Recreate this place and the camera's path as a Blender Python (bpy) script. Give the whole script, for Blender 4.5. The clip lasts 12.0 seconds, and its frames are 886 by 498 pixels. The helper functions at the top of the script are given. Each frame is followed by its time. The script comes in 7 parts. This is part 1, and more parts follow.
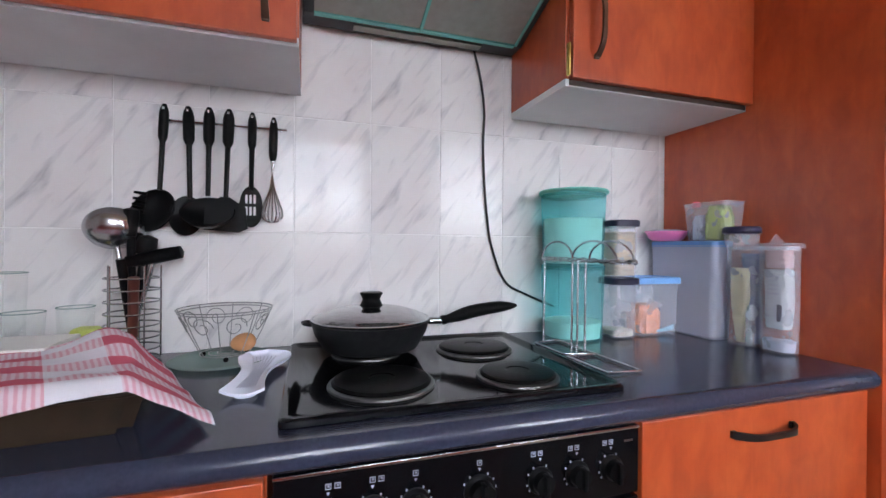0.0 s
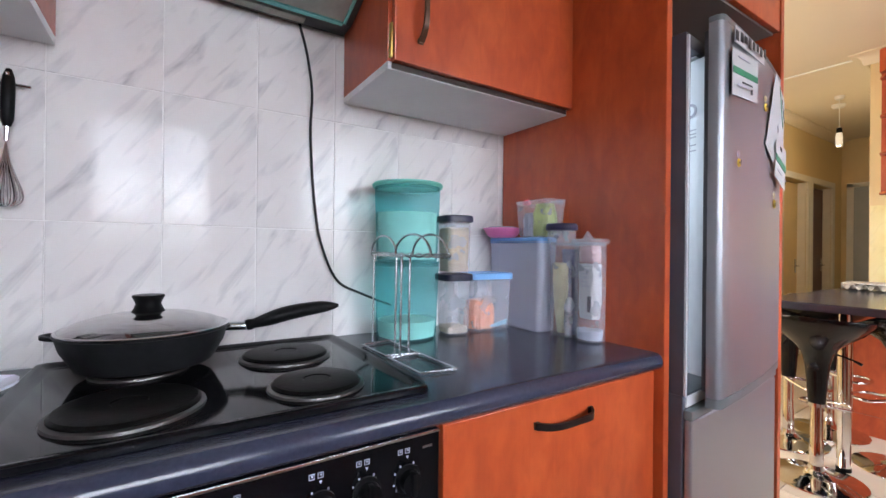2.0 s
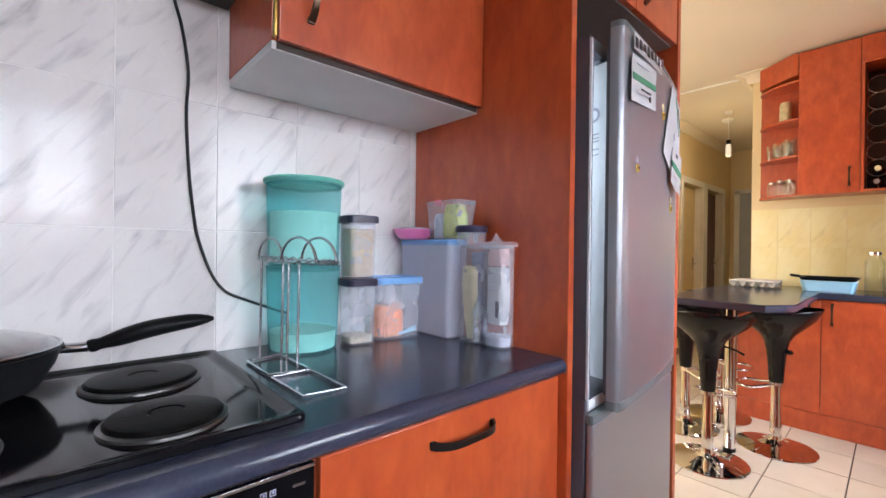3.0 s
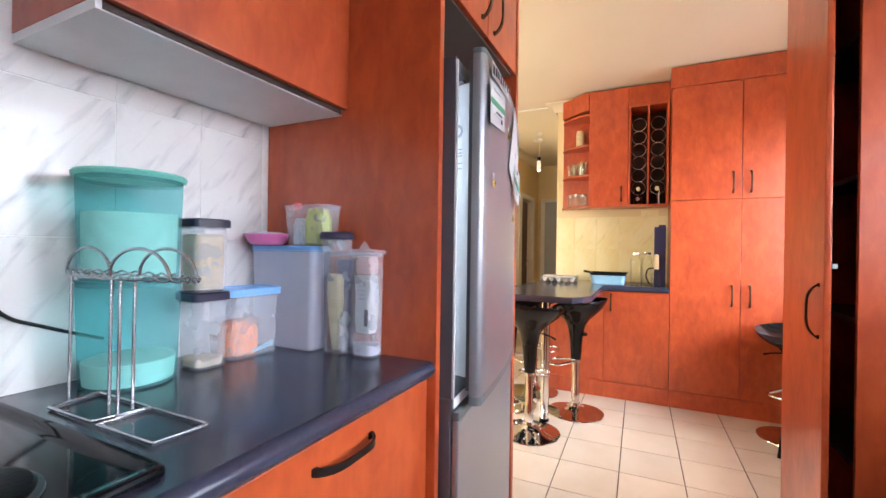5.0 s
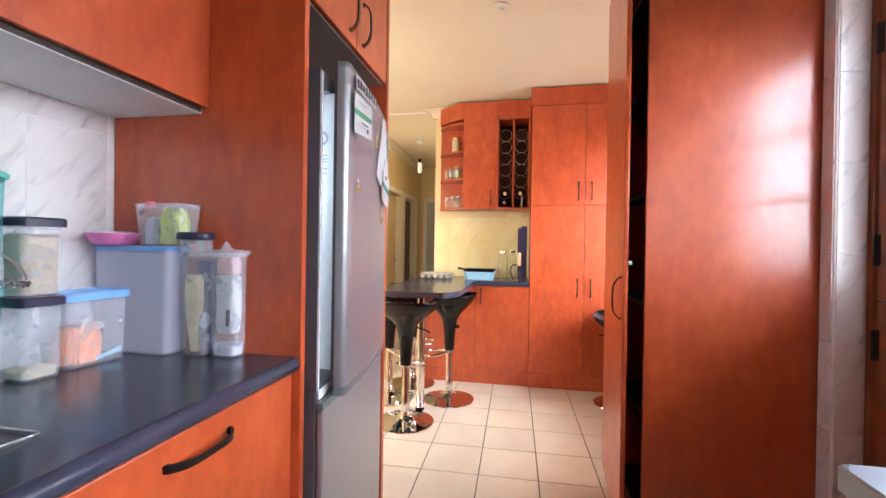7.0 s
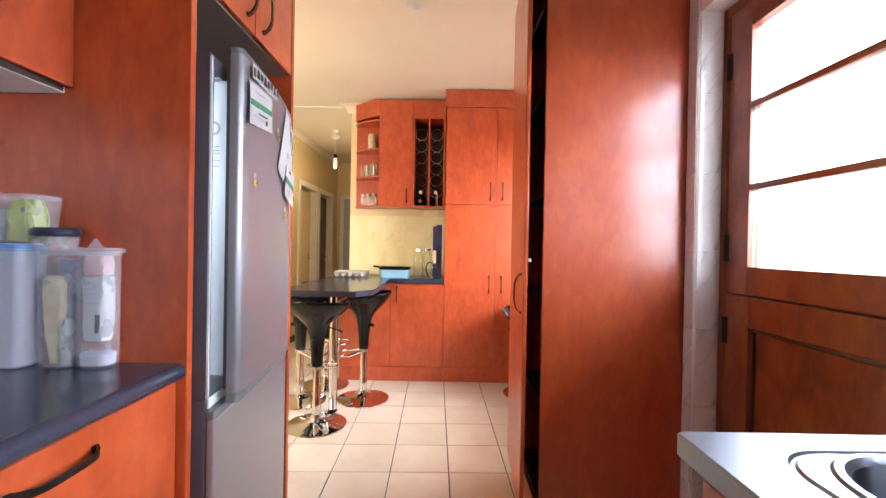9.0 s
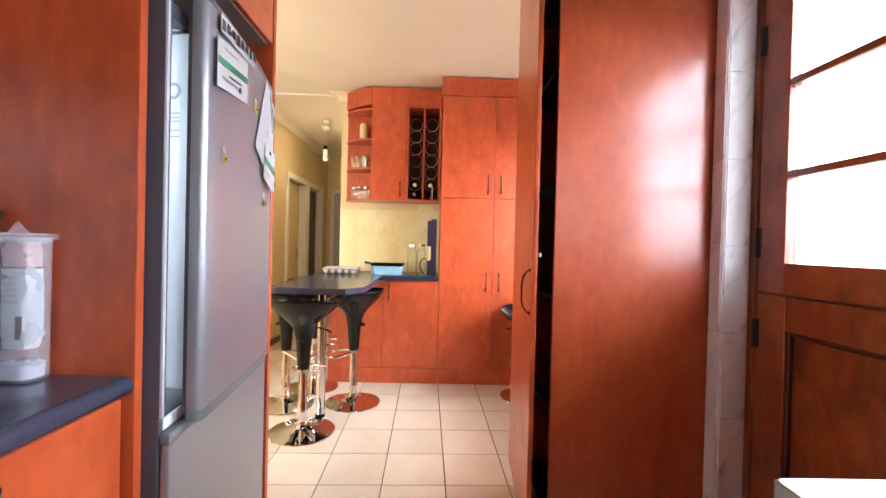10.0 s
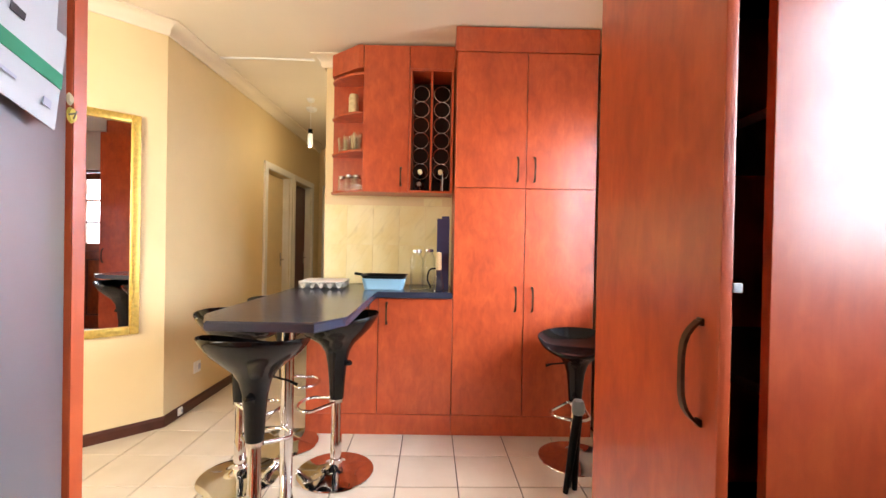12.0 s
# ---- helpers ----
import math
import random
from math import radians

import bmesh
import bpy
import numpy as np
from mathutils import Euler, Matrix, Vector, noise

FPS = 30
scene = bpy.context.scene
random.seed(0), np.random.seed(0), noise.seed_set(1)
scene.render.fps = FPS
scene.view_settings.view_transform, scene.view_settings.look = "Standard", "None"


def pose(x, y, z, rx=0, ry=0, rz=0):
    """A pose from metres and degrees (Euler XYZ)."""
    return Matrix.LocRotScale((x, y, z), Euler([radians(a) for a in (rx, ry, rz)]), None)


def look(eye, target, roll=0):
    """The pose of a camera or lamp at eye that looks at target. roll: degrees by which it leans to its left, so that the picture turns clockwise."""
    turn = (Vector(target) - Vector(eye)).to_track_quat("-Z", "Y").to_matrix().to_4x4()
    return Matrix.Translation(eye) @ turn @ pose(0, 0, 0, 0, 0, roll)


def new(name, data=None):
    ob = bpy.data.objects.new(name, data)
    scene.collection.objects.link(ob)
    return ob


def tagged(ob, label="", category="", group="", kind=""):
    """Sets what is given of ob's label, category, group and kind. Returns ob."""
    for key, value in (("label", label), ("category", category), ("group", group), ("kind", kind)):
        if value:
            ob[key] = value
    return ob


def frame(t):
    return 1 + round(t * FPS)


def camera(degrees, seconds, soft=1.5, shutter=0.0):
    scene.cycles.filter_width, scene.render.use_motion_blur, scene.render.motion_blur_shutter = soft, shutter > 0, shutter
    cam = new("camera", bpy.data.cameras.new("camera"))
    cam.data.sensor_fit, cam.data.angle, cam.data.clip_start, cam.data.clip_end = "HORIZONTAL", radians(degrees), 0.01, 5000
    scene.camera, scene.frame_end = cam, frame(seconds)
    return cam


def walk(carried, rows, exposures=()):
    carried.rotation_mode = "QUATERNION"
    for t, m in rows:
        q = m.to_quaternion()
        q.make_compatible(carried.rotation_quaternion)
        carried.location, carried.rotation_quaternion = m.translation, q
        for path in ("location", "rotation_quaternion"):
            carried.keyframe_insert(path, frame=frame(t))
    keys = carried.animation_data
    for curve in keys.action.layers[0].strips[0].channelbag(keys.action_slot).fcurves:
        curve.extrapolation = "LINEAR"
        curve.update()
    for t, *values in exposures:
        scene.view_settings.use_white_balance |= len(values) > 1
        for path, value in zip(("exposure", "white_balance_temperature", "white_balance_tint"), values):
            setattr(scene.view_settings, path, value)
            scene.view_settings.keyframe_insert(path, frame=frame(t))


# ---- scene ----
cam = camera(92.5, 12.0)
PATH = [
    (0, (-0.012, 0.0, 1.192), (0.598, 1.905, 1.185), 0.5),
    (0.5, (0.03, -0.001, 1.188), (0.748, 1.866, 1.183), 0.4),
    (1, (0.077, -0.003, 1.177), (0.923, 1.809, 1.179), 0.5),
    (1.5, (0.119, 0.004, 1.175), (1.086, 1.754, 1.179), 0.6),
    (2, (0.167, 0.014, 1.178), (1.255, 1.692, 1.18), 0.6),
    (2.5, (0.242, 0.01, 1.187), (1.449, 1.605, 1.178), 0.6),
    (3, (0.272, 0.03, 1.193), (1.611, 1.516, 1.188), 0.7),
    (3.2, (0.252, 0.046, 1.209), (1.657, 1.47, 1.188), 1.4),
    (4.8, (0.247, 0.082, 1.234), (2.011, 1.025, 1.226), 0.4),
    (5, (0.222, 0.105, 1.217), (2.022, 0.977, 1.213), 0.8),
    (5.5, (0.207, 0.083, 1.221), (2.065, 0.825, 1.214), 0.8),
    (6, (0.189, 0.054, 1.227), (2.088, 0.681, 1.219), 0.9),
    (6.5, (0.168, 0.031, 1.228), (2.104, 0.536, 1.22), 0.9),
    (7, (0.143, 0.006, 1.227), (2.108, 0.38, 1.219), 0.9),
    (7.5, (0.124, -0.019, 1.231), (2.108, 0.236, 1.223), 0.9),
    (9.5, (0.159, -0.045, 1.224), (2.158, -0.072, 1.207), 1.2),
    (10, (0.321, -0.012, 1.208), (2.321, -0.048, 1.187), 1.4),
    (10.5, (0.551, 0.022, 1.205), (2.55, -0.025, 1.19), 1.3),
    (11, (0.781, -0.021, 1.188), (2.781, -0.05, 1.187), 1.1),
    (11.5, (1.002, -0.008, 1.227), (3.002, -0.024, 1.204), 0.8),
    (12, (1.235, 0.051, 1.233), (3.235, 0.029, 1.217), 1.1),
]
walk(cam, [(t, look(eye, target, roll)) for t, eye, target, roll in PATH], [(0, -0.36), (2.5, -0.27), (5.5, 0.07), (9.5, 0.09), (11.2, 0.07), (12, -0.05)])

# ---- world, daylight through the openings, exposure ----
SOUTH, NORTH, CEIL = -1.03, 1.184, 2.66
world = bpy.data.worlds.new("world")
scene.world = world
world.use_nodes = True
wn = world.node_tree.nodes
sky = wn.new("ShaderNodeTexSky")
sky.sky_type, sky.sun_disc = "NISHITA", False
sky.sun_elevation, sky.sun_rotation = radians(50), radians(180)
wn["Background"].inputs["Strength"].default_value = 0.12
world.node_tree.links.new(sky.outputs[0], wn["Background"].inputs["Color"])
sun = new("sun", bpy.data.lights.new("sun", "SUN"))
sun.data.energy, sun.data.angle, sun.data.color = 1.0, radians(12), (1, 0.95, 0.88)
sun.matrix_world = look((0, -6, 7), (0, 0, 0))


def sky_lamp(name, eye, target, w, h, watts, colour):
    """Rectangular area lamp added for daylight, at eye and aimed at target."""
    lamp = new(name, bpy.data.lights.new(name, "AREA"))
    lamp.data.shape, lamp.data.size, lamp.data.size_y = "RECTANGLE", w, h
    lamp.data.energy, lamp.data.color = watts, colour
    lamp.matrix_world = look(eye, target)
    return lamp


# wide unseen lamp outside, adding to the sky's light
sky_lamp("open_sky_daylight", (-4.0, -4.6, 3.3), (-4.0, 0, 3.3), 24.0, 3.4, 5250, (0.835, 0.91, 1.05))
# fill added from the unseen lounge side to brighten the far walls
sky_lamp("lounge_fill_light", (1.74, 2.3, 1.5), (4.0, 2.3, 1.5), 1.1, 1.2, 70, (1.0, 0.93, 0.79))
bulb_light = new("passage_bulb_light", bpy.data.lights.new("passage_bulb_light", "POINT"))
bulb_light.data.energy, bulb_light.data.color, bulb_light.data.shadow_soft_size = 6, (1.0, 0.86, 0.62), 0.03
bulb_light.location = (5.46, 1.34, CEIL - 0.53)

# added fill inside the fridge that brightens the white liner in the gap
fridge_fill = new("fridge_fill_light", bpy.data.lights.new("fridge_fill_light", "POINT"))
fridge_fill.data.energy, fridge_fill.data.color, fridge_fill.data.shadow_soft_size = 4.5, (0.86, 0.94, 1.0), 0.02
fridge_fill.location = (1.285, 0.86, 1.45)

# ---- materials ----
def material(name):
    m = bpy.data.materials.new(name)
    m.use_nodes = True
    return m, m.node_tree.nodes, m.node_tree.links, m.node_tree.nodes["Principled BSDF"]


def ramp(nodes, stops, interpolation="LINEAR"):
    r = nodes.new("ShaderNodeValToRGB")
    r.color_ramp.interpolation = interpolation
    while len(r.color_ramp.elements) < len(stops):
        r.color_ramp.elements.new(0.5)
    for e, (p, c) in zip(r.color_ramp.elements, stops):
        e.position, e.color = p, (*c, 1)
    return r


def plain(name, colour, rough=0.4, metal=0.0, vary=0.12, scale=9.0, bump=0.0, coat=0.0, fine=160.0, spec=0.5):
    """Paint, plastic or metal with faint blotches, uneven gloss and a fine relief."""
    m, n, l, b = material(name)
    tc = n.new("ShaderNodeTexCoord")
    n1 = n.new("ShaderNodeTexNoise")
    n1.inputs["Scale"].default_value, n1.inputs["Detail"].default_value = scale, 6
    l.new(tc.outputs["Object"], n1.inputs["Vector"])
    r = ramp(n, [(0.25, tuple(c * (1 - vary) for c in colour)), (0.75, tuple(min(1, c * (1 + vary)) for c in colour))])
    l.new(n1.outputs["Fac"], r.inputs["Fac"])
    l.new(r.outputs["Color"], b.inputs["Base Color"])
    mr = n.new("ShaderNodeMapRange")
    mr.inputs["To Min"].default_value, mr.inputs["To Max"].default_value = rough * 0.8, min(1, rough * 1.2)
    l.new(n1.outputs["Fac"], mr.inputs["Value"])
    l.new(mr.outputs[0], b.inputs["Roughness"])
    b.inputs["Metallic"].default_value = metal
    b.inputs["Specular IOR Level"].default_value = spec
    b.inputs["Coat Weight"].default_value = coat
    if bump:
        n2 = n.new("ShaderNodeTexNoise")
        n2.inputs["Scale"].default_value, n2.inputs["Detail"].default_value = fine, 3
        l.new(tc.outputs["Object"], n2.inputs["Vector"])
        bp = n.new("ShaderNodeBump")
        bp.inputs["Strength"].default_value, bp.inputs["Distance"].default_value = bump, 0.002
        l.new(n2.outputs["Fac"], bp.inputs["Height"])
        l.new(bp.outputs[0], b.inputs["Normal"])
    return m


def wood(name, dark, mid, light, rough=0.3, along="Z", coat=0.0, soft=0.25):
    """Veneer with long grain and soft cloudy figure."""
    m, n, l, b = material(name)
    tc, oi = n.new("ShaderNodeTexCoord"), n.new("ShaderNodeObjectInfo")
    shift = n.new("ShaderNodeVectorMath")
    shift.operation = "MULTIPLY_ADD"
    shift.inputs[1].default_value = (1, 1, 1)
    comb = n.new("ShaderNodeCombineXYZ")
    mul = n.new("ShaderNodeMath")
    mul.operation, mul.inputs[1].default_value = "MULTIPLY", 37.0
    l.new(oi.outputs["Random"], mul.inputs[0])
    for k in range(3):
        l.new(mul.outputs[0], comb.inputs[k])
    l.new(tc.outputs["Object"], shift.inputs[0])
    l.new(comb.outputs[0], shift.inputs[2])

    def grain(across, length, detail):
        mp = n.new("ShaderNodeMapping")
        s = {"Z": (across, across, length), "X": (length, across, across), "Y": (across, length, across)}[along]
        mp.inputs["Scale"].default_value = s
        l.new(shift.outputs[0], mp.inputs["Vector"])
        nz = n.new("ShaderNodeTexNoise")
        nz.inputs["Scale"].default_value, nz.inputs["Detail"].default_value, nz.inputs["Distortion"].default_value = 1.0, detail, 0.6
        l.new(mp.outputs[0], nz.inputs["Vector"])
        return nz

    fine, cloud, wide = grain(110, 4.5, 4), grain(26, 13.0, 5), grain(9, 5.0, 4)
    a1 = n.new("ShaderNodeMath")
    a1.operation, a1.inputs[1].default_value = "MULTIPLY_ADD", 0.09
    l.new(fine.outputs["Fac"], a1.inputs[0])
    a2 = n.new("ShaderNodeMath")
    a2.operation, a2.inputs[1].default_value = "MULTIPLY_ADD", 0.43
    l.new(cloud.outputs["Fac"], a2.inputs[0])
    a3 = n.new("ShaderNodeMath")
    a3.operation, a3.inputs[1].default_value = "MULTIPLY", 0.48
    l.new(wide.outputs["Fac"], a3.inputs[0])
    l.new(a3.outputs[0], a2.inputs[2])
    l.new(a2.outputs[0], a1.inputs[2])
    r = ramp(n, [(0.35, dark), (0.5, mid), (0.65, light)])
    l.new(a1.outputs[0], r.inputs["Fac"])
    l.new(r.outputs["Color"], b.inputs["Base Color"])
    b.inputs["Roughness"].default_value = rough
    b.inputs["Coat Weight"].default_value, b.inputs["Coat Roughness"].default_value, b.inputs["Coat IOR"].default_value = coat, soft, 1.6
    bp = n.new("ShaderNodeBump")
    bp.inputs["Strength"].default_value, bp.inputs["Distance"].default_value = 0.06, 0.002
    l.new(fine.outputs["Fac"], bp.inputs["Height"])
    l.new(bp.outputs[0], b.inputs["Normal"])
    return m


def marble_tile(name, ground, vein, speck, rough=0.08):
    """Glazed tile with short slanting veins, shifted from tile to tile."""
    m, n, l, b = material(name)
    tc, oi = n.new("ShaderNodeTexCoord"), n.new("ShaderNodeObjectInfo")
    mp = n.new("ShaderNodeMapping")
    mp.inputs["Rotation"].default_value = (0, 0, radians(-52))
    l.new(tc.outputs["Object"], mp.inputs["Vector"])
    mul = n.new("ShaderNodeVectorMath")
    mul.operation = "SCALE"
    mul.inputs[0].default_value = (9.0, 3.0, 7.0)
    fl = n.new("ShaderNodeMath")
    fl.operation, fl.inputs[1].default_value = "MULTIPLY", 3.0
    l.new(oi.outputs["Random"], fl.inputs[0])
    flo = n.new("ShaderNodeMath")
    flo.operation = "FLOOR"
    l.new(fl.outputs[0], flo.inputs[0])
    l.new(flo.outputs[0], mul.inputs["Scale"])
    add = n.new("ShaderNodeVectorMath")
    add.operation = "ADD"
    l.new(mp.outputs[0], add.inputs[0])
    l.new(mul.outputs[0], add.inputs[1])
    st = n.new("ShaderNodeMapping")
    st.inputs["Scale"].default_value = (6.0, 30, 20)
    l.new(add.outputs[0], st.inputs["Vector"])
    nz = n.new("ShaderNodeTexNoise")
    nz.inputs["Scale"].default_value, nz.inputs["Detail"].default_value, nz.inputs["Distortion"].default_value = 1.0, 6, 0.5
    l.new(st.outputs[0], nz.inputs["Vector"])
    r = ramp(n, [(0.0, ground), (0.52, ground), (0.64, tuple((2 * g + v) / 3 for g, v in zip(ground, vein))), (0.76, vein)])
    l.new(nz.outputs["Fac"], r.inputs["Fac"])
    cl = n.new("ShaderNodeTexNoise")
    cl.inputs["Scale"].default_value, cl.inputs["Detail"].default_value = 5.0, 3
    l.new(add.outputs[0], cl.inputs["Vector"])
    r2 = ramp(n, [(0.3, speck), (0.6, (1, 1, 1))])
    l.new(cl.outputs["Fac"], r2.inputs["Fac"])
    mix = n.new("ShaderNodeMix")
    mix.data_type, mix.blend_type = "RGBA", "MULTIPLY"
    mix.inputs["Factor"].default_value = 1.0
    l.new(r.outputs["Color"], mix.inputs["A"])
    l.new(r2.outputs["Color"], mix.inputs["B"])
    l.new(mix.outputs["Result"], b.inputs["Base Color"])
    b.inputs["Roughness"].default_value, b.inputs["Specular IOR Level"].default_value = rough, 0.32
    wob = n.new("ShaderNodeTexNoise")
    wob.inputs["Scale"].default_value = 14
    l.new(add.outputs[0], wob.inputs["Vector"])
    bp = n.new("ShaderNodeBump")
    bp.inputs["Strength"].default_value, bp.inputs["Distance"].default_value = 0.05, 0.004
    l.new(wob.outputs["Fac"], bp.inputs["Height"])
    l.new(bp.outputs[0], b.inputs["Normal"])
    return m


def floor_tile_material():
    m, n, l, b = material("floor_tile_glaze")
    tc, oi = n.new("ShaderNodeTexCoord"), n.new("ShaderNodeObjectInfo")
    add = n.new("ShaderNodeVectorMath")
    add.operation = "ADD"
    l.new(tc.outputs["Object"], add.inputs[0])
    l.new(oi.outputs["Random"], add.inputs[1])
    a = n.new("ShaderNodeTexNoise")
    a.inputs["Scale"].default_value, a.inputs["Detail"].default_value = 5, 4
    l.new(add.outputs[0], a.inputs["Vector"])
    r = ramp(n, [(0.25, (0.595, 0.51, 0.405)), (0.5, (0.64, 0.56, 0.455)), (0.75, (0.68, 0.60, 0.50))])
    l.new(a.outputs["Fac"], r.inputs["Fac"])
    hs = n.new("ShaderNodeHueSaturation")
    mr = n.new("ShaderNodeMapRange")
    mr.inputs["To Min"].default_value, mr.inputs["To Max"].default_value = 0.93, 1.06
    l.new(oi.outputs["Random"], mr.inputs["Value"])
    l.new(mr.outputs[0], hs.inputs["Value"])
    l.new(r.outputs["Color"], hs.inputs["Color"])
    l.new(hs.outputs[0], b.inputs["Base Color"])
    r3 = n.new("ShaderNodeMapRange")
    r3.inputs["To Min"].default_value, r3.inputs["To Max"].default_value = 0.29, 0.37
    l.new(a.outputs["Fac"], r3.inputs["Value"])
    l.new(r3.outputs[0], b.inputs["Roughness"])
    f = n.new("ShaderNodeTexNoise")
    f.inputs["Scale"].default_value = 60
    l.new(add.outputs[0], f.inputs["Vector"])
    bp = n.new("ShaderNodeBump")
    bp.inputs["Strength"].default_value, bp.inputs["Distance"].default_value = 0.02, 0.002
    l.new(f.outputs["Fac"], bp.inputs["Height"])
    l.new(bp.outputs[0], b.inputs["Normal"])
    return m


def glass_material(name, colour=(1, 1, 1), rough=0.0, ior=1.45):
    m, n, l, b = material(name)
    b.inputs["Base Color"].default_value = (*colour, 1)
    b.inputs["Roughness"].default_value, b.inputs["Transmission Weight"].default_value, b.inputs["IOR"].default_value = rough, 1.0, ior
    return m


def cloudy_plastic(name, colour, clear=0.3, rough=0.35, thin=0.45, tint=0.6):
    """Milky translucent plastic: part see-through, part light-scattering."""
    m, n, l, b = material(name)
    b.inputs["Base Color"].default_value, b.inputs["Roughness"].default_value = (*colour, 1), rough
    tl = n.new("ShaderNodeBsdfTranslucent")
    tl.inputs["Color"].default_value = (*colour, 1)
    m1, m2 = n.new("ShaderNodeMixShader"), n.new("ShaderNodeMixShader")
    m1.inputs[0].default_value = thin
    l.new(b.outputs[0], m1.inputs[1])
    l.new(tl.outputs[0], m1.inputs[2])
    tr = n.new("ShaderNodeBsdfTransparent")
    tr.inputs["Color"].default_value = (*[1 - tint * (1 - c) for c in colour], 1)
    nz = n.new("ShaderNodeTexNoise")
    nz.inputs["Scale"].default_value, nz.inputs["Detail"].default_value = 14, 4
    tc = n.new("ShaderNodeTexCoord")
    l.new(tc.outputs["Object"], nz.inputs["Vector"])
    mr = n.new("ShaderNodeMapRange")
    mr.inputs["To Min"].default_value, mr.inputs["To Max"].default_value = clear - 0.02, clear + 0.02
    l.new(nz.outputs["Fac"], mr.inputs["Value"])
    l.new(mr.outputs[0], m2.inputs[0])
    l.new(m1.outputs[0], m2.inputs[1])
    l.new(tr.outputs[0], m2.inputs[2])
    l.new(m2.outputs[0], n["Material Output"].inputs["Surface"])
    return m


def thin_glass(name, tint, gloss=0.25):
    """Thin-walled glass: clear with a mirror gloss that grows towards the rim."""
    m, n, l, b = material(name)
    tr, gl, mx, lw = n.new("ShaderNodeBsdfTransparent"), n.new("ShaderNodeBsdfGlossy"), n.new("ShaderNodeMixShader"), n.new("ShaderNodeLayerWeight")
    tr.inputs["Color"].default_value = (*tint, 1)
    gl.inputs["Roughness"].default_value, lw.inputs["Blend"].default_value = 0.04, gloss
    l.new(lw.outputs["Facing"], mx.inputs[0])
    l.new(tr.outputs[0], mx.inputs[1])
    l.new(gl.outputs[0], mx.inputs[2])
    l.new(mx.outputs[0], n["Material Output"].inputs["Surface"])
    return m


def cloth_material():
    """White tea towel woven with red bands both ways."""
    m, n, l, b = material("checked_cloth")
    uv = n.new("ShaderNodeTexCoord")
    sp = n.new("ShaderNodeSeparateXYZ")
    l.new(uv.outputs["UV"], sp.inputs[0])

    def bands(out, count, stops):
        mu = n.new("ShaderNodeMath")
        mu.operation, mu.inputs[1].default_value = "MULTIPLY", count
        l.new(out, mu.inputs[0])
        fr = n.new("ShaderNodeMath")
        fr.operation = "FRACT"
        l.new(mu.outputs[0], fr.inputs[0])
        r = ramp(n, stops, "CONSTANT")
        l.new(fr.outputs[0], r.inputs["Fac"])
        return r

    w, red = (0.78, 0.76, 0.80), (0.60, 0.10, 0.15)
    k0, k1 = (0, 0, 0), (0.5, 0.5, 0.5)
    rows = bands(sp.outputs["Y"], 3.7, [(0.0, k0), (0.36, k1), (0.84, k0)])
    cols = bands(sp.outputs["X"], 3.9, [(0.0, k0), (0.32, k1), (0.88, k0)])
    add = n.new("ShaderNodeMath")
    add.operation = "ADD"
    l.new(rows.outputs["Color"], add.inputs[0])
    l.new(cols.outputs["Color"], add.inputs[1])
    # where a red band meets white, red and white threads show as short dashes
    dash = n.new("ShaderNodeTexWave")
    dash.wave_type, dash.bands_direction = "BANDS", "X"
    dash.inputs["Scale"].default_value, dash.inputs["Distortion"].default_value = 26, 1.5
    l.new(uv.outputs["UV"], dash.inputs["Vector"])
    mid = ramp(n, [(0.2, (0.70, 0.38, 0.44)), (0.7, (0.76, 0.60, 0.65))])
    l.new(dash.outputs["Fac"], mid.inputs["Fac"])
    is_mid = ramp(n, [(0.0, (0, 0, 0)), (0.25, (1, 1, 1)), (0.75, (0, 0, 0))], "CONSTANT")
    l.new(add.outputs[0], is_mid.inputs["Fac"])
    solid = ramp(n, [(0.0, w), (0.75, red)], "CONSTANT")
    l.new(add.outputs[0], solid.inputs["Fac"])
    mx = n.new("ShaderNodeMix")
    mx.data_type = "RGBA"
    l.new(is_mid.outputs["Color"], mx.inputs["Factor"])
    l.new(solid.outputs["Color"], mx.inputs["A"])
    l.new(mid.outputs["Color"], mx.inputs["B"])
    weave = n.new("ShaderNodeTexWave")
    weave.wave_type, weave.bands_direction = "BANDS", "DIAGONAL"
    weave.inputs["Scale"].default_value = 210
    l.new(uv.outputs["UV"], weave.inputs["Vector"])
    wr = ramp(n, [(0.0, (0.86, 0.84, 0.85)), (1.0, (1, 1, 1))])
    l.new(weave.outputs["Fac"], wr.inputs["Fac"])
    m2 = n.new("ShaderNodeMix")
    m2.data_type, m2.blend_type = "RGBA", "MULTIPLY"
    m2.inputs["Factor"].default_value = 1.0
    l.new(mx.outputs["Result"], m2.inputs["A"])
    l.new(wr.outputs["Color"], m2.inputs["B"])
    l.new(m2.outputs["Result"], b.inputs["Base Color"])
    b.inputs["Roughness"].default_value = 0.9
    bp = n.new("ShaderNodeBump")
    bp.inputs["Strength"].default_value, bp.inputs["Distance"].default_value = 0.25, 0.001
    l.new(weave.outputs["Fac"], bp.inputs["Height"])
    l.new(bp.outputs[0], b.inputs["Normal"])
    return m


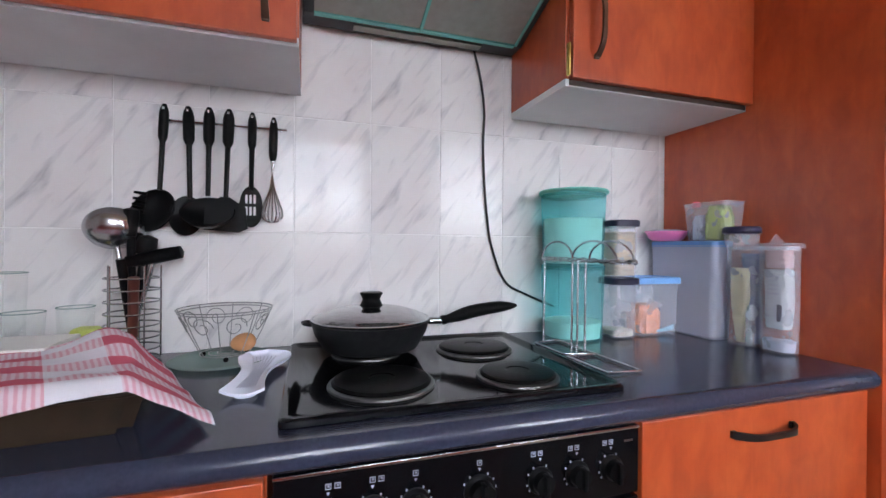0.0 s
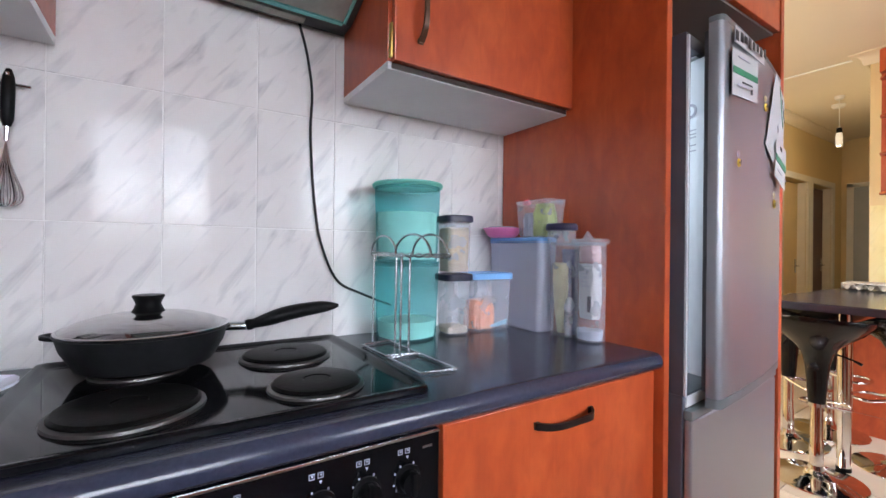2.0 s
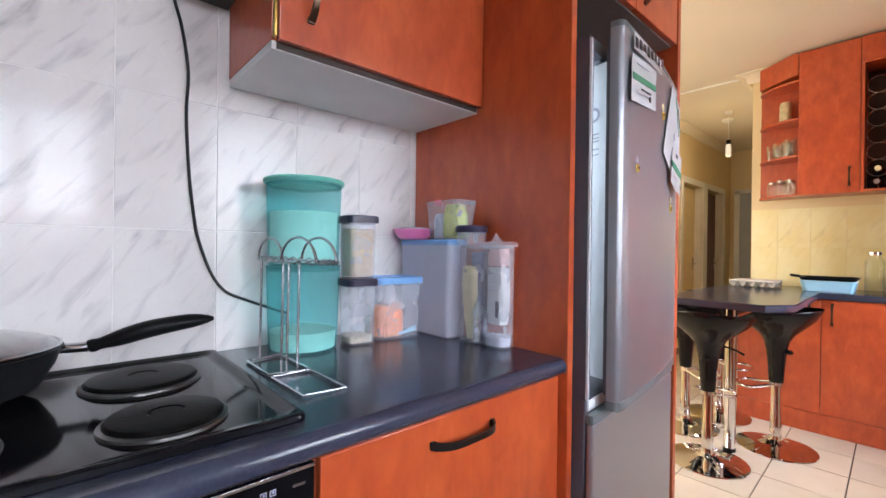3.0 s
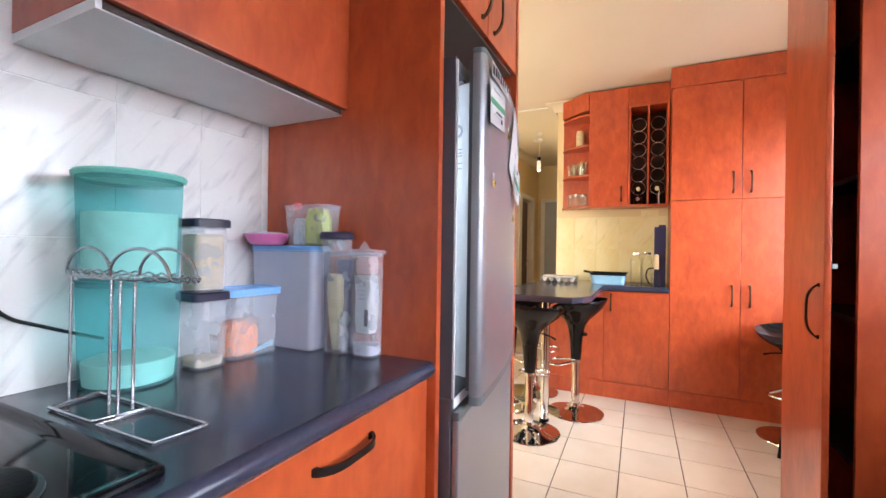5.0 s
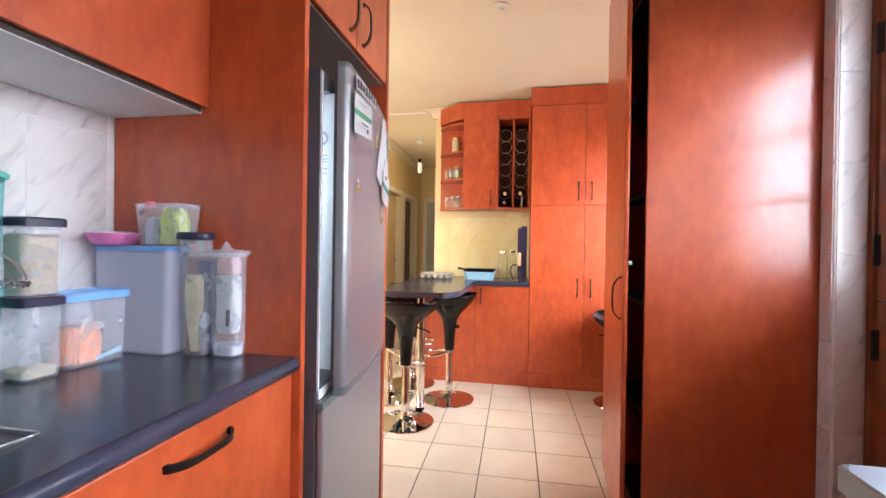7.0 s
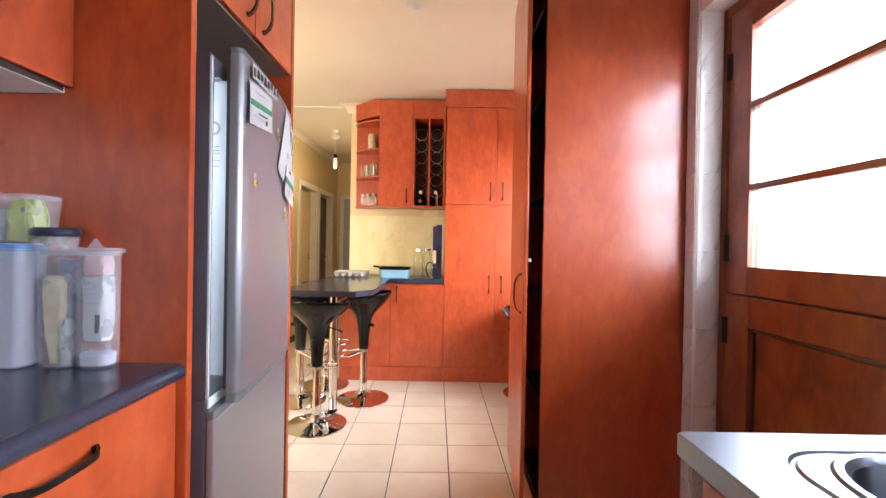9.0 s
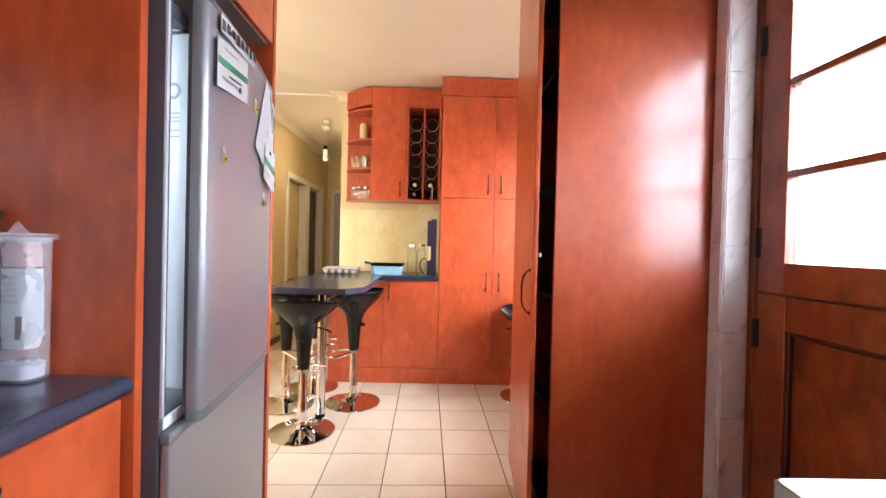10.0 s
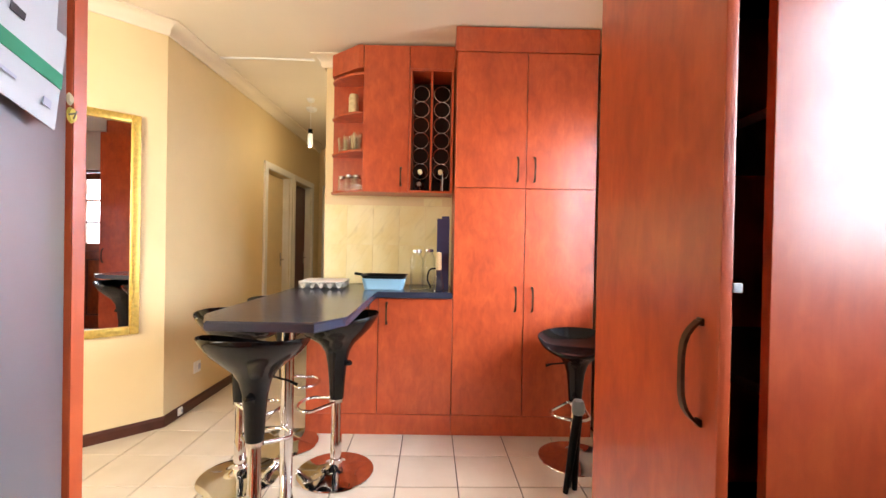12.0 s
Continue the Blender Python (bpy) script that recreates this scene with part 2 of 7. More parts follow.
CHERRY = wood("cherry_veneer", (0.345, 0.047, 0.0125), (0.44, 0.068, 0.017), (0.53, 0.094, 0.025), rough=0.40, coat=0.5, soft=0.2)
CHERRY_GLOSS = wood("cherry_veneer_polished", (0.34, 0.046, 0.012), (0.41, 0.063, 0.016), (0.48, 0.086, 0.022), rough=0.38, coat=0.6, soft=0.22)
DOOR_WOOD = wood("varnished_meranti", (0.14, 0.026, 0.006), (0.23, 0.047, 0.010), (0.31, 0.078, 0.018), rough=0.3, coat=0.4)
LABEL_PAPER = plain("white_paper", (0.53, 0.54, 0.56), 0.6, vary=0.04)
PRINT = plain("dark_print", (0.03, 0.03, 0.035), 0.6, vary=0.02)
GREEN = plain("green_print", (0.02, 0.22, 0.11), 0.5, vary=0.1)
YELLOW = plain("yellow_magnet_paint", (0.56, 0.40, 0.06), 0.35, vary=0.2, scale=60)
WORKTOP = plain("charcoal_worktop", (0.029, 0.033, 0.056), 0.20, vary=0.14, scale=160, spec=0.6)
UNDERSIDE = plain("white_melamine", (0.76, 0.76, 0.77), 0.45, vary=0.05)
# white melamine again, darkened in colour for the shade above the fridge
SHADED_MELAMINE = plain("shaded_melamine", (0.22, 0.195, 0.18), 0.5, vary=0.06)
# near-black brown: shade coloured into recesses, and the magnets' painted strokes
SHADE_AND_STROKE = plain("dark_shade_and_stroke", (0.03, 0.014, 0.009), 0.5, vary=0.2)
WALL_CREAM = plain("cream_wall_paint", (0.74, 0.585, 0.33), 0.55, vary=0.04, scale=3, bump=0.1, fine=220)
WALL_WHITE = plain("white_wall_paint", (0.78, 0.75, 0.71), 0.6, vary=0.04, scale=3, bump=0.1, fine=220)
CEILING = plain("ceiling_paint", (0.77, 0.68, 0.53), 0.75, vary=0.03, scale=2, bump=0.05)
TRIM_WHITE = plain("white_gloss_trim", (0.80, 0.78, 0.73), 0.35, vary=0.05)
SKIRT = plain("dark_brown_skirting", (0.065, 0.016, 0.009), 0.36, vary=0.25)
GROUT = plain("floor_grout", (0.10, 0.075, 0.055), 0.9, vary=0.2, scale=30)
TILE_GROUT = plain("wall_grout", (0.86, 0.84, 0.83), 0.85, vary=0.1, scale=30)
TILE = marble_tile("white_marbled_tile", (0.80, 0.775, 0.765), (0.36, 0.35, 0.38), (0.94, 0.92, 0.92))
FAR_TILE = marble_tile("far_cream_tile", (0.84, 0.76, 0.47), (0.68, 0.60, 0.36), (0.95, 0.90, 0.74))
FLOOR_TILE = floor_tile_material()
BLACK_ENAMEL = plain("black_enamel", (0.005, 0.005, 0.006), 0.08, vary=0.2, spec=0.17)
BLACK_GLASS = plain("black_panel_glass", (0.004, 0.004, 0.005), 0.14, vary=0.2, spec=0.18)
CAST_IRON = plain("cast_iron_plate", (0.006, 0.0056, 0.0054), 0.30, metal=0.0, vary=0.35, scale=40, bump=0.15, spec=0.03)
PLATE_RIM = plain("heat_worn_rim", (0.10, 0.098, 0.095), 0.36, metal=0.9, vary=0.3, scale=40)
PAN_BLACK = plain("non_stick_coating", (0.012, 0.012, 0.013), 0.42, vary=0.25, scale=60, bump=0.2, fine=500, spec=0.08)
BAKELITE = plain("black_plastic", (0.005, 0.005, 0.0055), 0.36, vary=0.15, spec=0.10)
SEAT_BLACK = plain("glossy_black_shell", (0.004, 0.004, 0.0045), 0.12, vary=0.15, spec=0.3)
CHROME = plain("chrome", (0.72, 0.72, 0.73), 0.07, metal=1.0, vary=0.05)
STEEL = plain("brushed_steel", (0.55, 0.55, 0.56), 0.22, metal=1.0, vary=0.08, scale=30)
SINK_STEEL = plain("satin_sink_steel", (0.22, 0.25, 0.30), 0.34, metal=1.0, vary=0.015, scale=5)
STAND_STEEL = plain("dull_chromed_wire", (0.46, 0.46, 0.48), 0.24, metal=0.85, vary=0.06)
BRONZE = plain("antique_bronze_handle", (0.10, 0.060, 0.042), 0.36, metal=0.85, vary=0.3, scale=40)
DARK_HANDLE = plain("dark_handle_metal", (0.025, 0.020, 0.019), 0.36, metal=0.6, vary=0.3, scale=40)
FRIDGE_SILVER = plain("silver_fridge_paint", (0.335, 0.35, 0.38), 0.36, metal=0.75, vary=0.03, scale=4)
FRIDGE_EDGE = plain("pale_silver_trim", (0.62, 0.63, 0.66), 0.4, metal=0.3, vary=0.03)
FRIDGE_SIDE = plain("charcoal_fridge_side", (0.065, 0.07, 0.09), 0.35, vary=0.1)
FRIDGE_CAP = plain("grey_plastic_cap", (0.13, 0.15, 0.155), 0.4, vary=0.1)
FRIDGE_WHITE = plain("white_liner", (0.82, 0.86, 0.90), 0.35, vary=0.03)
GASKET = plain("grey_gasket", (0.10, 0.10, 0.115), 0.6, vary=0.1)
TEAL = cloudy_plastic("teal_plastic", (0.44, 0.84, 0.86), clear=0.775, tint=0.78, thin=0.38)
TEAL_LID = cloudy_plastic("pale_teal_lid", (0.22, 0.66, 0.57), clear=0.05)
CLEAR_PLASTIC = cloudy_plastic("clear_plastic", (0.90, 0.92, 1.0), clear=0.735, rough=0.2, thin=0.25, tint=0.12)
LILAC_PLASTIC = cloudy_plastic("lilac_plastic", (0.84, 0.87, 1.0), clear=0.34, thin=0.3, tint=0.22)
BLUE_LID = plain("pale_blue_lid", (0.20, 0.42, 0.76), 0.35, vary=0.05)
DARK_LID = plain("dark_purple_lid", (0.016, 0.013, 0.040), 0.36, vary=0.1)
PINK = plain("pink_plastic", (0.80, 0.20, 0.46), 0.35, vary=0.05)
PINK_WRAP = plain("pale_pink_wrapper", (0.62, 0.40, 0.40), 0.5, vary=0.15, scale=40)
RED = plain("red_plastic", (0.75, 0.05, 0.09), 0.35, vary=0.05)
FLOUR = plain("flour", (0.80, 0.84, 0.74), 0.9, vary=0.1, scale=40)
GRAIN = plain("beige_grain", (0.43, 0.34, 0.24), 0.9, vary=0.3, scale=120, bump=0.4)
ORANGE_FOOD = plain("orange_packet", (0.75, 0.26, 0.12), 0.5, vary=0.35, scale=30)
GREEN_FOOD = plain("lime_green_pack", (0.50, 0.56, 0.12), 0.5, vary=0.2, scale=30)
PACKET = plain("cream_packet", (0.62, 0.54, 0.32), 0.4, vary=0.25, scale=30)
NAVY = plain("navy_card", (0.035, 0.036, 0.12), 0.45, vary=0.2)
EGG = plain("brown_eggshell", (0.50, 0.24, 0.11), 0.5, vary=0.12, scale=80)
CARTON = plain("egg_carton_pulp", (0.60, 0.56, 0.52), 0.95, vary=0.12, scale=80, bump=0.6, fine=300)
TUB_BLUE = plain("pale_blue_tub", (0.26, 0.47, 0.62), 0.4, vary=0.05)
TRAY_METAL = plain("scorched_baking_tin", (0.024, 0.014, 0.008), 0.5, vary=0.6, scale=14, bump=0.2, spec=0.2)
CERAMIC = plain("white_ceramic", (0.78, 0.80, 0.92), 0.15, vary=0.05)
GREYBLUE = plain("grey_print", (0.42, 0.43, 0.52), 0.36, vary=0.1)
GOLD = plain("gilded_frame", (0.62, 0.43, 0.10), 0.36, metal=0.75, vary=0.25, scale=50, bump=0.3, fine=90)
FILTER = plain("hood_filter", (0.27, 0.26, 0.23), 0.4, metal=0.5, vary=0.1, scale=40)
TEAL_EDGE = plain("teal_glass_edge", (0.16, 0.42, 0.38), 0.2, vary=0.1)
HOOD_BLACK = plain("hood_black", (0.018, 0.018, 0.019), 0.35, vary=0.2)
RUBBER = plain("black_cable", (0.008, 0.008, 0.009), 0.45, vary=0.1)
DOOR_CREAM = plain("cream_painted_door", (0.78, 0.62, 0.36), 0.45, vary=0.05)
DOOR_GREY = plain("grey_blue_door", (0.40, 0.42, 0.44), 0.5, vary=0.05)
DOOR_DARK = plain("dark_red_door", (0.10, 0.022, 0.014), 0.35, vary=0.2)
WINDOW_GLASS = glass_material("window_glass")
JAR_GLASS = thin_glass("jar_glass", (0.985, 0.995, 0.99), 0.07)
SHELF_GLASS = thin_glass("thick_tumbler_glass", (0.97, 0.98, 0.96), 0.5)
PLATE_GLASS = cloudy_plastic("green_plate_glass", (0.50, 0.66, 0.61), clear=0.5, rough=0.1, thin=0.3, tint=0.5)
LID_GLASS = thin_glass("smoked_lid_glass", (0.60, 0.60, 0.61), 0.42)
MIRROR = plain("mirror_silver", (0.88, 0.88, 0.87), 0.01, metal=1.0, vary=0.0)
BULB = plain("white_lamp_glass", (0.80, 0.78, 0.72), 0.3, vary=0.03)
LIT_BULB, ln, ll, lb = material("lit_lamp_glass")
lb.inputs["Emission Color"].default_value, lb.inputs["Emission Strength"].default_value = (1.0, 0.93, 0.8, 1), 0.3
WIRE = plain("grey_wire", (0.30, 0.30, 0.30), 0.3, metal=0.8, vary=0.2)
CLOTH = cloth_material()


# ---- builders ----
BASE = {}


def thing(name, label, category, at=(0, 0, 0), rz=0.0, group="", kind=""):
    e = tagged(new(name), label, category, group, kind)
    e.matrix_basis = pose(*at, 0, 0, rz)
    BASE[e] = Vector(at) if not rz else Vector((0, 0, 0))
    e.empty_display_size = 0.05
    return e


def finish(name, bm, mat, smooth=True, angle=40):
    me = bpy.data.meshes.new(name)
    bmesh.ops.recalc_face_normals(bm, faces=bm.faces)
    # broad flat faces stay flat beside their narrow rounded edges
    flat = []
    bm.edges.index_update()
    for e in bm.edges:
        areas = sorted(f.calc_area() for f in e.link_faces)
        if len(areas) == 2 and areas[1] > 0.004 and areas[1] > 10 * areas[0]:
            flat.append(e.index)
    bm.to_mesh(me)
    bm.free()
    me.materials.append(mat)
    if smooth:
        me.shade_smooth()
        me.set_sharp_from_angle(angle=radians(angle))
        for i in flat:
            me.edges[i].use_edge_sharp = True
    return me


def part(name, bm, mat, parent, label="", world=False, smooth=True, angle=40):
    """One mesh object under a thing or a part; world: the mesh is given in the world's coordinates."""
    root = parent if parent in BASE else parent.parent
    if world:
        bmesh.ops.translate(bm, vec=-BASE[root], verts=bm.verts)
    ob = new(name, finish(name, bm, mat, smooth, angle))
    ob.parent = parent
    return tagged(ob, label)


def single(name, bm, mat, label, category, group="", kind="", at=None, rz=0.0, smooth=True, angle=40):
    """A thing of one mesh; with at, the mesh is given about its own base."""
    ob = new(name, finish(name, bm, mat, smooth, angle))
    if at is not None:
        ob.matrix_basis = pose(*at, 0, 0, rz)
    BASE[ob] = Vector((0, 0, 0))
    return tagged(ob, label, category, group, kind)


def box(x0, x1, y0, y1, z0, z1, bevel=0.0, bm=None, seg=2):
    b = bmesh.new()
    vs = [b.verts.new((x, y, z)) for x in (x0, x1) for y in (y0, y1) for z in (z0, z1)]
    for f in ((0, 1, 3, 2), (4, 6, 7, 5), (0, 4, 5, 1), (2, 3, 7, 6), (0, 2, 6, 4), (1, 5, 7, 3)):
        b.faces.new([vs[i] for i in f])
    if bevel:
        bmesh.ops.bevel(b, geom=b.edges[:], offset=bevel, segments=seg, affect="EDGES", profile=0.5)
    return join(bm, b)


def join(bm, b):
    if bm is None:
        return b
    me = bpy.data.meshes.new("temp")
    b.to_mesh(me)
    b.free()
    bm.from_mesh(me)
    bpy.data.meshes.remove(me)
    return bm


def lathe(profile, seg=32, at=(0, 0, 0), bm=None, sx=1.0, sy=1.0, close=False):
    """A turned body: (radius, height) pairs from one end to the other; power shapes by sx, sy."""
    b = bmesh.new()
    rings = []
    for r, z in profile:
        if r < 1e-6:
            rings.append([b.verts.new((at[0], at[1], at[2] + z))])
        else:
            rings.append([b.verts.new((at[0] + sx * r * math.cos(2 * math.pi * k / seg), at[1] + sy * r * math.sin(2 * math.pi * k / seg), at[2] + z)) for k in range(seg)])
    pairs = list(zip(rings, rings[1:])) + ([(rings[-1], rings[0])] if close else [])
    for a, c in pairs:
        for k in range(seg):
            q = (k + 1) % seg
            if len(a) == 1 and len(c) > 1:
                b.faces.new((a[0], c[q], c[k]))
            elif len(c) == 1 and len(a) > 1:
                b.faces.new((a[k], a[q], c[0]))
            elif len(a) > 1:
                b.faces.new((a[k], a[q], c[q], c[k]))
    return join(bm, b)


def squircle(w, d, r, n=6):
    """Outline of a rounded rectangle, w by d."""
    pts = []
    for cx, cy, a0 in ((w / 2 - r, d / 2 - r, 0), (-w / 2 + r, d / 2 - r, 90), (-w / 2 + r, -d / 2 + r, 180), (w / 2 - r, -d / 2 + r, 270)):
        for k in range(n + 1):
            a = radians(a0 + 90 * k / n)
            pts.append((cx + r * math.cos(a), cy + r * math.sin(a)))
    return pts


def stack(sections, bm=None, cap0=True, cap1=True):
    """Skin through level outlines: (outline, z) in turn, all with as many points."""
    b = bmesh.new()
    rings = [[b.verts.new((x, y, z)) for x, y in pts] for pts, z in sections]
    m = len(rings[0])
    for a, c in zip(rings, rings[1:]):
        for k in range(m):
            b.faces.new((a[k], a[(k + 1) % m], c[(k + 1) % m], c[k]))
    if cap0:
        b.faces.new(list(reversed(rings[0])))
    if cap1:
        b.faces.new(rings[-1])
    return join(bm, b)


def prism(poly, z0, z1, bevel=0.0, bm=None):
    b = stack([(poly, z0), (poly, z1)])
    if bevel:
        bmesh.ops.bevel(b, geom=b.edges[:], offset=bevel, segments=2, affect="EDGES", profile=0.5)
    return join(bm, b)


def tube(points, r, seg=8, bm=None, closed=False):
    """A round wire or pipe along points."""
    b = bmesh.new()
    pts = [Vector(p) for p in points]
    rings, side = [], None
    for i, p in enumerate(pts):
        if closed:
            d = pts[(i + 1) % len(pts)] - pts[i - 1]
        else:
            d = pts[min(i + 1, len(pts) - 1)] - pts[max(i - 1, 0)]
        d.normalize()
        if side is None:
            side = d.orthogonal().normalized()
        side = (side - d * side.dot(d)).normalized()
        up = d.cross(side)
        rr = r[i] if isinstance(r, (list, tuple)) else r
        rings.append([b.verts.new(p + rr * (math.cos(2 * math.pi * k / seg) * side + math.sin(2 * math.pi * k / seg) * up)) for k in range(seg)])
    pairs = list(zip(rings, rings[1:])) + ([(rings[-1], rings[0])] if closed else [])
    for a, c in pairs:
        for k in range(seg):
            b.faces.new((a[k], a[(k + 1) % seg], c[(k + 1) % seg], c[k]))
    if not closed:
        b.faces.new(list(reversed(rings[0])))
        b.faces.new(rings[-1])
    return join(bm, b)


def circle(cx, cy, z, r, n=32, ry=None):
    return [(cx + r * math.cos(2 * math.pi * k / n), cy + (ry or r) * math.sin(2 * math.pi * k / n), z) for k in range(n)]


def smooth_path(pts, n=6):
    """Catmull-Rom through the points."""
    P = [Vector(p) for p in pts]
    P = [2 * P[0] - P[1]] + P + [2 * P[-1] - P[-2]]
    out = []
    for i in range(1, len(P) - 2):
        a, b, c, d = P[i - 1:i + 3]
        for k in range(n):
            t = k / n
            out.append(0.5 * (2 * b + (c - a) * t + (2 * a - 5 * b + 4 * c - d) * t * t + (3 * b - a - 3 * c + d) * t ** 3))
    return out + [P[-2]]


def structure(name, bm, mat, label, category, smooth=False):
    return single(name, bm, mat, label, category, kind="structure", smooth=smooth)


def bow_handle(parent, x, y, z, axis, out, length=0.15, mat=None, label="bowed bronze handle"):
    """A strap handle: axis 'z' stands, 'x' lies; out is the way it stands off."""
    o = Vector(out)
    a = Vector((0, 0, 1)) if axis == "z" else Vector((1, 0, 0))
    side = a.cross(o)
    b = bmesh.new()
    n, rows = 14, []
    for k in range(n + 1):
        s = k / n * 2 - 1
        lift = 0.027 * (1 - s ** 4) + 0.002
        wide = 0.0055 + 0.002 * s * s
        c = Vector((x, y, z)) + a * (s * length / 2) + o * lift
        rows.append([b.verts.new(c + side * u * wide + o * v) for u, v in ((-1, 0), (1, 0), (1, 0.006), (-1, 0.006))])
    for p, q in zip(rows, rows[1:]):
        for k in range(4):
            b.faces.new((p[k], p[(k + 1) % 4], q[(k + 1) % 4], q[k]))
    b.faces.new(list(reversed(rows[0])))
    b.faces.new(rows[-1])
    for s in (-1, 1):
        c = Vector((x, y, z)) + a * (s * length / 2 * 0.97)
        lo, hi = c - side * 0.007 - a * 0.006, c + side * 0.007 + a * 0.006 + o * 0.006
        box(min(lo.x, hi.x), max(lo.x, hi.x), min(lo.y, hi.y), max(lo.y, hi.y), min(lo.z, hi.z), max(lo.z, hi.z), 0.001, b)
    return part("handle", b, mat or BRONZE, parent, label, world=True)


# ---- the setting ----
structure("floor", box(-1.72, 7.72, -1.20, 3.45, -0.12, -0.006), GROUT, "dark grout bed of the tiled kitchen floor", "floor")
structure("ceiling", box(-1.72, 7.72, -1.20, 3.45, CEIL, CEIL + 0.1), CEILING, "plain cream painted ceiling", "ceiling")
structure("wall_west", box(-1.72, -1.6, -1.20, NORTH + 0.12, 0, CEIL), WALL_WHITE, "plain painted wall behind the kitchen", "wall")
structure("wall_north", box(-1.6, 1.905, NORTH + 0.002, NORTH + 0.12, 0, CEIL), TILE_GROUT, "kitchen wall carrying white marbled tiles", "wall")
# unseen wall; its gap is made to let the lounge fill through
b = bmesh.new()
for y0, y1, z0, z1 in ((NORTH + 0.12, 1.72, 0, CEIL), (1.72, 2.88, 0, 0.88), (1.72, 2.88, 2.12, CEIL), (2.88, 3.3, 0, CEIL)):
    box(1.785, 1.905, y0, y1, z0, z1, 0, b)
structure("wall_lounge_west", b, WALL_CREAM, "cream painted wall round the corner", "wall")
# south wall with the door, the sink window and the dining window
b = bmesh.new()
for x0, x1, z0, z1 in ((-1.6, -0.3, 0, CEIL), (-0.3, 0.47, 0, 1.12), (-0.3, 0.47, 2.06, CEIL), (0.47, 0.93, 0, CEIL), (0.93, 1.797, 2.16, CEIL),
                       (1.797, 2.55, 0, CEIL), (2.55, 3.85, 0, 0.86), (2.55, 3.85, 2.15, CEIL), (3.85, 4.62, 0, CEIL)):
    box(x0, x1, -1.20, SOUTH, z0, z1, 0, b)
structure("wall_south", b, WALL_WHITE, "outer kitchen wall with a stable door and windows", "wall")
structure("wall_east", box(4.506, 4.62, SOUTH, 0.93, 0, CEIL), WALL_CREAM, "wall behind the far kitchen cupboards", "wall")
structure("wall_passage_south", box(4.62, 7.6, 0.83, 0.95, 0, CEIL), WALL_CREAM, "cream wall of the passage", "wall")
b = bmesh.new()
for x0, x1, z0, z1 in ((4.05, 5.66, 0, CEIL), (5.66, 6.36, 2.0, CEIL), (6.36, 6.51, 0, CEIL), (6.51, 7.2, 2.0, CEIL), (7.2, 7.6, 0, CEIL)):
    box(x0, x1, 1.85, 1.97, z0, z1, 0, b)
structure("wall_passage_north", b, WALL_CREAM, "cream passage wall with two doorways", "wall")
structure("wall_passage_end", box(7.6, 7.72, 0.83, 3.45, 0, CEIL), WALL_CREAM, "end wall of the passage", "wall")
structure("wall_room_beyond", box(5.3, 7.6, 3.33, 3.45, 0, CEIL), WALL_CREAM, "far wall of the room beyond the passage", "wall")
b = prism([(4.05, 1.85), (4.13, 1.97), (2.80, 3.30), (2.63, 3.27)], 0, CEIL)
structure("wall_angled", b, WALL_CREAM, "angled cream wall on which the mirror hangs", "wall")
structure("wall_lounge_north", box(1.785, 4.0, 3.3, 3.42, 0, CEIL), WALL_CREAM, "cream wall of the lounge side", "wall")


def cornice(name, a, c, inward, mitre_a=None, mitre_c=None):
    """Cove cornice from a to c, on the side that inward points to; mitre: the way its end is cut."""
    b = bmesh.new()
    a, c, w = Vector((*a, 0)), Vector((*c, 0)), Vector((*inward, 0))
    prof = [(0, -0.085), (0.012, -0.085), (0.018, -0.07)] + [(0.075 - 0.057 * math.cos(k * math.pi / 12), -0.07 + 0.056 * math.sin(k * math.pi / 12)) for k in range(1, 7)] + [(0.085, -0.012), (0.085, -0.001), (0, -0.001)]
    ends = [(a, Vector((*mitre_a, 0)) if mitre_a else w), (c, Vector((*mitre_c, 0)) if mitre_c else w)]
    rows = [[b.verts.new(p + d * u + Vector((0, 0, CEIL + v))) for u, v in prof] for p, d in ends]
    m = len(prof)
    for k in range(m):
        b.faces.new((rows[0][k], rows[0][(k + 1) % m], rows[1][(k + 1) % m], rows[1][k]))
    b.faces.new(list(reversed(rows[0])))
    b.faces.new(rows[1])
    return structure(name, b, CEILING, "cream coved plaster cornice", "cornice", smooth=True)


q = 0.70711
cornice("cornice_passage", (4.05, 1.849), (7.6, 1.849), (0, -1), mitre_a=(-0.41421, -1))
cornice("cornice_angled", (4.05, 1.849), (2.64, 3.259), (-q, -q), mitre_a=(-0.41421, -1))
cornice("cornice_far", (4.505, -0.97), (4.505, 0.951), (-1, 0), mitre_c=(-1, 1))
cornice("cornice_passage_south", (4.505, 0.951), (7.6, 0.951), (0, 1), mitre_a=(-1, 1))
structure("trim_ceiling_strip", box(4.535, 4.56, 1.035, 1.765, CEIL - 0.012, CEIL - 0.001, 0.003), TRIM_WHITE, "white cover strip across the ceiling boards", "trim")


def skirting(name, a, c, inward):
    b = bmesh.new()
    a, c, w = Vector((*a, 0)), Vector((*c, 0)), Vector((*inward, 0))
    prof = [(0, 0), (0.016, 0), (0.016, 0.055), (0.008, 0.07), (0, 0.07)]
    rows = [[b.verts.new(p + w * u + Vector((0, 0, v))) for u, v in prof] for p in (a, c)]
    for k in range(5):
        b.faces.new((rows[0][k], rows[0][(k + 1) % 5], rows[1][(k + 1) % 5], rows[1][k]))
    b.faces.new(list(reversed(rows[0])))
    b.faces.new(rows[1])
    return structure(name, b, SKIRT, "dark brown wooden skirting", "skirting")


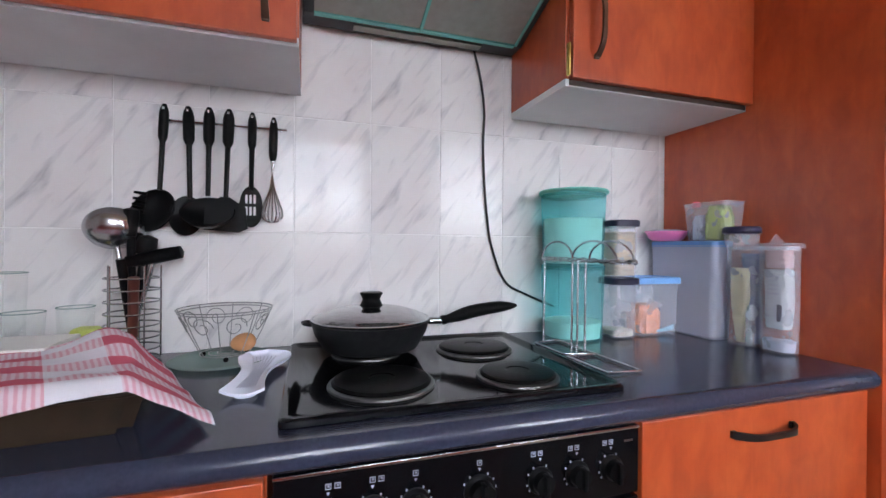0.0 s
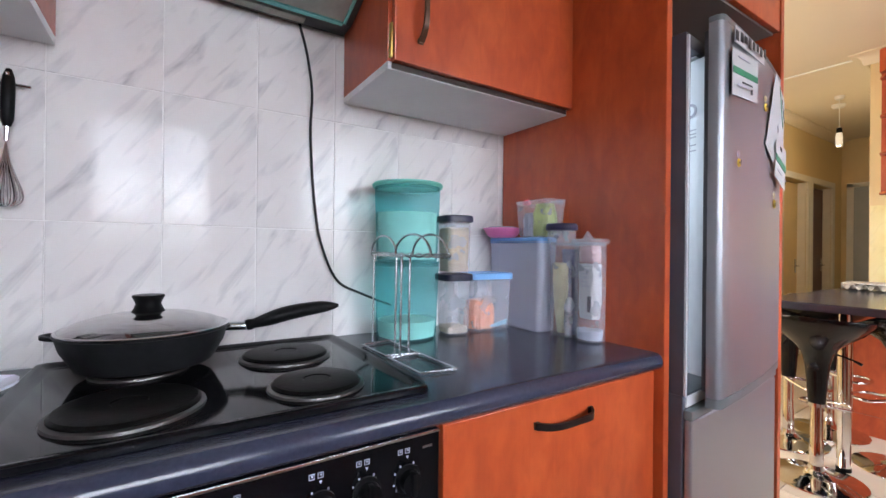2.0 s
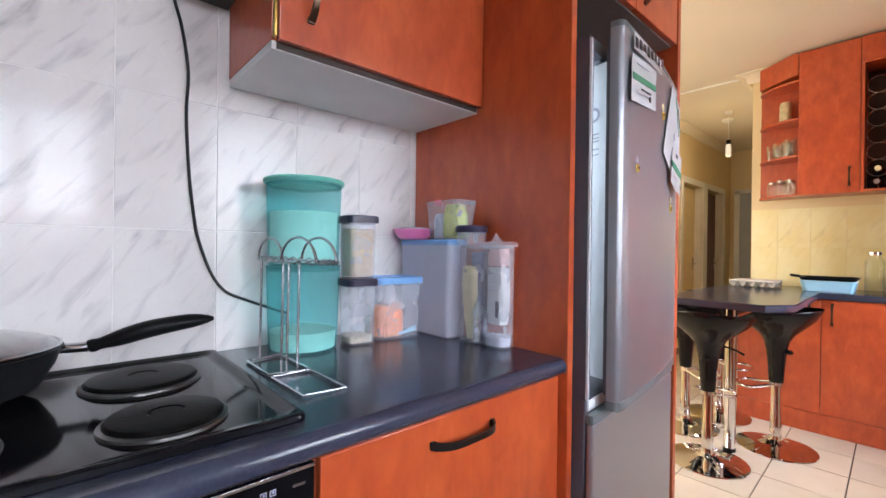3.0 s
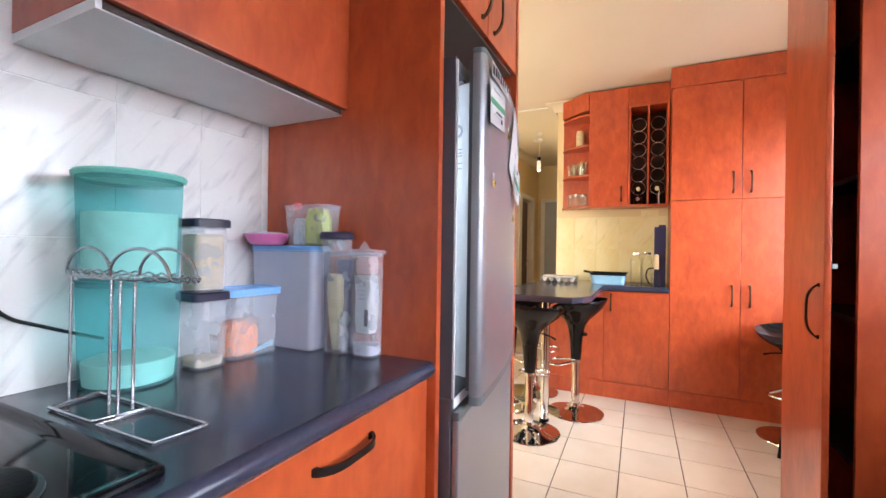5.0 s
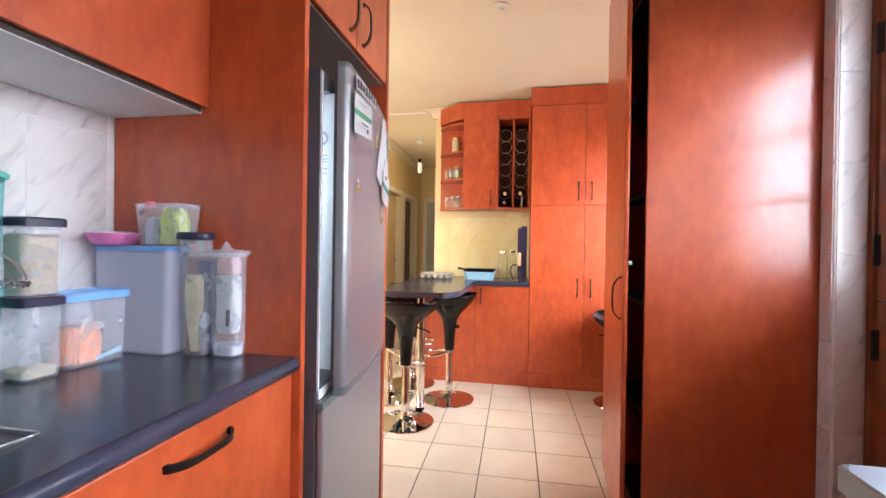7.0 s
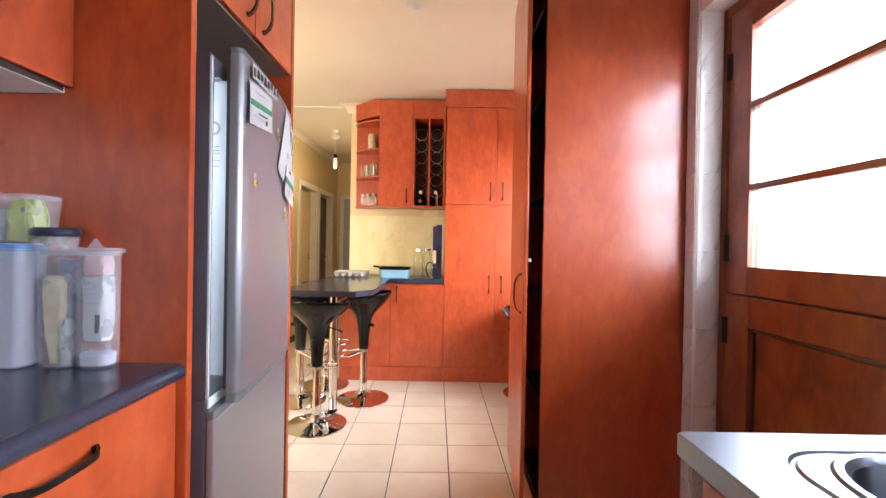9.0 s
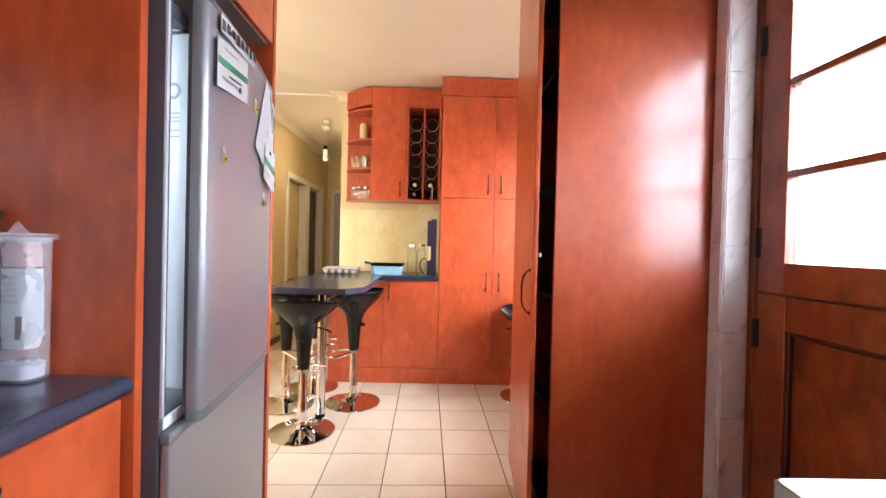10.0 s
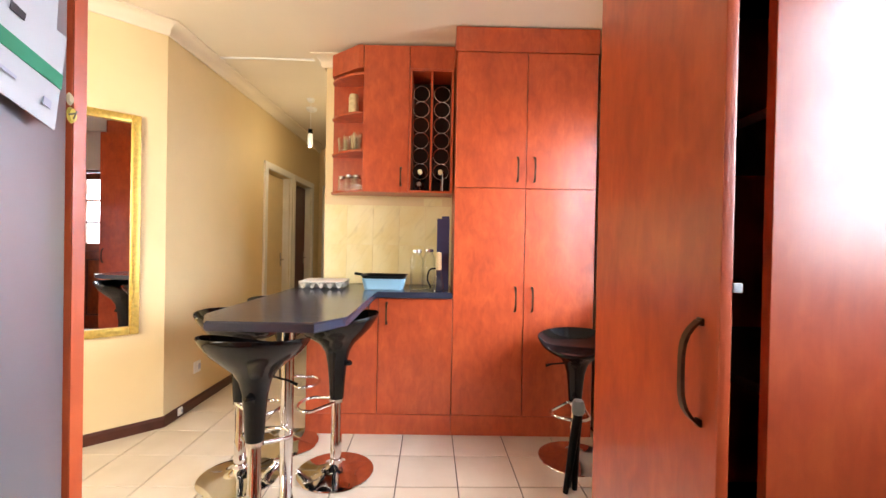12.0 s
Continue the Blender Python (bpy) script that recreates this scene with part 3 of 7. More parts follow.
skirting("baseboard_passage", (4.045, 1.849), (5.59, 1.849), (0, -1))
skirting("baseboard_angled", (4.052, 1.845), (2.63, 3.267), (-q, -q))

# passage doors
for name, x0, x1, mat, label, swing in (("door_2", 5.66, 6.36, DOOR_CREAM, "cream painted passage door in a white frame", 0), ("door_3", 6.51, 7.2, DOOR_DARK, "dark red wooden door in a white frame", 0)):
    d = thing(name, label, "door", ((x0 + x1) / 2, 1.88, 0), kind="structure")
    fr = bmesh.new()
    for u0, u1, z0, z1 in ((x0 - 0.07, x0, 0, 2.07), (x1, x1 + 0.07, 0, 2.07), (x0, x1, 2.0, 2.07)):
        box(u0, u1, 1.825, 1.85, z0, z1, 0.004, fr)
        box(max(u0, x0 - 0.02), x0 + 0.012, 1.851, 1.966, z0, 1.998, 0, fr) if u0 < x0 else box(x1 - 0.012, x1 + 0.02, 1.851, 1.966, z0, 1.998, 0, fr) if u1 > x1 else None
    part("door_frame", fr, TRIM_WHITE, d, "white painted door frame", world=True, smooth=False)
    leaf = box(0.014, x1 - x0 - 0.014, -0.018, 0.018, 0.01, 1.985, 0.003)
    bmesh.ops.rotate(leaf, verts=leaf.verts, cent=(0, 0, 0), matrix=Matrix.Rotation(radians(swing), 3, "Z"))
    bmesh.ops.translate(leaf, verts=leaf.verts, vec=(x0, 1.944, 0))
    lf = part("door_leaf", leaf, mat, d, world=True)
    if not swing:
        hb = tube([(x1 - 0.07, 1.925, 1.03), (x1 - 0.07, 1.89, 1.03), (x1 - 0.16, 1.887, 1.03)], 0.008)
        box(x1 - 0.09, x1 - 0.05, 1.919, 1.9255, 0.95, 1.11, 0.003, hb)
        part("door_handle", hb, STEEL, lf, "steel lever handle", world=True)
d = thing("door_4", "grey door at the end of the passage", "door", (7.59, 1.4, 0), kind="structure")
part("door_leaf", box(7.565, 7.598, 0.99, 1.72, 0.01, 2.03, 0.003), DOOR_GREY, d, world=True)
part("door_frame", box(7.57, 7.599, 1.722, 1.79, 0.0, 2.08, 0.003, box(7.57, 7.599, 0.99, 1.79, 2.032, 2.09, 0.003)), TRIM_WHITE, d, "white painted door frame", world=True)

# stable door of the kitchen, hinged at its far side
d = thing("door_1", "varnished wooden stable door with a glazed upper leaf", "door", (1.36, -1.09, 0), kind="structure")
fr = bmesh.new()
box(1.770, 1.797, -1.199, -1.118, 0, 2.16, 0.003, fr)
box(0.93, 0.957, -1.199, -1.118, 0, 2.16, 0.003, fr)
box(0.957, 1.770, -1.199, -1.118, 2.125, 2.16, 0.003, fr)
part("door_frame", fr, DOOR_WOOD, d, "dark varnished door frame", world=True, smooth=False)
Y0, Y1 = -1.168, -1.126
up = bmesh.new()
box(1.655, 1.765, Y0, Y1, 1.075, 2.12, 0.003, up)
box(0.962, 1.07, Y0, Y1, 1.075, 2.12, 0.003, up)
box(1.07, 1.655, Y0, Y1, 1.075, 1.175, 0.003, up)
box(1.07, 1.655, Y0, Y1, 2.035, 2.12, 0.003, up)
ul = part("upper_leaf", up, DOOR_WOOD, d, "glazed upper leaf with two glazing bars", world=True)
for z in (1.458, 1.752):
    part("glazing_bar", box(1.07, 1.655, Y0 + 0.004, Y1 - 0.002, z - 0.012, z + 0.012, 0.004), DOOR_WOOD, ul, world=True)
for z0, z1 in ((1.175, 1.446), (1.470, 1.740), (1.764, 2.035)):
    p = part("pane", box(1.072, 1.653, -1.149, -1.145, z0, z1), WINDOW_GLASS, ul, "clear glass pane", world=True, smooth=False)
    p.visible_shadow = False
lo = bmesh.new()
box(1.645, 1.765, Y0, Y1, 0.01, 1.068, 0.003, lo)
box(0.962, 1.08, Y0, Y1, 0.01, 1.068, 0.003, lo)
box(1.08, 1.645, Y0, Y1, 0.96, 1.068, 0.003, lo)
box(1.08, 1.645, Y0, Y1, 0.01, 0.2, 0.003, lo)
box(0.962, 1.765, Y0 + 0.001, Y0 + 0.014, 1.060, 1.085, 0, lo)
ll = part("lower_leaf", lo, DOOR_WOOD, d, "panelled lower leaf", world=True)
part("panel", box(1.075, 1.65, Y0 + 0.008, Y1 - 0.018, 0.19, 0.97, 0.004), DOOR_WOOD, ll, world=True)
b = bmesh.new()
for u0, u1, z0, z1 in ((1.630, 1.645, 0.2, 0.96), (1.08, 1.095, 0.2, 0.96), (1.095, 1.630, 0.945, 0.96), (1.095, 1.630, 0.2, 0.215)):
    box(u0, u1, Y1 - 0.020, Y1 - 0.006, z0, z1, 0.003, b)
part("moulding", b, SKIRT, ll, "dark moulding round the panel", world=True)
for z, par in ((1.93, ul), (1.24, ul), (0.93, ll)):
    b = box(1.752, 1.769, Y1 - 0.002, Y1 + 0.003, z - 0.05, z + 0.05, 0.001)
    tube([(1.768, Y1 + 0.006, z - 0.05), (1.768, Y1 + 0.006, z + 0.05)], 0.006, 8, b)
    part("hinge", b, DARK_HANDLE, par, "dark steel hinge", world=True)

for name, x0, x1, z0, z1, yy in (("window_1", -0.3, 0.47, 1.12, 2.06, -1.165), ("window_2", 2.55, 3.85, 0.86, 2.15, -1.165)):
    w = thing(name, "wooden framed window letting in daylight", "window", ((x0 + x1) / 2, yy, z0), kind="structure")
    fr = bmesh.new()
    for u0, u1, v0, v1 in ((x0, x0 + 0.06, z0, z1), (x1 - 0.06, x1, z0, z1), (x0 + 0.06, x1 - 0.06, z0, z0 + 0.06), (x0 + 0.06, x1 - 0.06, z1 - 0.06, z1), ((x0 + x1) / 2 - 0.025, (x0 + x1) / 2 + 0.025, z0 + 0.06, z1 - 0.06)):
        box(u0, u1, yy - 0.025, yy + 0.025, v0, v1, 0.003, fr)
    part("window_frame", fr, DOOR_WOOD, w, world=True)
    for u0, u1 in ((x0 + 0.06, (x0 + x1) / 2 - 0.025), ((x0 + x1) / 2 + 0.025, x1 - 0.06)):
        p = part("pane", box(u0, u1, yy - 0.002, yy + 0.002, z0 + 0.06, z1 - 0.06), WINDOW_GLASS, w, world=True, smooth=False)
        p.visible_shadow = False
    part("window_sill", box(x0 + 0.002, x1 - 0.002, -1.138, SOUTH + 0.02, z0 + 0.001, z0 + 0.02, 0.004), TRIM_WHITE, w, world=True)
structure("ground", box(-40, 40, -60, -1.21, -0.4, -0.3), plain("pale_paving", (0.5, 0.48, 0.45), 0.9, scale=1), "pale paved yard outside", "ground")
# added slab that glows by itself, for the outdoor brightness behind the glass
GLARE, gn, gl, gb = material("glowing_distance")
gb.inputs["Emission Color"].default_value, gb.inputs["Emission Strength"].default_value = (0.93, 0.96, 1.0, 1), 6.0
structure("backdrop", box(-16, 11, -5.2, -5.1, -0.3, 2.2), GLARE, "glowing slab standing in for the bright outdoors", "backdrop")

# ---- kitchen fittings on the tiled side ----
PX0, PX1, PF = 1.178, 1.201, 0.584


def round_edge(x0, x1, yc, zc, r, out):
    """Half-round front edge of a worktop, swelling towards out (+1 or -1 in y)."""
    b = bmesh.new()
    prof = [(yc + out * r * math.sin(math.pi * k / 22), zc + r * math.cos(math.pi * k / 22)) for k in range(23)]
    rows = [[b.verts.new((x, y, z)) for y, z in prof] for x in (x0, x1)]
    for k in range(22):
        b.faces.new((rows[0][k], rows[0][k + 1], rows[1][k + 1], rows[1][k]))
    b.faces.new((rows[0][22], rows[0][0], rows[1][0], rows[1][22]))
    b.faces.new(rows[0])
    b.faces.new(list(reversed(rows[1])))
    return b


wt = thing("worktop", "long charcoal laminate worktop with rounded front edge", "worktop", (0, 0.9, 0.889))
part("top", box(-1.55, PX0 - 0.001, 0.6058, NORTH - 0.002, 0.889, 0.93), WORKTOP, wt, world=True, smooth=False)
part("front_edge", round_edge(-1.55, PX0 - 0.001, 0.6055, 0.9095, 0.0205, -1), WORKTOP, wt, "half-round front edge", world=True)


def cabinet(name, label, x0, x1, y0, y1, z0, z1, bottom=None, mat=None):
    t = thing(name, label, "cabinet", ((x0 + x1) / 2, (y0 + y1) / 2, z0))
    b = box(x0, x1, y0, y1, z0 + (0.018 if bottom else 0), z1, 0.0015)
    part("body", b, mat or CHERRY, t, world=True)
    if bottom:
        part("underside", box(x0 + 0.001, x1 - 0.001, y0 + 0.001, y1 - 0.001, z0, z0 + 0.0175), bottom, t, "pale grey melamine underside", world=True, smooth=False)
    return t


c = cabinet("drawer_cabinet", "cherry veneer base cabinet with a deep drawer", 0.553, 1.176, 0.625, 1.17, 0.1, 0.887)
dr = part("drawer_front", box(0.556, 1.174, 0.606, 0.624, 0.52, 0.884, 0.002), CHERRY, c, world=True)
bow_handle(dr, 0.85, 0.606, 0.838, "x", (0, -1, 0), 0.165, DARK_HANDLE, "dark bowed handle")
dr = part("drawer_front", box(0.556, 1.174, 0.606, 0.624, 0.12, 0.515, 0.002), CHERRY, c, world=True)
bow_handle(dr, 0.85, 0.606, 0.46, "x", (0, -1, 0), 0.165, DARK_HANDLE, "dark bowed handle")
part("plinth", box(0.556, 1.174, 0.66, 0.68, 0.0, 0.1), CHERRY, c, world=True)
c = cabinet("base_cabinet", "cherry veneer base cabinet under the worktop", -1.55, -0.062, 0.625, 1.17, 0.1, 0.887)
for x0, x1 in ((-0.66, -0.066), (-1.20, -0.664)):
    dd = part("door", box(x0, x1, 0.606, 0.624, 0.12, 0.878, 0.002), CHERRY, c, world=True)
    bow_handle(dd, x0 + 0.05, 0.606, 0.72, "z", (0, -1, 0))
part("plinth", box(-1.55, -0.066, 0.66, 0.68, 0.0, 0.1), CHERRY, c, world=True)

# built-in oven with its row of knobs
ov = thing("oven", "black built-in oven with a row of control knobs", "oven", (0.25, 0.61, 0.1))
part("body", box(-0.056, 0.548, 0.63, 1.15, 0.1, 0.885), BLACK_ENAMEL, ov, world=True)
part("control_panel", box(-0.054, 0.546, 0.603, 0.629, 0.765, 0.884, 0.003), BLACK_GLASS, ov, "black control panel with white markings", world=True)
part("oven_door", box(-0.054, 0.546, 0.603, 0.629, 0.14, 0.76, 0.003), BLACK_GLASS, ov, "black glass oven door", world=True)
part("trim_strip", box(-0.054, 0.546, 0.601, 0.604, 0.879, 0.884, 0.001), STEEL, ov, "thin steel edge strip", world=True)


def flat_plate(pts, thick, yc):
    """A thin upright plate from (x, z) corners."""
    b = bmesh.new()
    f = [b.verts.new((x, yc - thick / 2, z)) for x, z in pts]
    g = [b.verts.new((x, yc + thick / 2, z)) for x, z in pts]
    b.faces.new(f)
    b.faces.new(list(reversed(g)))
    for i in range(len(pts)):
        b.faces.new((f[i], g[i], g[(i + 1) % len(pts)], f[(i + 1) % len(pts)]))
    return b


for kx in (0.018, 0.079, 0.142, 0.243, 0.349, 0.418, 0.486):
    kb = bmesh.new()
    big = 0.026 if abs(kx - 0.243) < 0.01 else 0.022
    prof = [(0, 0), (big, 0), (big, 0.004), (big * 0.8, 0.008), (big * 0.74, 0.02), (0, 0.022)]
    lathe(prof, 24, (0, 0, 0), kb)
    box(-0.004, 0.004, -big * 0.78, big * 0.78, 0.012, 0.028, 0.002, kb)
    bmesh.ops.rotate(kb, verts=kb.verts, cent=(0, 0, 0), matrix=Matrix.Rotation(radians(90), 3, "X"))
    bmesh.ops.translate(kb, verts=kb.verts, vec=(kx, 0.603, 0.818))
    kn = part("knob", kb, BAKELITE, ov, "black turning knob", world=True)
    for k, deg in enumerate((-128, -104, -62, -30, 28) if kx > 0.3 else (-62, -34, 30, 58, 84)):
        a = radians(deg)
        cx, cz = kx + (big + 0.002) * math.sin(a), 0.818 + (big + 0.002) * math.cos(a)
        part("tick", box(cx - 0.0011, cx + 0.0011, 0.6022, 0.6032, cz - 0.0016, cz + 0.0016), GREYBLUE, kn, world=True, smooth=False)
    part("pointer", flat_plate([(kx - 0.0022, 0.853), (kx + 0.0022, 0.853), (kx, 0.8485)], 0.001, 0.6026), GREYBLUE, kn, world=True, smooth=False)
    for dx in ((-0.0125, 0.0) if kx > 0.3 else (0.0,) if kx > 0.1 else (0.0, 0.0125)):
        sb = bmesh.new()
        for u0, u1, v0, v1 in ((-0.004, 0.004, -0.004, -0.0031), (-0.004, 0.004, 0.0031, 0.004), (-0.004, -0.0031, -0.0031, 0.0031), (0.0031, 0.004, -0.0031, 0.0031), (-0.0009, 0.0018, -0.0008, 0.0018)):
            box(kx + dx + u0, kx + dx + u1, 0.6022, 0.6032, 0.861 + v0, 0.861 + v1, 0, sb)
        part("symbol", sb, GREYBLUE, kn, "small printed symbol", world=True, smooth=False)
    # the knob's highlight, set on as a small white patch
    part("knob_highlight", box(kx + 0.002, kx + 0.006, 0.5838, 0.5848, 0.824, 0.829), LABEL_PAPER, kn, "white dot painted as a highlight", world=True, smooth=False)
part("maker_plate", box(0.513, 0.531, 0.6018, 0.6032, 0.858, 0.862), STEEL, ov, "small pale maker's mark", world=True)

# hob
hb = thing("hob", "black enamel hob with four solid plates", "hob", (0.25, 0.9, 0.93))
hs = [(squircle(0.60, 0.512, 0.012), 0.931), (squircle(0.602, 0.514, 0.012), 0.9335), (squircle(0.600, 0.512, 0.012), 0.941), (squircle(0.592, 0.504, 0.012), 0.944), (squircle(0.574, 0.486, 0.014), 0.943), (squircle(0.560, 0.472, 0.016), 0.938), (squircle(0.540, 0.452, 0.016), 0.937)]
b = stack([([(x + 0.25, y + 0.896) for x, y in pts], z) for pts, z in hs])
part("hob_tray", b, BLACK_ENAMEL, hb, world=True)
for cx, cy, r in ((0.122, 0.785, 0.092), (0.388, 0.99, 0.088), (0.388, 0.757, 0.075), (0.125, 1.02, 0.075)):
    pl = part("hotplate", lathe([(0, 0.0125), (0.022, 0.0125), (0.024, 0.014), (r * 0.86, 0.014), (r * 0.95, 0.0125), (r, 0.009), (r, 0.005), (r * 0.97, 0.001), (0, 0.001)], 40, (cx, cy, 0.937)), CAST_IRON, hb, "dark cast iron hotplate", world=True, angle=18)
    part("rim_ring", lathe([(r, 0.0), (r + 0.007, 0.0), (r + 0.006, 0.004), (r, 0.006)], 40, (cx, cy, 0.9375), close=True), PLATE_RIM, pl, "thin heat-worn steel rim", world=True)

# upper cabinets and hood
UZ = 1.587
c = cabinet("wall_cabinet", "cherry veneer wall cabinet with a bronze handle", 0.580, 1.177, 0.890, NORTH - 0.008, UZ, CEIL - 0.02, UNDERSIDE)
dd = part("door", box(0.588, 1.176, 0.869, 0.887, UZ + 0.014, CEIL - 0.16, 0.002), CHERRY, c, world=True)
part("hinge", box(0.5815, 0.5865, 0.876, 0.8885, UZ + 0.022, UZ + 0.10, 0.001), GOLD, c, "brass hinge plate", world=True)
# the shadow behind the door, put in as a dark strip
part("edge_strip", box(0.590, 1.17, 0.8875, 0.8895, UZ + 0.002, CEIL - 0.16), SHADE_AND_STROKE, c, "dark strip drawn as the shadow behind the door", world=True)
bow_handle(dd, 0.652, 0.869, 1.735, "z", (0, -1, 0), 0.16)
c = cabinet("wall_cabinet", "cherry veneer wall cabinet with grey underside", -1.45, -0.03, 0.890, NORTH - 0.008, UZ, CEIL - 0.02, UNDERSIDE)
for x0, x1, hx in ((-0.64, -0.034, -0.09), (-1.25, -0.644, -1.19)):
    dd = part("door", box(x0, x1, 0.869, 0.887, UZ + 0.004, CEIL - 0.16, 0.002), CHERRY, c, world=True)
    bow_handle(dd, hx, 0.869, 1.70, "z", (0, -1, 0), 0.16)
hd = thing("cooker_hood", "black cooker hood with grey filter panels", "cooker hood", (0.275, 0.95, 1.77))
b = bmesh.new()
prof = [(NORTH - 0.01, 1.775), (NORTH - 0.075, 1.775), (0.72, 1.915), (0.70, 1.96), (0.85, 2.2), (NORTH - 0.01, 2.2)]
rows = [[b.verts.new((x, y, z)) for y, z in prof] for x in (-0.026, 0.576)]
for k in range(6):
    b.faces.new((rows[0][k], rows[0][(k + 1) % 6], rows[1][(k + 1) % 6], rows[1][k]))
b.faces.new(list(reversed(rows[0])))
b.faces.new(rows[1])
part("body", b, HOOD_BLACK, hd, world=True, smooth=False)


def sloped(x0, x1, s0, s1, lift, thick):
    """A slab on the hood's sloping underside: s runs from its back to its front."""
    b = bmesh.new()
    o, a = Vector((0, NORTH - 0.075, 1.775)), Vector((0, 0.72 - NORTH + 0.075, 0.14))
    nrm = Vector((0, a.z, -a.y)).normalized() * -1
    nrm = nrm if nrm.z < 0 else -nrm
    vs = []
    for x in (x0, x1):
        for s in (s0, s1):
            for h in (lift, lift + thick):
                vs.append(b.verts.new(o + a * s + nrm * h + Vector((x, 0, 0))))
    for f in ((0, 1, 3, 2), (4, 6, 7, 5), (0, 4, 5, 1), (2, 3, 7, 6), (0, 2, 6, 4), (1, 5, 7, 3)):
        b.faces.new([vs[i] for i in f])
    return b


for x0, x1 in ((0.0, 0.268), (0.278, 0.548)):
    part("filter_panel", sloped(x0, x1, 0.03, 0.93, 0.001, 0.005), FILTER, hd, "grey metal grease filter", world=True, smooth=False)
part("filter_edging", join(sloped(0.269, 0.277, 0.02, 0.94, 0.001, 0.008), join(sloped(0.0, 0.548, 0.0, 0.022, 0.001, 0.008), sloped(0.549, 0.556, 0.02, 0.94, 0.001, 0.008))), TEAL_EDGE, hd, "teal glass edging", world=True, smooth=False)
part("light_strip", box(0.10, 0.46, NORTH - 0.06, NORTH - 0.03, 1.768, 1.7745, 0.002), FILTER, hd, "grey light cover", world=True)
pts = smooth_path([(0.456, 1.176, 1.778), (0.478, 1.178, 1.70), (0.492, 1.178, 1.60), (0.489, 1.178, 1.50), (0.496, 1.178, 1.36), (0.507, 1.178, 1.26), (0.517, 1.178, 1.205), (0.545, 1.178, 1.125), (0.578, 1.178, 1.078), (0.63, 1.178, 1.052), (0.70, 1.178, 1.022), (0.735, 1.178, 1.009)])
single("power_cable", tube(pts, 0.0036, 8), RUBBER, "black power cable hanging down the tiled wall", "cable")

# tall gables, niche and cabinet over the fridge
for x0, x1 in ((PX0 + 0.001, PX1), (1.858, 1.881)):
    gp = thing("gable_panel", "tall cherry veneer gable panel beside the fridge", "panel", (x0, PF, 0))
    part("board", box(x0, x1, PF + 0.0022, NORTH - 0.002, 0.0, CEIL - 0.02, 0.001), CHERRY, gp, world=True)
    part("edge_band", box(x0, x1, PF, PF + 0.002, 0.0, CEIL - 0.02, 0.0006), CHERRY, gp, "lighter cherry edge band", world=True)
c = cabinet("bridging_cabinet", "cherry veneer cabinet bridging the fridge niche", 1.202, 1.857, 0.606, NORTH - 0.002, 1.905, CEIL - 0.02, SHADED_MELAMINE)
for x0, x1, hx in ((1.204, 1.531, 1.475), (1.535, 1.855, 1.59)):
    dd = part("door", box(x0, x1, 0.587, 0.605, 1.908, CEIL - 0.16, 0.002), CHERRY, c, world=True)
    bow_handle(dd, hx, 0.587, 2.02, "z", (0, -1, 0), 0.15)

# fridge, standing a little askew, upper door ajar
FR = thing("fridge_freezer", "silver fridge-freezer with its upper door ajar", "fridge", (1.206, 0.553, 0.0), rz=4.7)
part("body", prism([(0, 0), (0.635, 0), (0.635, 0.52), (0.05, 0.52)], 0.02, 0.83, 0.004), FRIDGE_SIDE, FR, "charcoal grey body")
part("side_wall", prism([(0, 0), (0.026, 0), (0.076, 0.459), (0.044, 0.459)], 0.831, 1.708), FRIDGE_SIDE, FR, "charcoal grey side", smooth=False)
part("side_wall", prism([(0.606, 0), (0.635, 0), (0.635, 0.459), (0.606, 0.459)], 0.831, 1.708), FRIDGE_SIDE, FR, "charcoal grey side", smooth=False)
part("back_wall", prism([(0.0445, 0.46), (0.635, 0.46), (0.635, 0.52), (0.05, 0.52)], 0.831, 1.708), FRIDGE_SIDE, FR, "charcoal grey back", smooth=False)
part("top_wall", prism([(0.0265, 0), (0.6055, 0), (0.6055, 0.459), (0.0765, 0.459)], 1.676, 1.708), FRIDGE_SIDE, FR, "charcoal grey top", smooth=False)
part("liner", prism([(0.600, 0.004), (0.605, 0.004), (0.605, 0.458), (0.600, 0.458)], 0.832, 1.675, 0, prism([(0.082, 0.452), (0.599, 0.452), (0.599, 0.458), (0.082, 0.458)], 0.832, 1.675)), FRIDGE_WHITE, FR, "white inside of the fridge", smooth=False)
part("liner", prism([(0.0275, 0.004), (0.0305, 0.004), (0.0795, 0.451), (0.0765, 0.451)], 0.832, 1.675, 0, prism([(0.082, 0.01), (0.599, 0.01), (0.599, 0.451), (0.082, 0.451)], 1.670, 1.675)), FRIDGE_WHITE, FR, "white inside of the fridge", smooth=False)
part("front_frame", box(0.001, 0.010, -0.006, -0.0005, 0.832, 1.700, 0.001), FRIDGE_EDGE, FR, "bright front edge strip", smooth=False)
part("freezer_door", box(0.002, 0.635, -0.020, -0.002, 0.03, 0.775, 0.006), FRIDGE_SILVER, FR, "silver freezer door")
part("freezer_cap", box(0.0, 0.635, -0.022, -0.001, 0.776, 0.80, 0.005), FRIDGE_CAP, FR, "grey plastic top cap")
part("gap_tray", box(0.012, 0.60, -0.004, -0.0005, 0.803, 0.828), FRIDGE_WHITE, FR)
SW = Vector((1.846, 0.611)) - Vector((1.252, 0.524))
ang = math.atan2(SW.y, SW.x) - radians(4.7)
door_m = Matrix.Translation((0.642, 0.005, 0)) @ Matrix.Rotation(ang, 4, "Z")


def on_door(bm):
    bmesh.ops.transform(bm, matrix=door_m, verts=bm.verts)
    return bm


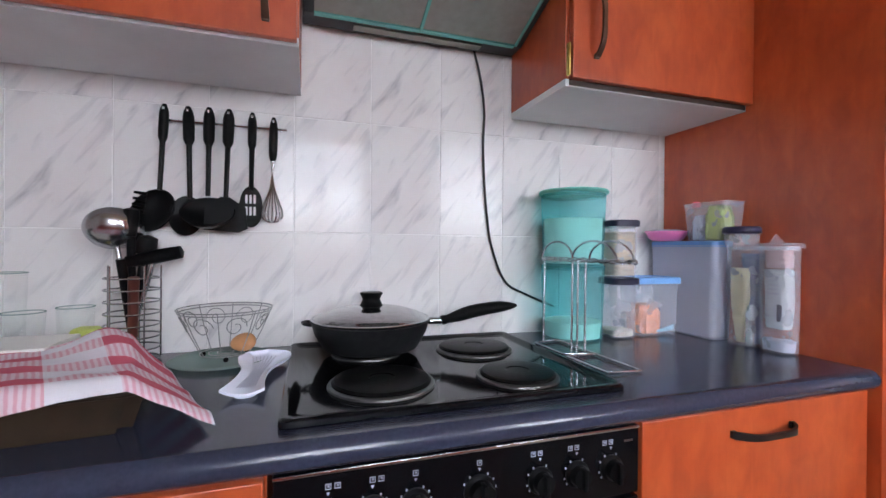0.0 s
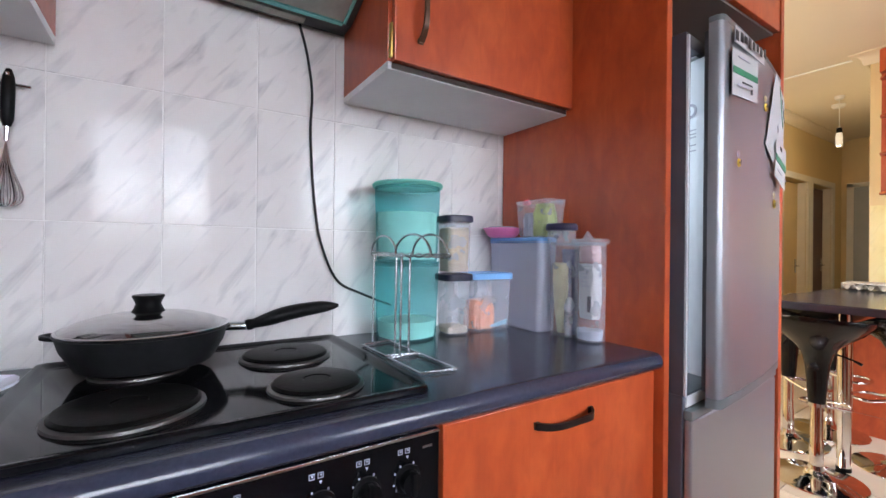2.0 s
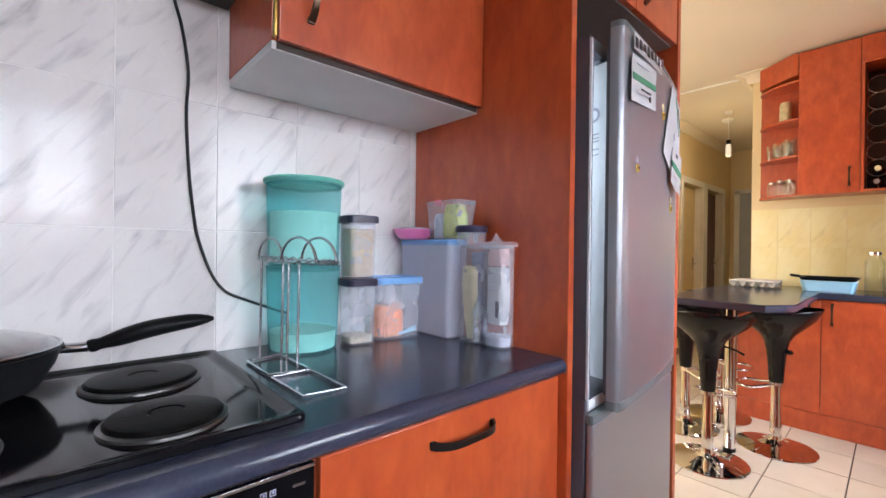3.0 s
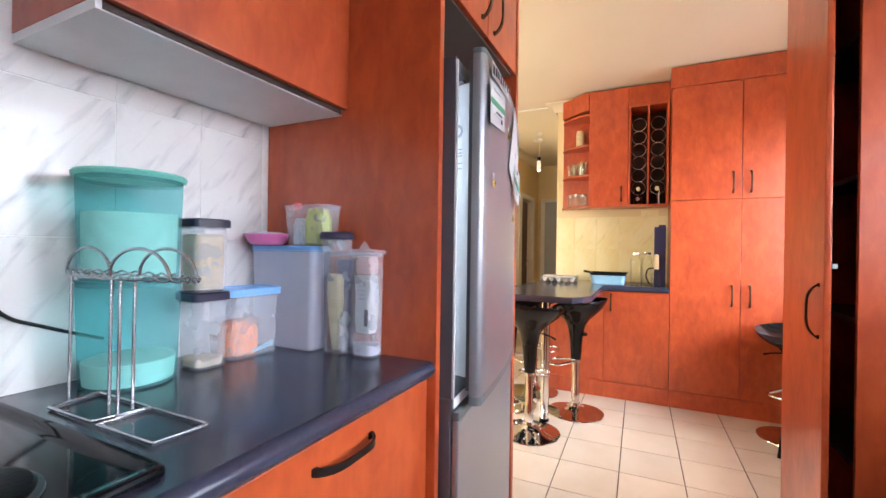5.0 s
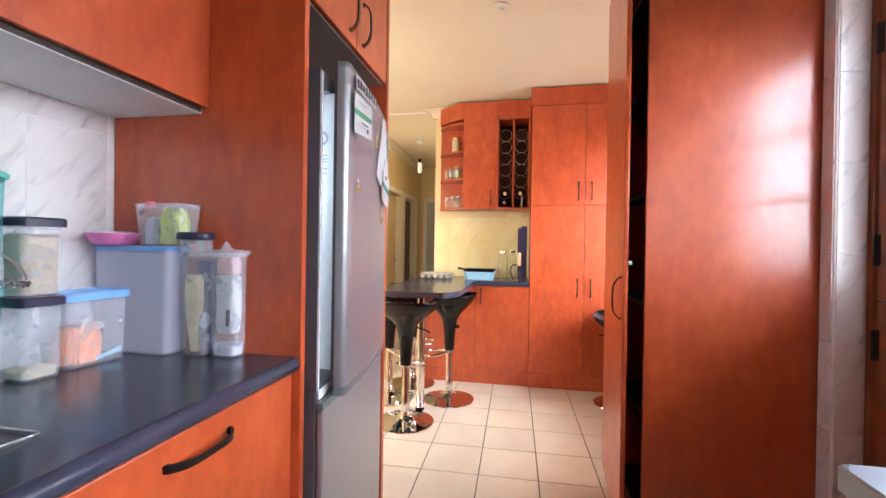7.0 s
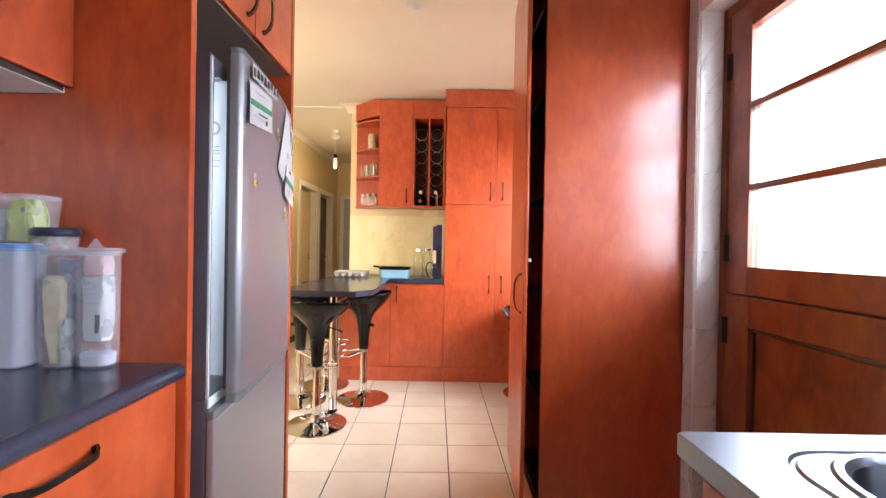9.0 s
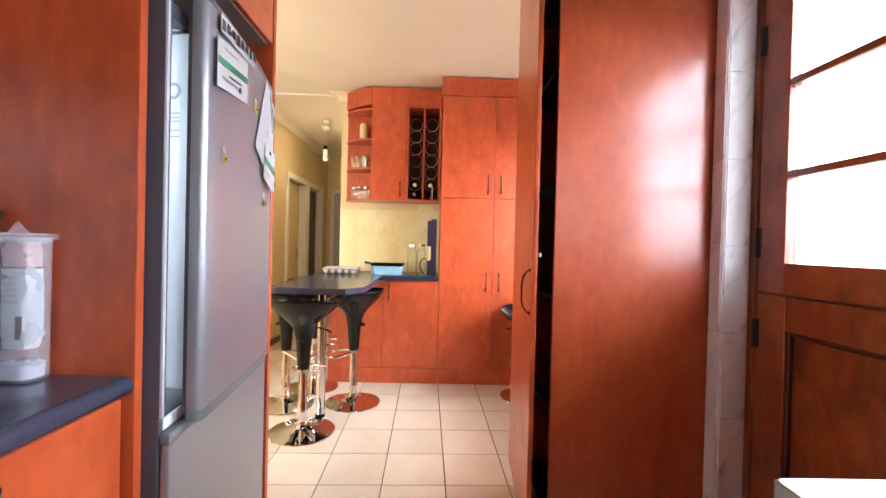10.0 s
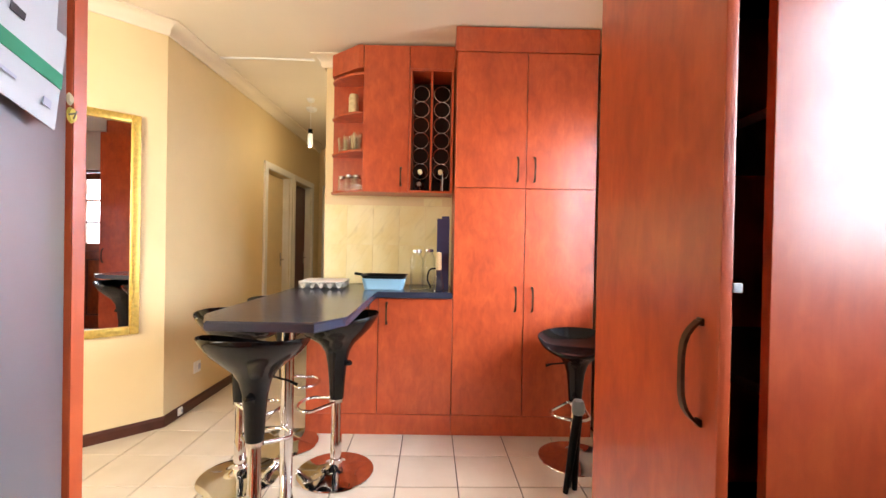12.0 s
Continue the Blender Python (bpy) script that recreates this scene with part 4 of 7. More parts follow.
DW = SW.length
n = 12
outline = [(-DW + 0.0, 0.0), (-DW, -0.018), (-DW + 0.004, -0.027), (-DW + 0.014, -0.032)] + [(-DW + 0.014 + (DW - 0.03) * k / n, -0.032 - 0.010 * math.sin(math.pi * k / n)) for k in range(1, n)] + [(-0.014, -0.032), (-0.004, -0.026), (0.0, -0.016), (0.0, 0.0)]
fd = part("fridge_door", on_door(stack([(outline, 0.83), (outline, 1.728)])), FRIDGE_SILVER, FR, "silver upper door standing ajar")
for z0, z1 in ((0.806, 0.829), (1.7285, 1.742)):
    part("door_cap", on_door(stack([(outline, z0), (outline, z1)])), FRIDGE_CAP, fd, "grey plastic door cap")
part("gasket", on_door(box(-DW + 0.008, -0.01, 0.0005, 0.012, 0.84, 1.715, 0.003)), GASKET, fd, "grey rubber gasket")
dl = part("door_liner", on_door(prism([(-DW + 0.022, 0.0125), (-0.06, 0.0125), (-0.09, 0.095), (-DW + 0.052, 0.095)], 0.87, 1.662, 0.004)), FRIDGE_WHITE, fd, "white moulded inner side of the door")


def on_liner(b, name, label):
    """A print on the slanting edge of the door liner."""
    bmesh.ops.rotate(b, verts=b.verts, cent=(0, 0, 0), matrix=Matrix.Rotation(radians(-20), 3, "Z"))
    bmesh.ops.translate(b, verts=b.verts, vec=(-DW + 0.0352, 0.051, 1.535))
    return part(name, on_door(b), GREYBLUE, dl, label, smooth=False)


b = lathe([(0.012, 0), (0.019, 0), (0.019, 0.0008), (0.012, 0.0008)], 24, close=True)
bmesh.ops.rotate(b, verts=b.verts, cent=(0, 0, 0), matrix=Matrix.Rotation(radians(-90), 3, "Y"))
on_liner(b, "round_sticker", "blue-grey round print")
for z, w in ((-0.051, 0.034), (-0.061, 0.030), (-0.069, 0.034), (-0.089, 0.034), (-0.103, 0.034)):
    on_liner(box(-0.0008, 0, -0.017, -0.017 + w, z, z + 0.0028), "printed_line", "blue-grey printed line")


def quad_sheet(pts, y=-0.001, thick=0.0012):
    """A flat sheet by its corners (across, up) on the fridge door."""
    b = bmesh.new()
    lo = [b.verts.new((x, y - thick, z)) for x, z in pts]
    hi = [b.verts.new((x, y, z)) for x, z in pts]
    m = len(pts)
    b.faces.new(lo)
    b.faces.new(list(reversed(hi)))
    for k in range(m):
        b.faces.new((lo[k], hi[k], hi[(k + 1) % m], lo[(k + 1) % m]))
    return b


def door_note(name, label, category, layers, lift):
    """A note on the fridge door: (part name, material, corners from the free edge) in layers, the first the sheet."""
    t = thing(name, label, category)
    t.matrix_basis = FR.matrix_basis.copy()
    for k, (nm, mat, pts) in enumerate(layers):
        b = quad_sheet([(-DW + u, z) for u, z in pts], -0.042 - lift - 0.0013 * k, 0.0011)
        on_door(b)
        part(nm, b, mat, t, smooth=False)
    return t


def rect(u0, u1, z0, z1, tilt=0.0):
    a, c = tilt * (u0 - 0.025), tilt * (u1 - 0.025)
    return [(u0, z0 + a), (u1, z0 + c), (u1, z1 + c), (u0, z1 + a)]


door_note("fridge_notice", "white card with a green band on the fridge door", "notice",
          [("card", LABEL_PAPER, rect(0.025, 0.25, 1.553, 1.665, 0.13)), ("band", GREEN, rect(0.03, 0.247, 1.606, 1.622, 0.13)), ("print_line", PRINT, rect(0.10, 0.19, 1.588, 1.592, 0.13)),
           ("print_line", GREYBLUE, rect(0.06, 0.16, 1.645, 1.649, 0.13)), ("seal", PRINT, rect(0.165, 0.182, 1.566, 1.580, 0.13)), ("print_line", GREYBLUE, rect(0.045, 0.16, 1.575, 1.579, 0.13))], 0.0)
door_note("letter_magnet_strip", "strip of black letter magnets on a white backing", "magnet",
          [("backing", LABEL_PAPER, rect(0.045, 0.32, 1.682, 1.722, 0.08))] + [("letter", PRINT, rect(0.05 + 0.031 * k, 0.071 + 0.031 * k, 1.688 + 0.003 * (k % 3), 1.712 + 0.002 * (k % 2), 0.08)) for k in range(8)], 0.0)
door_note("paper_sheet", "large white paper sheet with pencil marks on the fridge", "paper",
          [("sheet", LABEL_PAPER, [(0.325, 1.485), (0.41, 1.445), (0.545, 1.50), (0.555, 1.66), (0.445, 1.722)]), ("print_line", GREEN, [(0.49, 1.69), (0.495, 1.69), (0.535, 1.57), (0.53, 1.57)]),
           ("print_line", PRINT, [(0.515, 1.655), (0.519, 1.655), (0.547, 1.59), (0.543, 1.59)]), ("print_line", GREYBLUE, [(0.45, 1.56), (0.456, 1.566), (0.464, 1.545), (0.458, 1.542)])], 0.004)
door_note("fridge_notice", "white card with a green band over the paper", "notice",
          [("card", LABEL_PAPER, [(0.405, 1.405), (0.535, 1.372), (0.555, 1.50), (0.425, 1.515)]), ("band", GREEN, [(0.414, 1.455), (0.544, 1.427), (0.547, 1.447), (0.417, 1.474)]),
           ("print_line", PRINT, [(0.463, 1.49), (0.483, 1.486), (0.485, 1.495), (0.465, 1.50)]), ("print_line", GREYBLUE, [(0.423, 1.425), (0.47, 1.413), (0.471, 1.417), (0.424, 1.429)]), ("seal", GREYBLUE, [(0.508, 1.398), (0.520, 1.395), (0.522, 1.405), (0.510, 1.408)])], 0.010)
for u, v, w, h, label in ((0.078, 1.405, 0.024, 0.044, "small yellow and green pineapple fridge magnet"), (0.335, 1.60, 0.035, 0.05, "small orange pear fridge magnet"), (0.445, 1.335, 0.022, 0.055, "narrow yellow fridge magnet"), (0.578, 1.412, 0.02, 0.045, "small yellow fridge magnet")):
    t = thing("fridge_magnet", label, "magnet")
    t.matrix_basis = FR.matrix_basis.copy()
    b = lathe([(0, 0), (0.8, 0), (1, 0.3), (0.8, 1), (0, 1)], 18)
    bmesh.ops.scale(b, vec=(w / 2 * 0.85, h / 2 * 0.5, 0.005), verts=b.verts)
    bmesh.ops.rotate(b, verts=b.verts, cent=(0, 0, 0), matrix=Matrix.Rotation(radians(90), 3, "X"))
    bmesh.ops.translate(b, verts=b.verts, vec=(-DW + u, -0.0425, v - h * 0.18))
    part("fruit", on_door(b), YELLOW, t)
    b = lathe([(0, 0), (0.7, 0), (0.8, 0.3), (0.5, 1), (0, 1)], 12)
    bmesh.ops.scale(b, vec=(w / 2 * 0.8, h / 2 * 0.5, 0.004), verts=b.verts)
    bmesh.ops.rotate(b, verts=b.verts, cent=(0, 0, 0), matrix=Matrix.Rotation(radians(90), 3, "X"))
    bmesh.ops.translate(b, verts=b.verts, vec=(-DW + u - w * 0.1, -0.0425, v + h * 0.3))
    part("leaf", on_door(b), GREYBLUE if u < 0.2 else PACKET, t)
    for k in range(2):
        b = box(-w * 0.06, w * 0.06, -0.0055, -0.0048, -h * 0.16, h * 0.16, 0.0002)
        bmesh.ops.rotate(b, verts=b.verts, cent=(0, 0, 0), matrix=Matrix.Rotation(radians(28 + 40 * k), 3, "Y"))
        bmesh.ops.translate(b, verts=b.verts, vec=(-DW + u + w * (0.14 - 0.3 * k), -0.0428, v - h * 0.16))
        part("stroke", on_door(b), SHADE_AND_STROKE, t, "dark painted stroke")

# ---- pantry cupboard and sink run on the door side ----
PY = -0.447
pt = thing("pantry_cupboard", "tall cherry veneer pantry cupboard with its door ajar", "cupboard", (2.16, -0.72, 0))
part("side_panel", box(1.863, 1.881, SOUTH + 0.003, PY, 0.0, CEIL - 0.012, 0.0015), CHERRY_GLOSS, pt, "polished cherry side panel", world=True)
part("side_panel", box(2.447, 2.465, SOUTH + 0.003, PY, 0.0, CEIL - 0.012, 0.0015), CHERRY_GLOSS, pt, "polished cherry side panel", world=True)
# back and shelves coloured near-black for the shade behind the open door
part("back_panel", box(1.882, 2.446, SOUTH + 0.003, SOUTH + 0.012, 0.1, CEIL - 0.012), SHADE_AND_STROKE, pt, world=True, smooth=False)
part("fascia", box(1.882, 2.446, PY - 0.018, PY - 0.002, 2.495, CEIL - 0.012, 0.0015), CHERRY, pt, world=True)
part("plinth", box(1.882, 2.446, PY - 0.03, PY - 0.012, 0.0, 0.115), CHERRY, pt, world=True)
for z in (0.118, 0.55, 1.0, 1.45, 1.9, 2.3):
    part("shelf", box(1.882, 2.446, SOUTH + 0.014, PY - 0.03, z, z + 0.016), SHADE_AND_STROKE, pt, world=True, smooth=False)
a = radians(-4.2)
dm = Matrix.Translation((2.462, -0.441, 0)) @ Matrix.Rotation(a, 4, "Z")
b = box(-0.610, 0, 0.012, 0.030, 0.125, 2.49, 0.002)
bmesh.ops.transform(b, matrix=dm, verts=b.verts)
pd = part("door", b, CHERRY, pt, "tall cherry door standing slightly open", world=True)
hx = dm @ Vector((-0.563, 0.030, 1.04))
bow_handle(pd, hx.x, hx.y, 1.04, "z", (0, 1, 0), 0.165)
b = box(-0.6115, -0.607, -0.001, 0.0125, 1.172, 1.186, 0.001)
bmesh.ops.transform(b, matrix=dm, verts=b.verts)
part("catch", b, LABEL_PAPER, pd, "small white plastic catch", world=True)

# tiled nib and door reveal
b = box(1.798, 1.862, SOUTH + 0.001, SOUTH + 0.006, 0, CEIL)
structure("trim_tiled_nib", b, TILE_GROUT, "narrow tiled strip beside the stable door", "wall tile")
b = box(1.7965, 1.7972, SOUTH - 0.087, SOUTH + 0.005, 0, 2.16)
structure("trim_tiled_reveal", b, TILE_GROUT, "tiled reveal of the stable door", "wall tile")

SX1, SYF = 0.812, -0.421
wt = thing("sink_worktop", "charcoal worktop beside the steel sink", "worktop", (-0.9, -0.7, 0.889))
part("top", box(-1.55, -0.211, SOUTH + 0.003, SYF - 0.0208, 0.889, 0.93), WORKTOP, wt, world=True, smooth=False)
part("front_edge", round_edge(-1.55, -0.211, SYF - 0.0205, 0.9095, 0.0205, 1), WORKTOP, wt, "half-round front edge", world=True)
c = cabinet("sink_cabinet", "cherry veneer base cabinet under the sink", -1.55, SX1 - 0.02, SOUTH + 0.004, SYF - 0.045, 0.1, 0.77)
part("top_rail", box(-1.55, SX1 - 0.02, SYF - 0.063, SYF - 0.0455, 0.771, 0.887, 0.001), CHERRY, c, world=True)
part("side_panel", box(SX1 - 0.038, SX1 - 0.02, SOUTH + 0.004, SYF - 0.064, 0.771, 0.887, 0.001), CHERRY, c, world=True)
for x0, x1 in ((0.20, 0.788), (-0.395, 0.196), (-0.99, -0.399)):
    dd = part("door", box(x0, x1, SYF - 0.044, SYF - 0.026, 0.12, 0.878, 0.002), CHERRY, c, world=True)
    bow_handle(dd, x0 + 0.06, SYF - 0.026, 0.72, "z", (0, 1, 0))
part("plinth", box(-1.55, 0.788, SYF - 0.1, SYF - 0.08, 0.0, 0.1), CHERRY, c, world=True)
sk = thing("sink", "stainless steel sit-on sink top with a rounded bowl", "sink", (0.3, -0.73, 0.889))


def shifted(pts, dx, dy):
    return [(x + dx, y + dy) for x, y in pts]


def sheet_ring(w, d, r, dx=0.30, dy=-0.735):
    return shifted(squircle(w, d, r, 12), dx, dy)


def bowl_ring(w, d, r):
    return sheet_ring(w, d, r, 0.520)


SZ = 0.938
part("sink_top", stack([(sheet_ring(1.03, 0.606, 0.012, 0.307, -0.724), SZ - 0.034), (sheet_ring(1.03, 0.606, 0.012, 0.307, -0.724), SZ - 0.003), (sheet_ring(1.024, 0.600, 0.012, 0.307, -0.724), SZ),
                        (sheet_ring(0.925, 0.450, 0.085), SZ), (sheet_ring(0.917, 0.442, 0.082), SZ - 0.004), (sheet_ring(0.911, 0.436, 0.080), SZ - 0.004), (sheet_ring(0.903, 0.428, 0.076), SZ),
                        (bowl_ring(0.462, 0.380, 0.110), SZ), (bowl_ring(0.454, 0.372, 0.107), SZ + 0.004), (bowl_ring(0.436, 0.354, 0.10), SZ + 0.004), (bowl_ring(0.422, 0.340, 0.095), SZ - 0.006),
                        (bowl_ring(0.400, 0.318, 0.085), SZ - 0.12), (bowl_ring(0.36, 0.28, 0.07), SZ - 0.15), (bowl_ring(0.05, 0.05, 0.02), SZ - 0.155)], cap0=False), SINK_STEEL, sk, world=True, angle=30)
part("waste", lathe([(0, 0.0), (0.034, 0.0), (0.036, 0.002), (0.030, 0.004), (0, 0.003)], 24, (0.520, -0.735, 0.7845)), CHROME, sk, "chrome waste ring", world=True)
for k in range(6):
    part("drainer_rib", tube([(-0.11, -0.86 + 0.05 * k, 0.938), (0.22, -0.86 + 0.05 * k, 0.938)], 0.0035, 6), SINK_STEEL, sk, world=True)

# ---- things on the long worktop ----
TOP = 0.9305
# frying pan with glass lid
pn = thing("frying_pan", "black non-stick frying pan with a glass lid", "pan", (0.136, 1.025, 0.9517))
part("pan_body", lathe([(0, 0), (0.100, 0), (0.112, 0.004), (0.132, 0.045), (0.139, 0.075), (0.142, 0.077), (0.139, 0.079), (0.135, 0.075), (0.127, 0.04), (0.108, 0.008), (0, 0.005)], 56), PAN_BLACK, pn)
part("base_ring", lathe([(0.098, -0.0005), (0.106, -0.0005), (0.108, 0.002), (0.100, 0.001)], 48, close=True), CAST_IRON, pn, "worn base ring")
ld = part("lid", lathe([(0.137, 0.080), (0.134, 0.084), (0.115, 0.096), (0.08, 0.108), (0.04, 0.115), (0, 0.117), (0, 0.114), (0.04, 0.112), (0.08, 0.105), (0.114, 0.093), (0.132, 0.081)], 56), LID_GLASS, pn, "smoked glass lid")
part("lid_rim", tube(circle(0, 0, 0.0815, 0.1375, 56), 0.0028, 8, closed=True), STEEL, ld, "steel lid rim")
part("lid_knob", lathe([(0, 0.115), (0.028, 0.115), (0.024, 0.124), (0.021, 0.133), (0.025, 0.145), (0.0275, 0.149), (0.026, 0.153), (0, 0.154)], 28), BAKELITE, ld, "black plastic lid knob")
hp = [(0.13, 0.005, 0.066), (0.155, -0.003, 0.066), (0.175, -0.006, 0.066), (0.21, -0.012, 0.076), (0.26, -0.018, 0.092), (0.32, -0.028, 0.103), (0.37, -0.036, 0.107)]
part("handle_bracket", tube(hp[:3], 0.010, 10), STEEL, pn, "steel handle bracket")
hb2 = tube(smooth_path(hp[2:], 5), [0.013, 0.014, 0.012, 0.0125, 0.014, 0.0155, 0.017, 0.018, 0.0185, 0.019, 0.019, 0.019, 0.0185, 0.018, 0.0175, 0.017, 0.016, 0.0145, 0.012, 0.009, 0.004][:21], 10)
part("handle", hb2, BAKELITE, pn, "black plastic pan handle")
part("helper_lug", tube([(-0.132, 0.03, 0.070), (-0.15, 0.022, 0.073), (-0.156, 0.008, 0.074), (-0.153, -0.008, 0.073), (-0.137, -0.014, 0.070)], 0.005, 8), PAN_BLACK, pn)

for ob in pn.children_recursive:
    ob.data.transform(Matrix.Diagonal((1, 1, 0.86, 1)))

# teal canisters, stacked


def canister(name, label, at, profile, fill, lid=True):
    t = thing(name, label, "canister", at)
    rt, ht = profile[-1]
    part("tub", lathe([(0, 0)] + profile + [(rt - 0.003, ht), (rt - 0.004, ht - 0.012)], 48), TEAL, t)
    part("contents", lathe([(0, 0.006), (profile[1][0] - 0.006, 0.006), (profile[1][0] - 0.003, fill), (0, fill + 0.004)], 32), FLOUR, t, "pale flour inside")
    if lid:
        h, r = profile[-1][1], profile[-1][0]
        part("lid", lathe([(0, h + 0.001), (r + 0.004, h - 0.004), (r + 0.006, h + 0.003), (r + 0.002, h + 0.008), (r - 0.006, h + 0.006), (0, h + 0.004)], 48), TEAL_LID, t, "pale teal lid")
    return t


canister("storage_canister", "tall translucent teal storage canister half filled", (0.737, 1.08, TOP), [(0.080, 0), (0.084, 0.004), (0.0905, 0.21), (0.0925, 0.2125)], 0.05, lid=False)
canister("storage_canister", "translucent teal canister stacked on another", (0.737, 1.08, TOP + 0.2135), [(0.082, 0), (0.086, 0.004), (0.0925, 0.208), (0.094, 0.21)], 0.135)

# wire stand
rk = thing("wire_stand", "chrome wire stand with two square feet", "wire stand", (0.62, 0.88, TOP))
for y0, y1, dy in ((0.89, 1.025, 0.012), (0.728, 0.872, 0.0)):
    part("foot", tube([(0.583, y0, TOP + 0.004), (0.663, y0 - dy, TOP + 0.004), (0.663, y1 + dy, TOP + 0.004), (0.583, y1, TOP + 0.004)], 0.0032, 8, closed=True), STAND_STEEL, rk, world=True)
for x, y in ((0.612, 1.03), (0.610, 0.898), (0.616, 0.884), (0.638, 0.884)):
    part("upright", tube([(x, y, TOP + 0.004), (x + 0.004, y + 0.004, 1.165)], 0.0028, 8), STAND_STEEL, rk, world=True)
zz = 1.165
for ya, yb, x in ((0.895, 1.035, 0.609), (0.735, 0.893, 0.606), (0.725, 0.872, 0.640)):
    part("arch", tube([(x, (ya + yb) / 2 + (yb - ya) / 2 * math.cos(math.pi * k / 14), zz + 0.045 * math.sin(math.pi * k / 14)) for k in range(15)], 0.0026, 8), STAND_STEEL, rk, world=True)
for ph in (0, math.pi):
    pts = []
    for k in range(96):
        s = k / 96 * 2 * math.pi
        cx, cy = 0.625 + 0.034 * math.cos(s), 0.878 + 0.172 * math.sin(s)
        w = 0.004 * math.sin(14 * s + ph)
        pts.append((cx + w * math.cos(s), cy + w * math.sin(s), zz + 0.004 * math.cos(14 * s + ph)))
    part("twisted_wire", tube(pts, 0.0018, 6, closed=True), STAND_STEEL, rk, "twisted wire ring", world=True)


def tub_box(name, label, at, rz, w, d, h, r, mat, taper=0.94, lid=None, lid_mat=None, lid_h=0.014, overhang=0.006, category="container"):
    """An open-topped rounded box of thin plastic with a turned-in lip; lid: its label."""
    t = thing(name, label, category, at, rz)
    o0, o1 = squircle(w * taper, d * taper, r * 0.9), squircle(w, d, r)
    i1 = squircle(w - 0.005, d - 0.005, r * 0.95)
    part("tub", stack([(squircle(w * taper - 0.01, d * taper - 0.01, r * 0.8), 0), (o0, 0.005), (o1, h - 0.004), (squircle(w + 0.004, d + 0.004, r), h - 0.003), (squircle(w + 0.004, d + 0.004, r), h), (i1, h), (i1, h - 0.010)], cap1=False), mat, t)
    if lid:
        l0, l1 = squircle(w + 2 * overhang, d + 2 * overhang, r), squircle(w + 2 * overhang - 0.006, d + 2 * overhang - 0.006, r)
        l2 = squircle(w - 0.012, d - 0.012, r * 0.8)
        part("lid", stack([(l0, h + 0.001 - 0.006), (l0, h + lid_h - 0.003), (l1, h + lid_h), (l2, h + lid_h), (l2, h + lid_h - 0.003)], cap0=False), lid_mat, t, lid)
    return t


def contents(t, name, w, d, z0, z1, mat, label, r=0.012, dx=0.0, dy=0.0, seed=1):
    b = stack([(shifted(squircle(w, d, r), dx, dy), z0), (shifted(squircle(w * 1.02, d * 1.02, r), dx, dy), z0 + (z1 - z0) * 0.7), (shifted(squircle(w * 0.8, d * 0.8, r), dx, dy), z1)])
    bmesh.ops.subdivide_edges(b, edges=b.edges[:], cuts=2, use_grid_fill=True)
    rnd = random.Random(seed)
    for v in b.verts:
        v.co += Vector((rnd.uniform(-1, 1), rnd.uniform(-1, 1), rnd.uniform(-1, 1))) * 0.003
    return part(name, b, mat, t, label)


def filling(t, name, w, d, z0, z1, r, mat, label, taper=0.95, seed=1):
    """Loose food that fills a tub from wall to wall, uneven on top."""
    b = stack([(squircle(w * taper, d * taper, r), z0), (squircle(w, d, r), z1), (squircle(w * 0.8, d * 0.8, r * 0.8), z1 + 0.002), (squircle(w * 0.4, d * 0.4, r * 0.4), z1 + 0.001)])
    rnd = random.Random(seed)
    for v in b.verts:
        if v.co.z > z1 - 0.001:
            v.co.z += rnd.uniform(-0.004, 0.004)
    return part(name, b, mat, t, label)


t = tub_box("food_container", "clear square food container with a dark lid", (0.877, 1.05, TOP), -6, 0.078, 0.085, 0.163, 0.018, CLEAR_PLASTIC, lid="dark purple lid", lid_mat=DARK_LID)
filling(t, "grains", 0.068, 0.074, 0.006, 0.022, 0.016, GRAIN, "beige grains")
t = tub_box("food_container", "clear container of beige grain with a dark lid", (0.877, 1.05, TOP + 0.1775), -6, 0.078, 0.085, 0.155, 0.018, CLEAR_PLASTIC, lid="dark purple lid", lid_mat=DARK_LID)
filling(t, "grains", 0.070, 0.077, 0.006, 0.130, 0.016, GRAIN, "beige grains", seed=2)
t = tub_box("food_container", "clear container of orange packets with blue lid", (1.003, 1.065, TOP), -3, 0.148, 0.10, 0.163, 0.018, CLEAR_PLASTIC, lid="pale blue lid", lid_mat=BLUE_LID)
contents(t, "orange_packet", 0.088, 0.074, 0.008, 0.092, ORANGE_FOOD, "orange food packet", dx=-0.018, r=0.03, seed=5)
part("blue_straw", tube([(0.0, -0.036, 0.012), (0.062, -0.036, 0.028)], 0.004, 8, tube([(0.01, -0.028, 0.010), (0.066, -0.03, 0.018)], 0.004, 8)), TUB_BLUE, t, "pale blue plastic sticks")
part("clear_bag", tube(smooth_path([(-0.02, 0, 0.08), (-0.012, -0.01, 0.11), (-0.006, 0.004, 0.15)]), [0.03, 0.029, 0.028, 0.027, 0.025, 0.022, 0.02, 0.018, 0.017, 0.016, 0.015, 0.014, 0.012][:13], 10), CLEAR_PLASTIC, t, "crumpled clear bag")
tub_box("bread_bin", "large lilac plastic bin with a blue lid", (1.137, 1.038, TOP), 0, 0.076, 0.240, 0.276, 0.016, LILAC_PLASTIC, taper=0.95, lid="pale blue lid", lid_mat=BLUE_LID, lid_h=0.012, overhang=0.002)
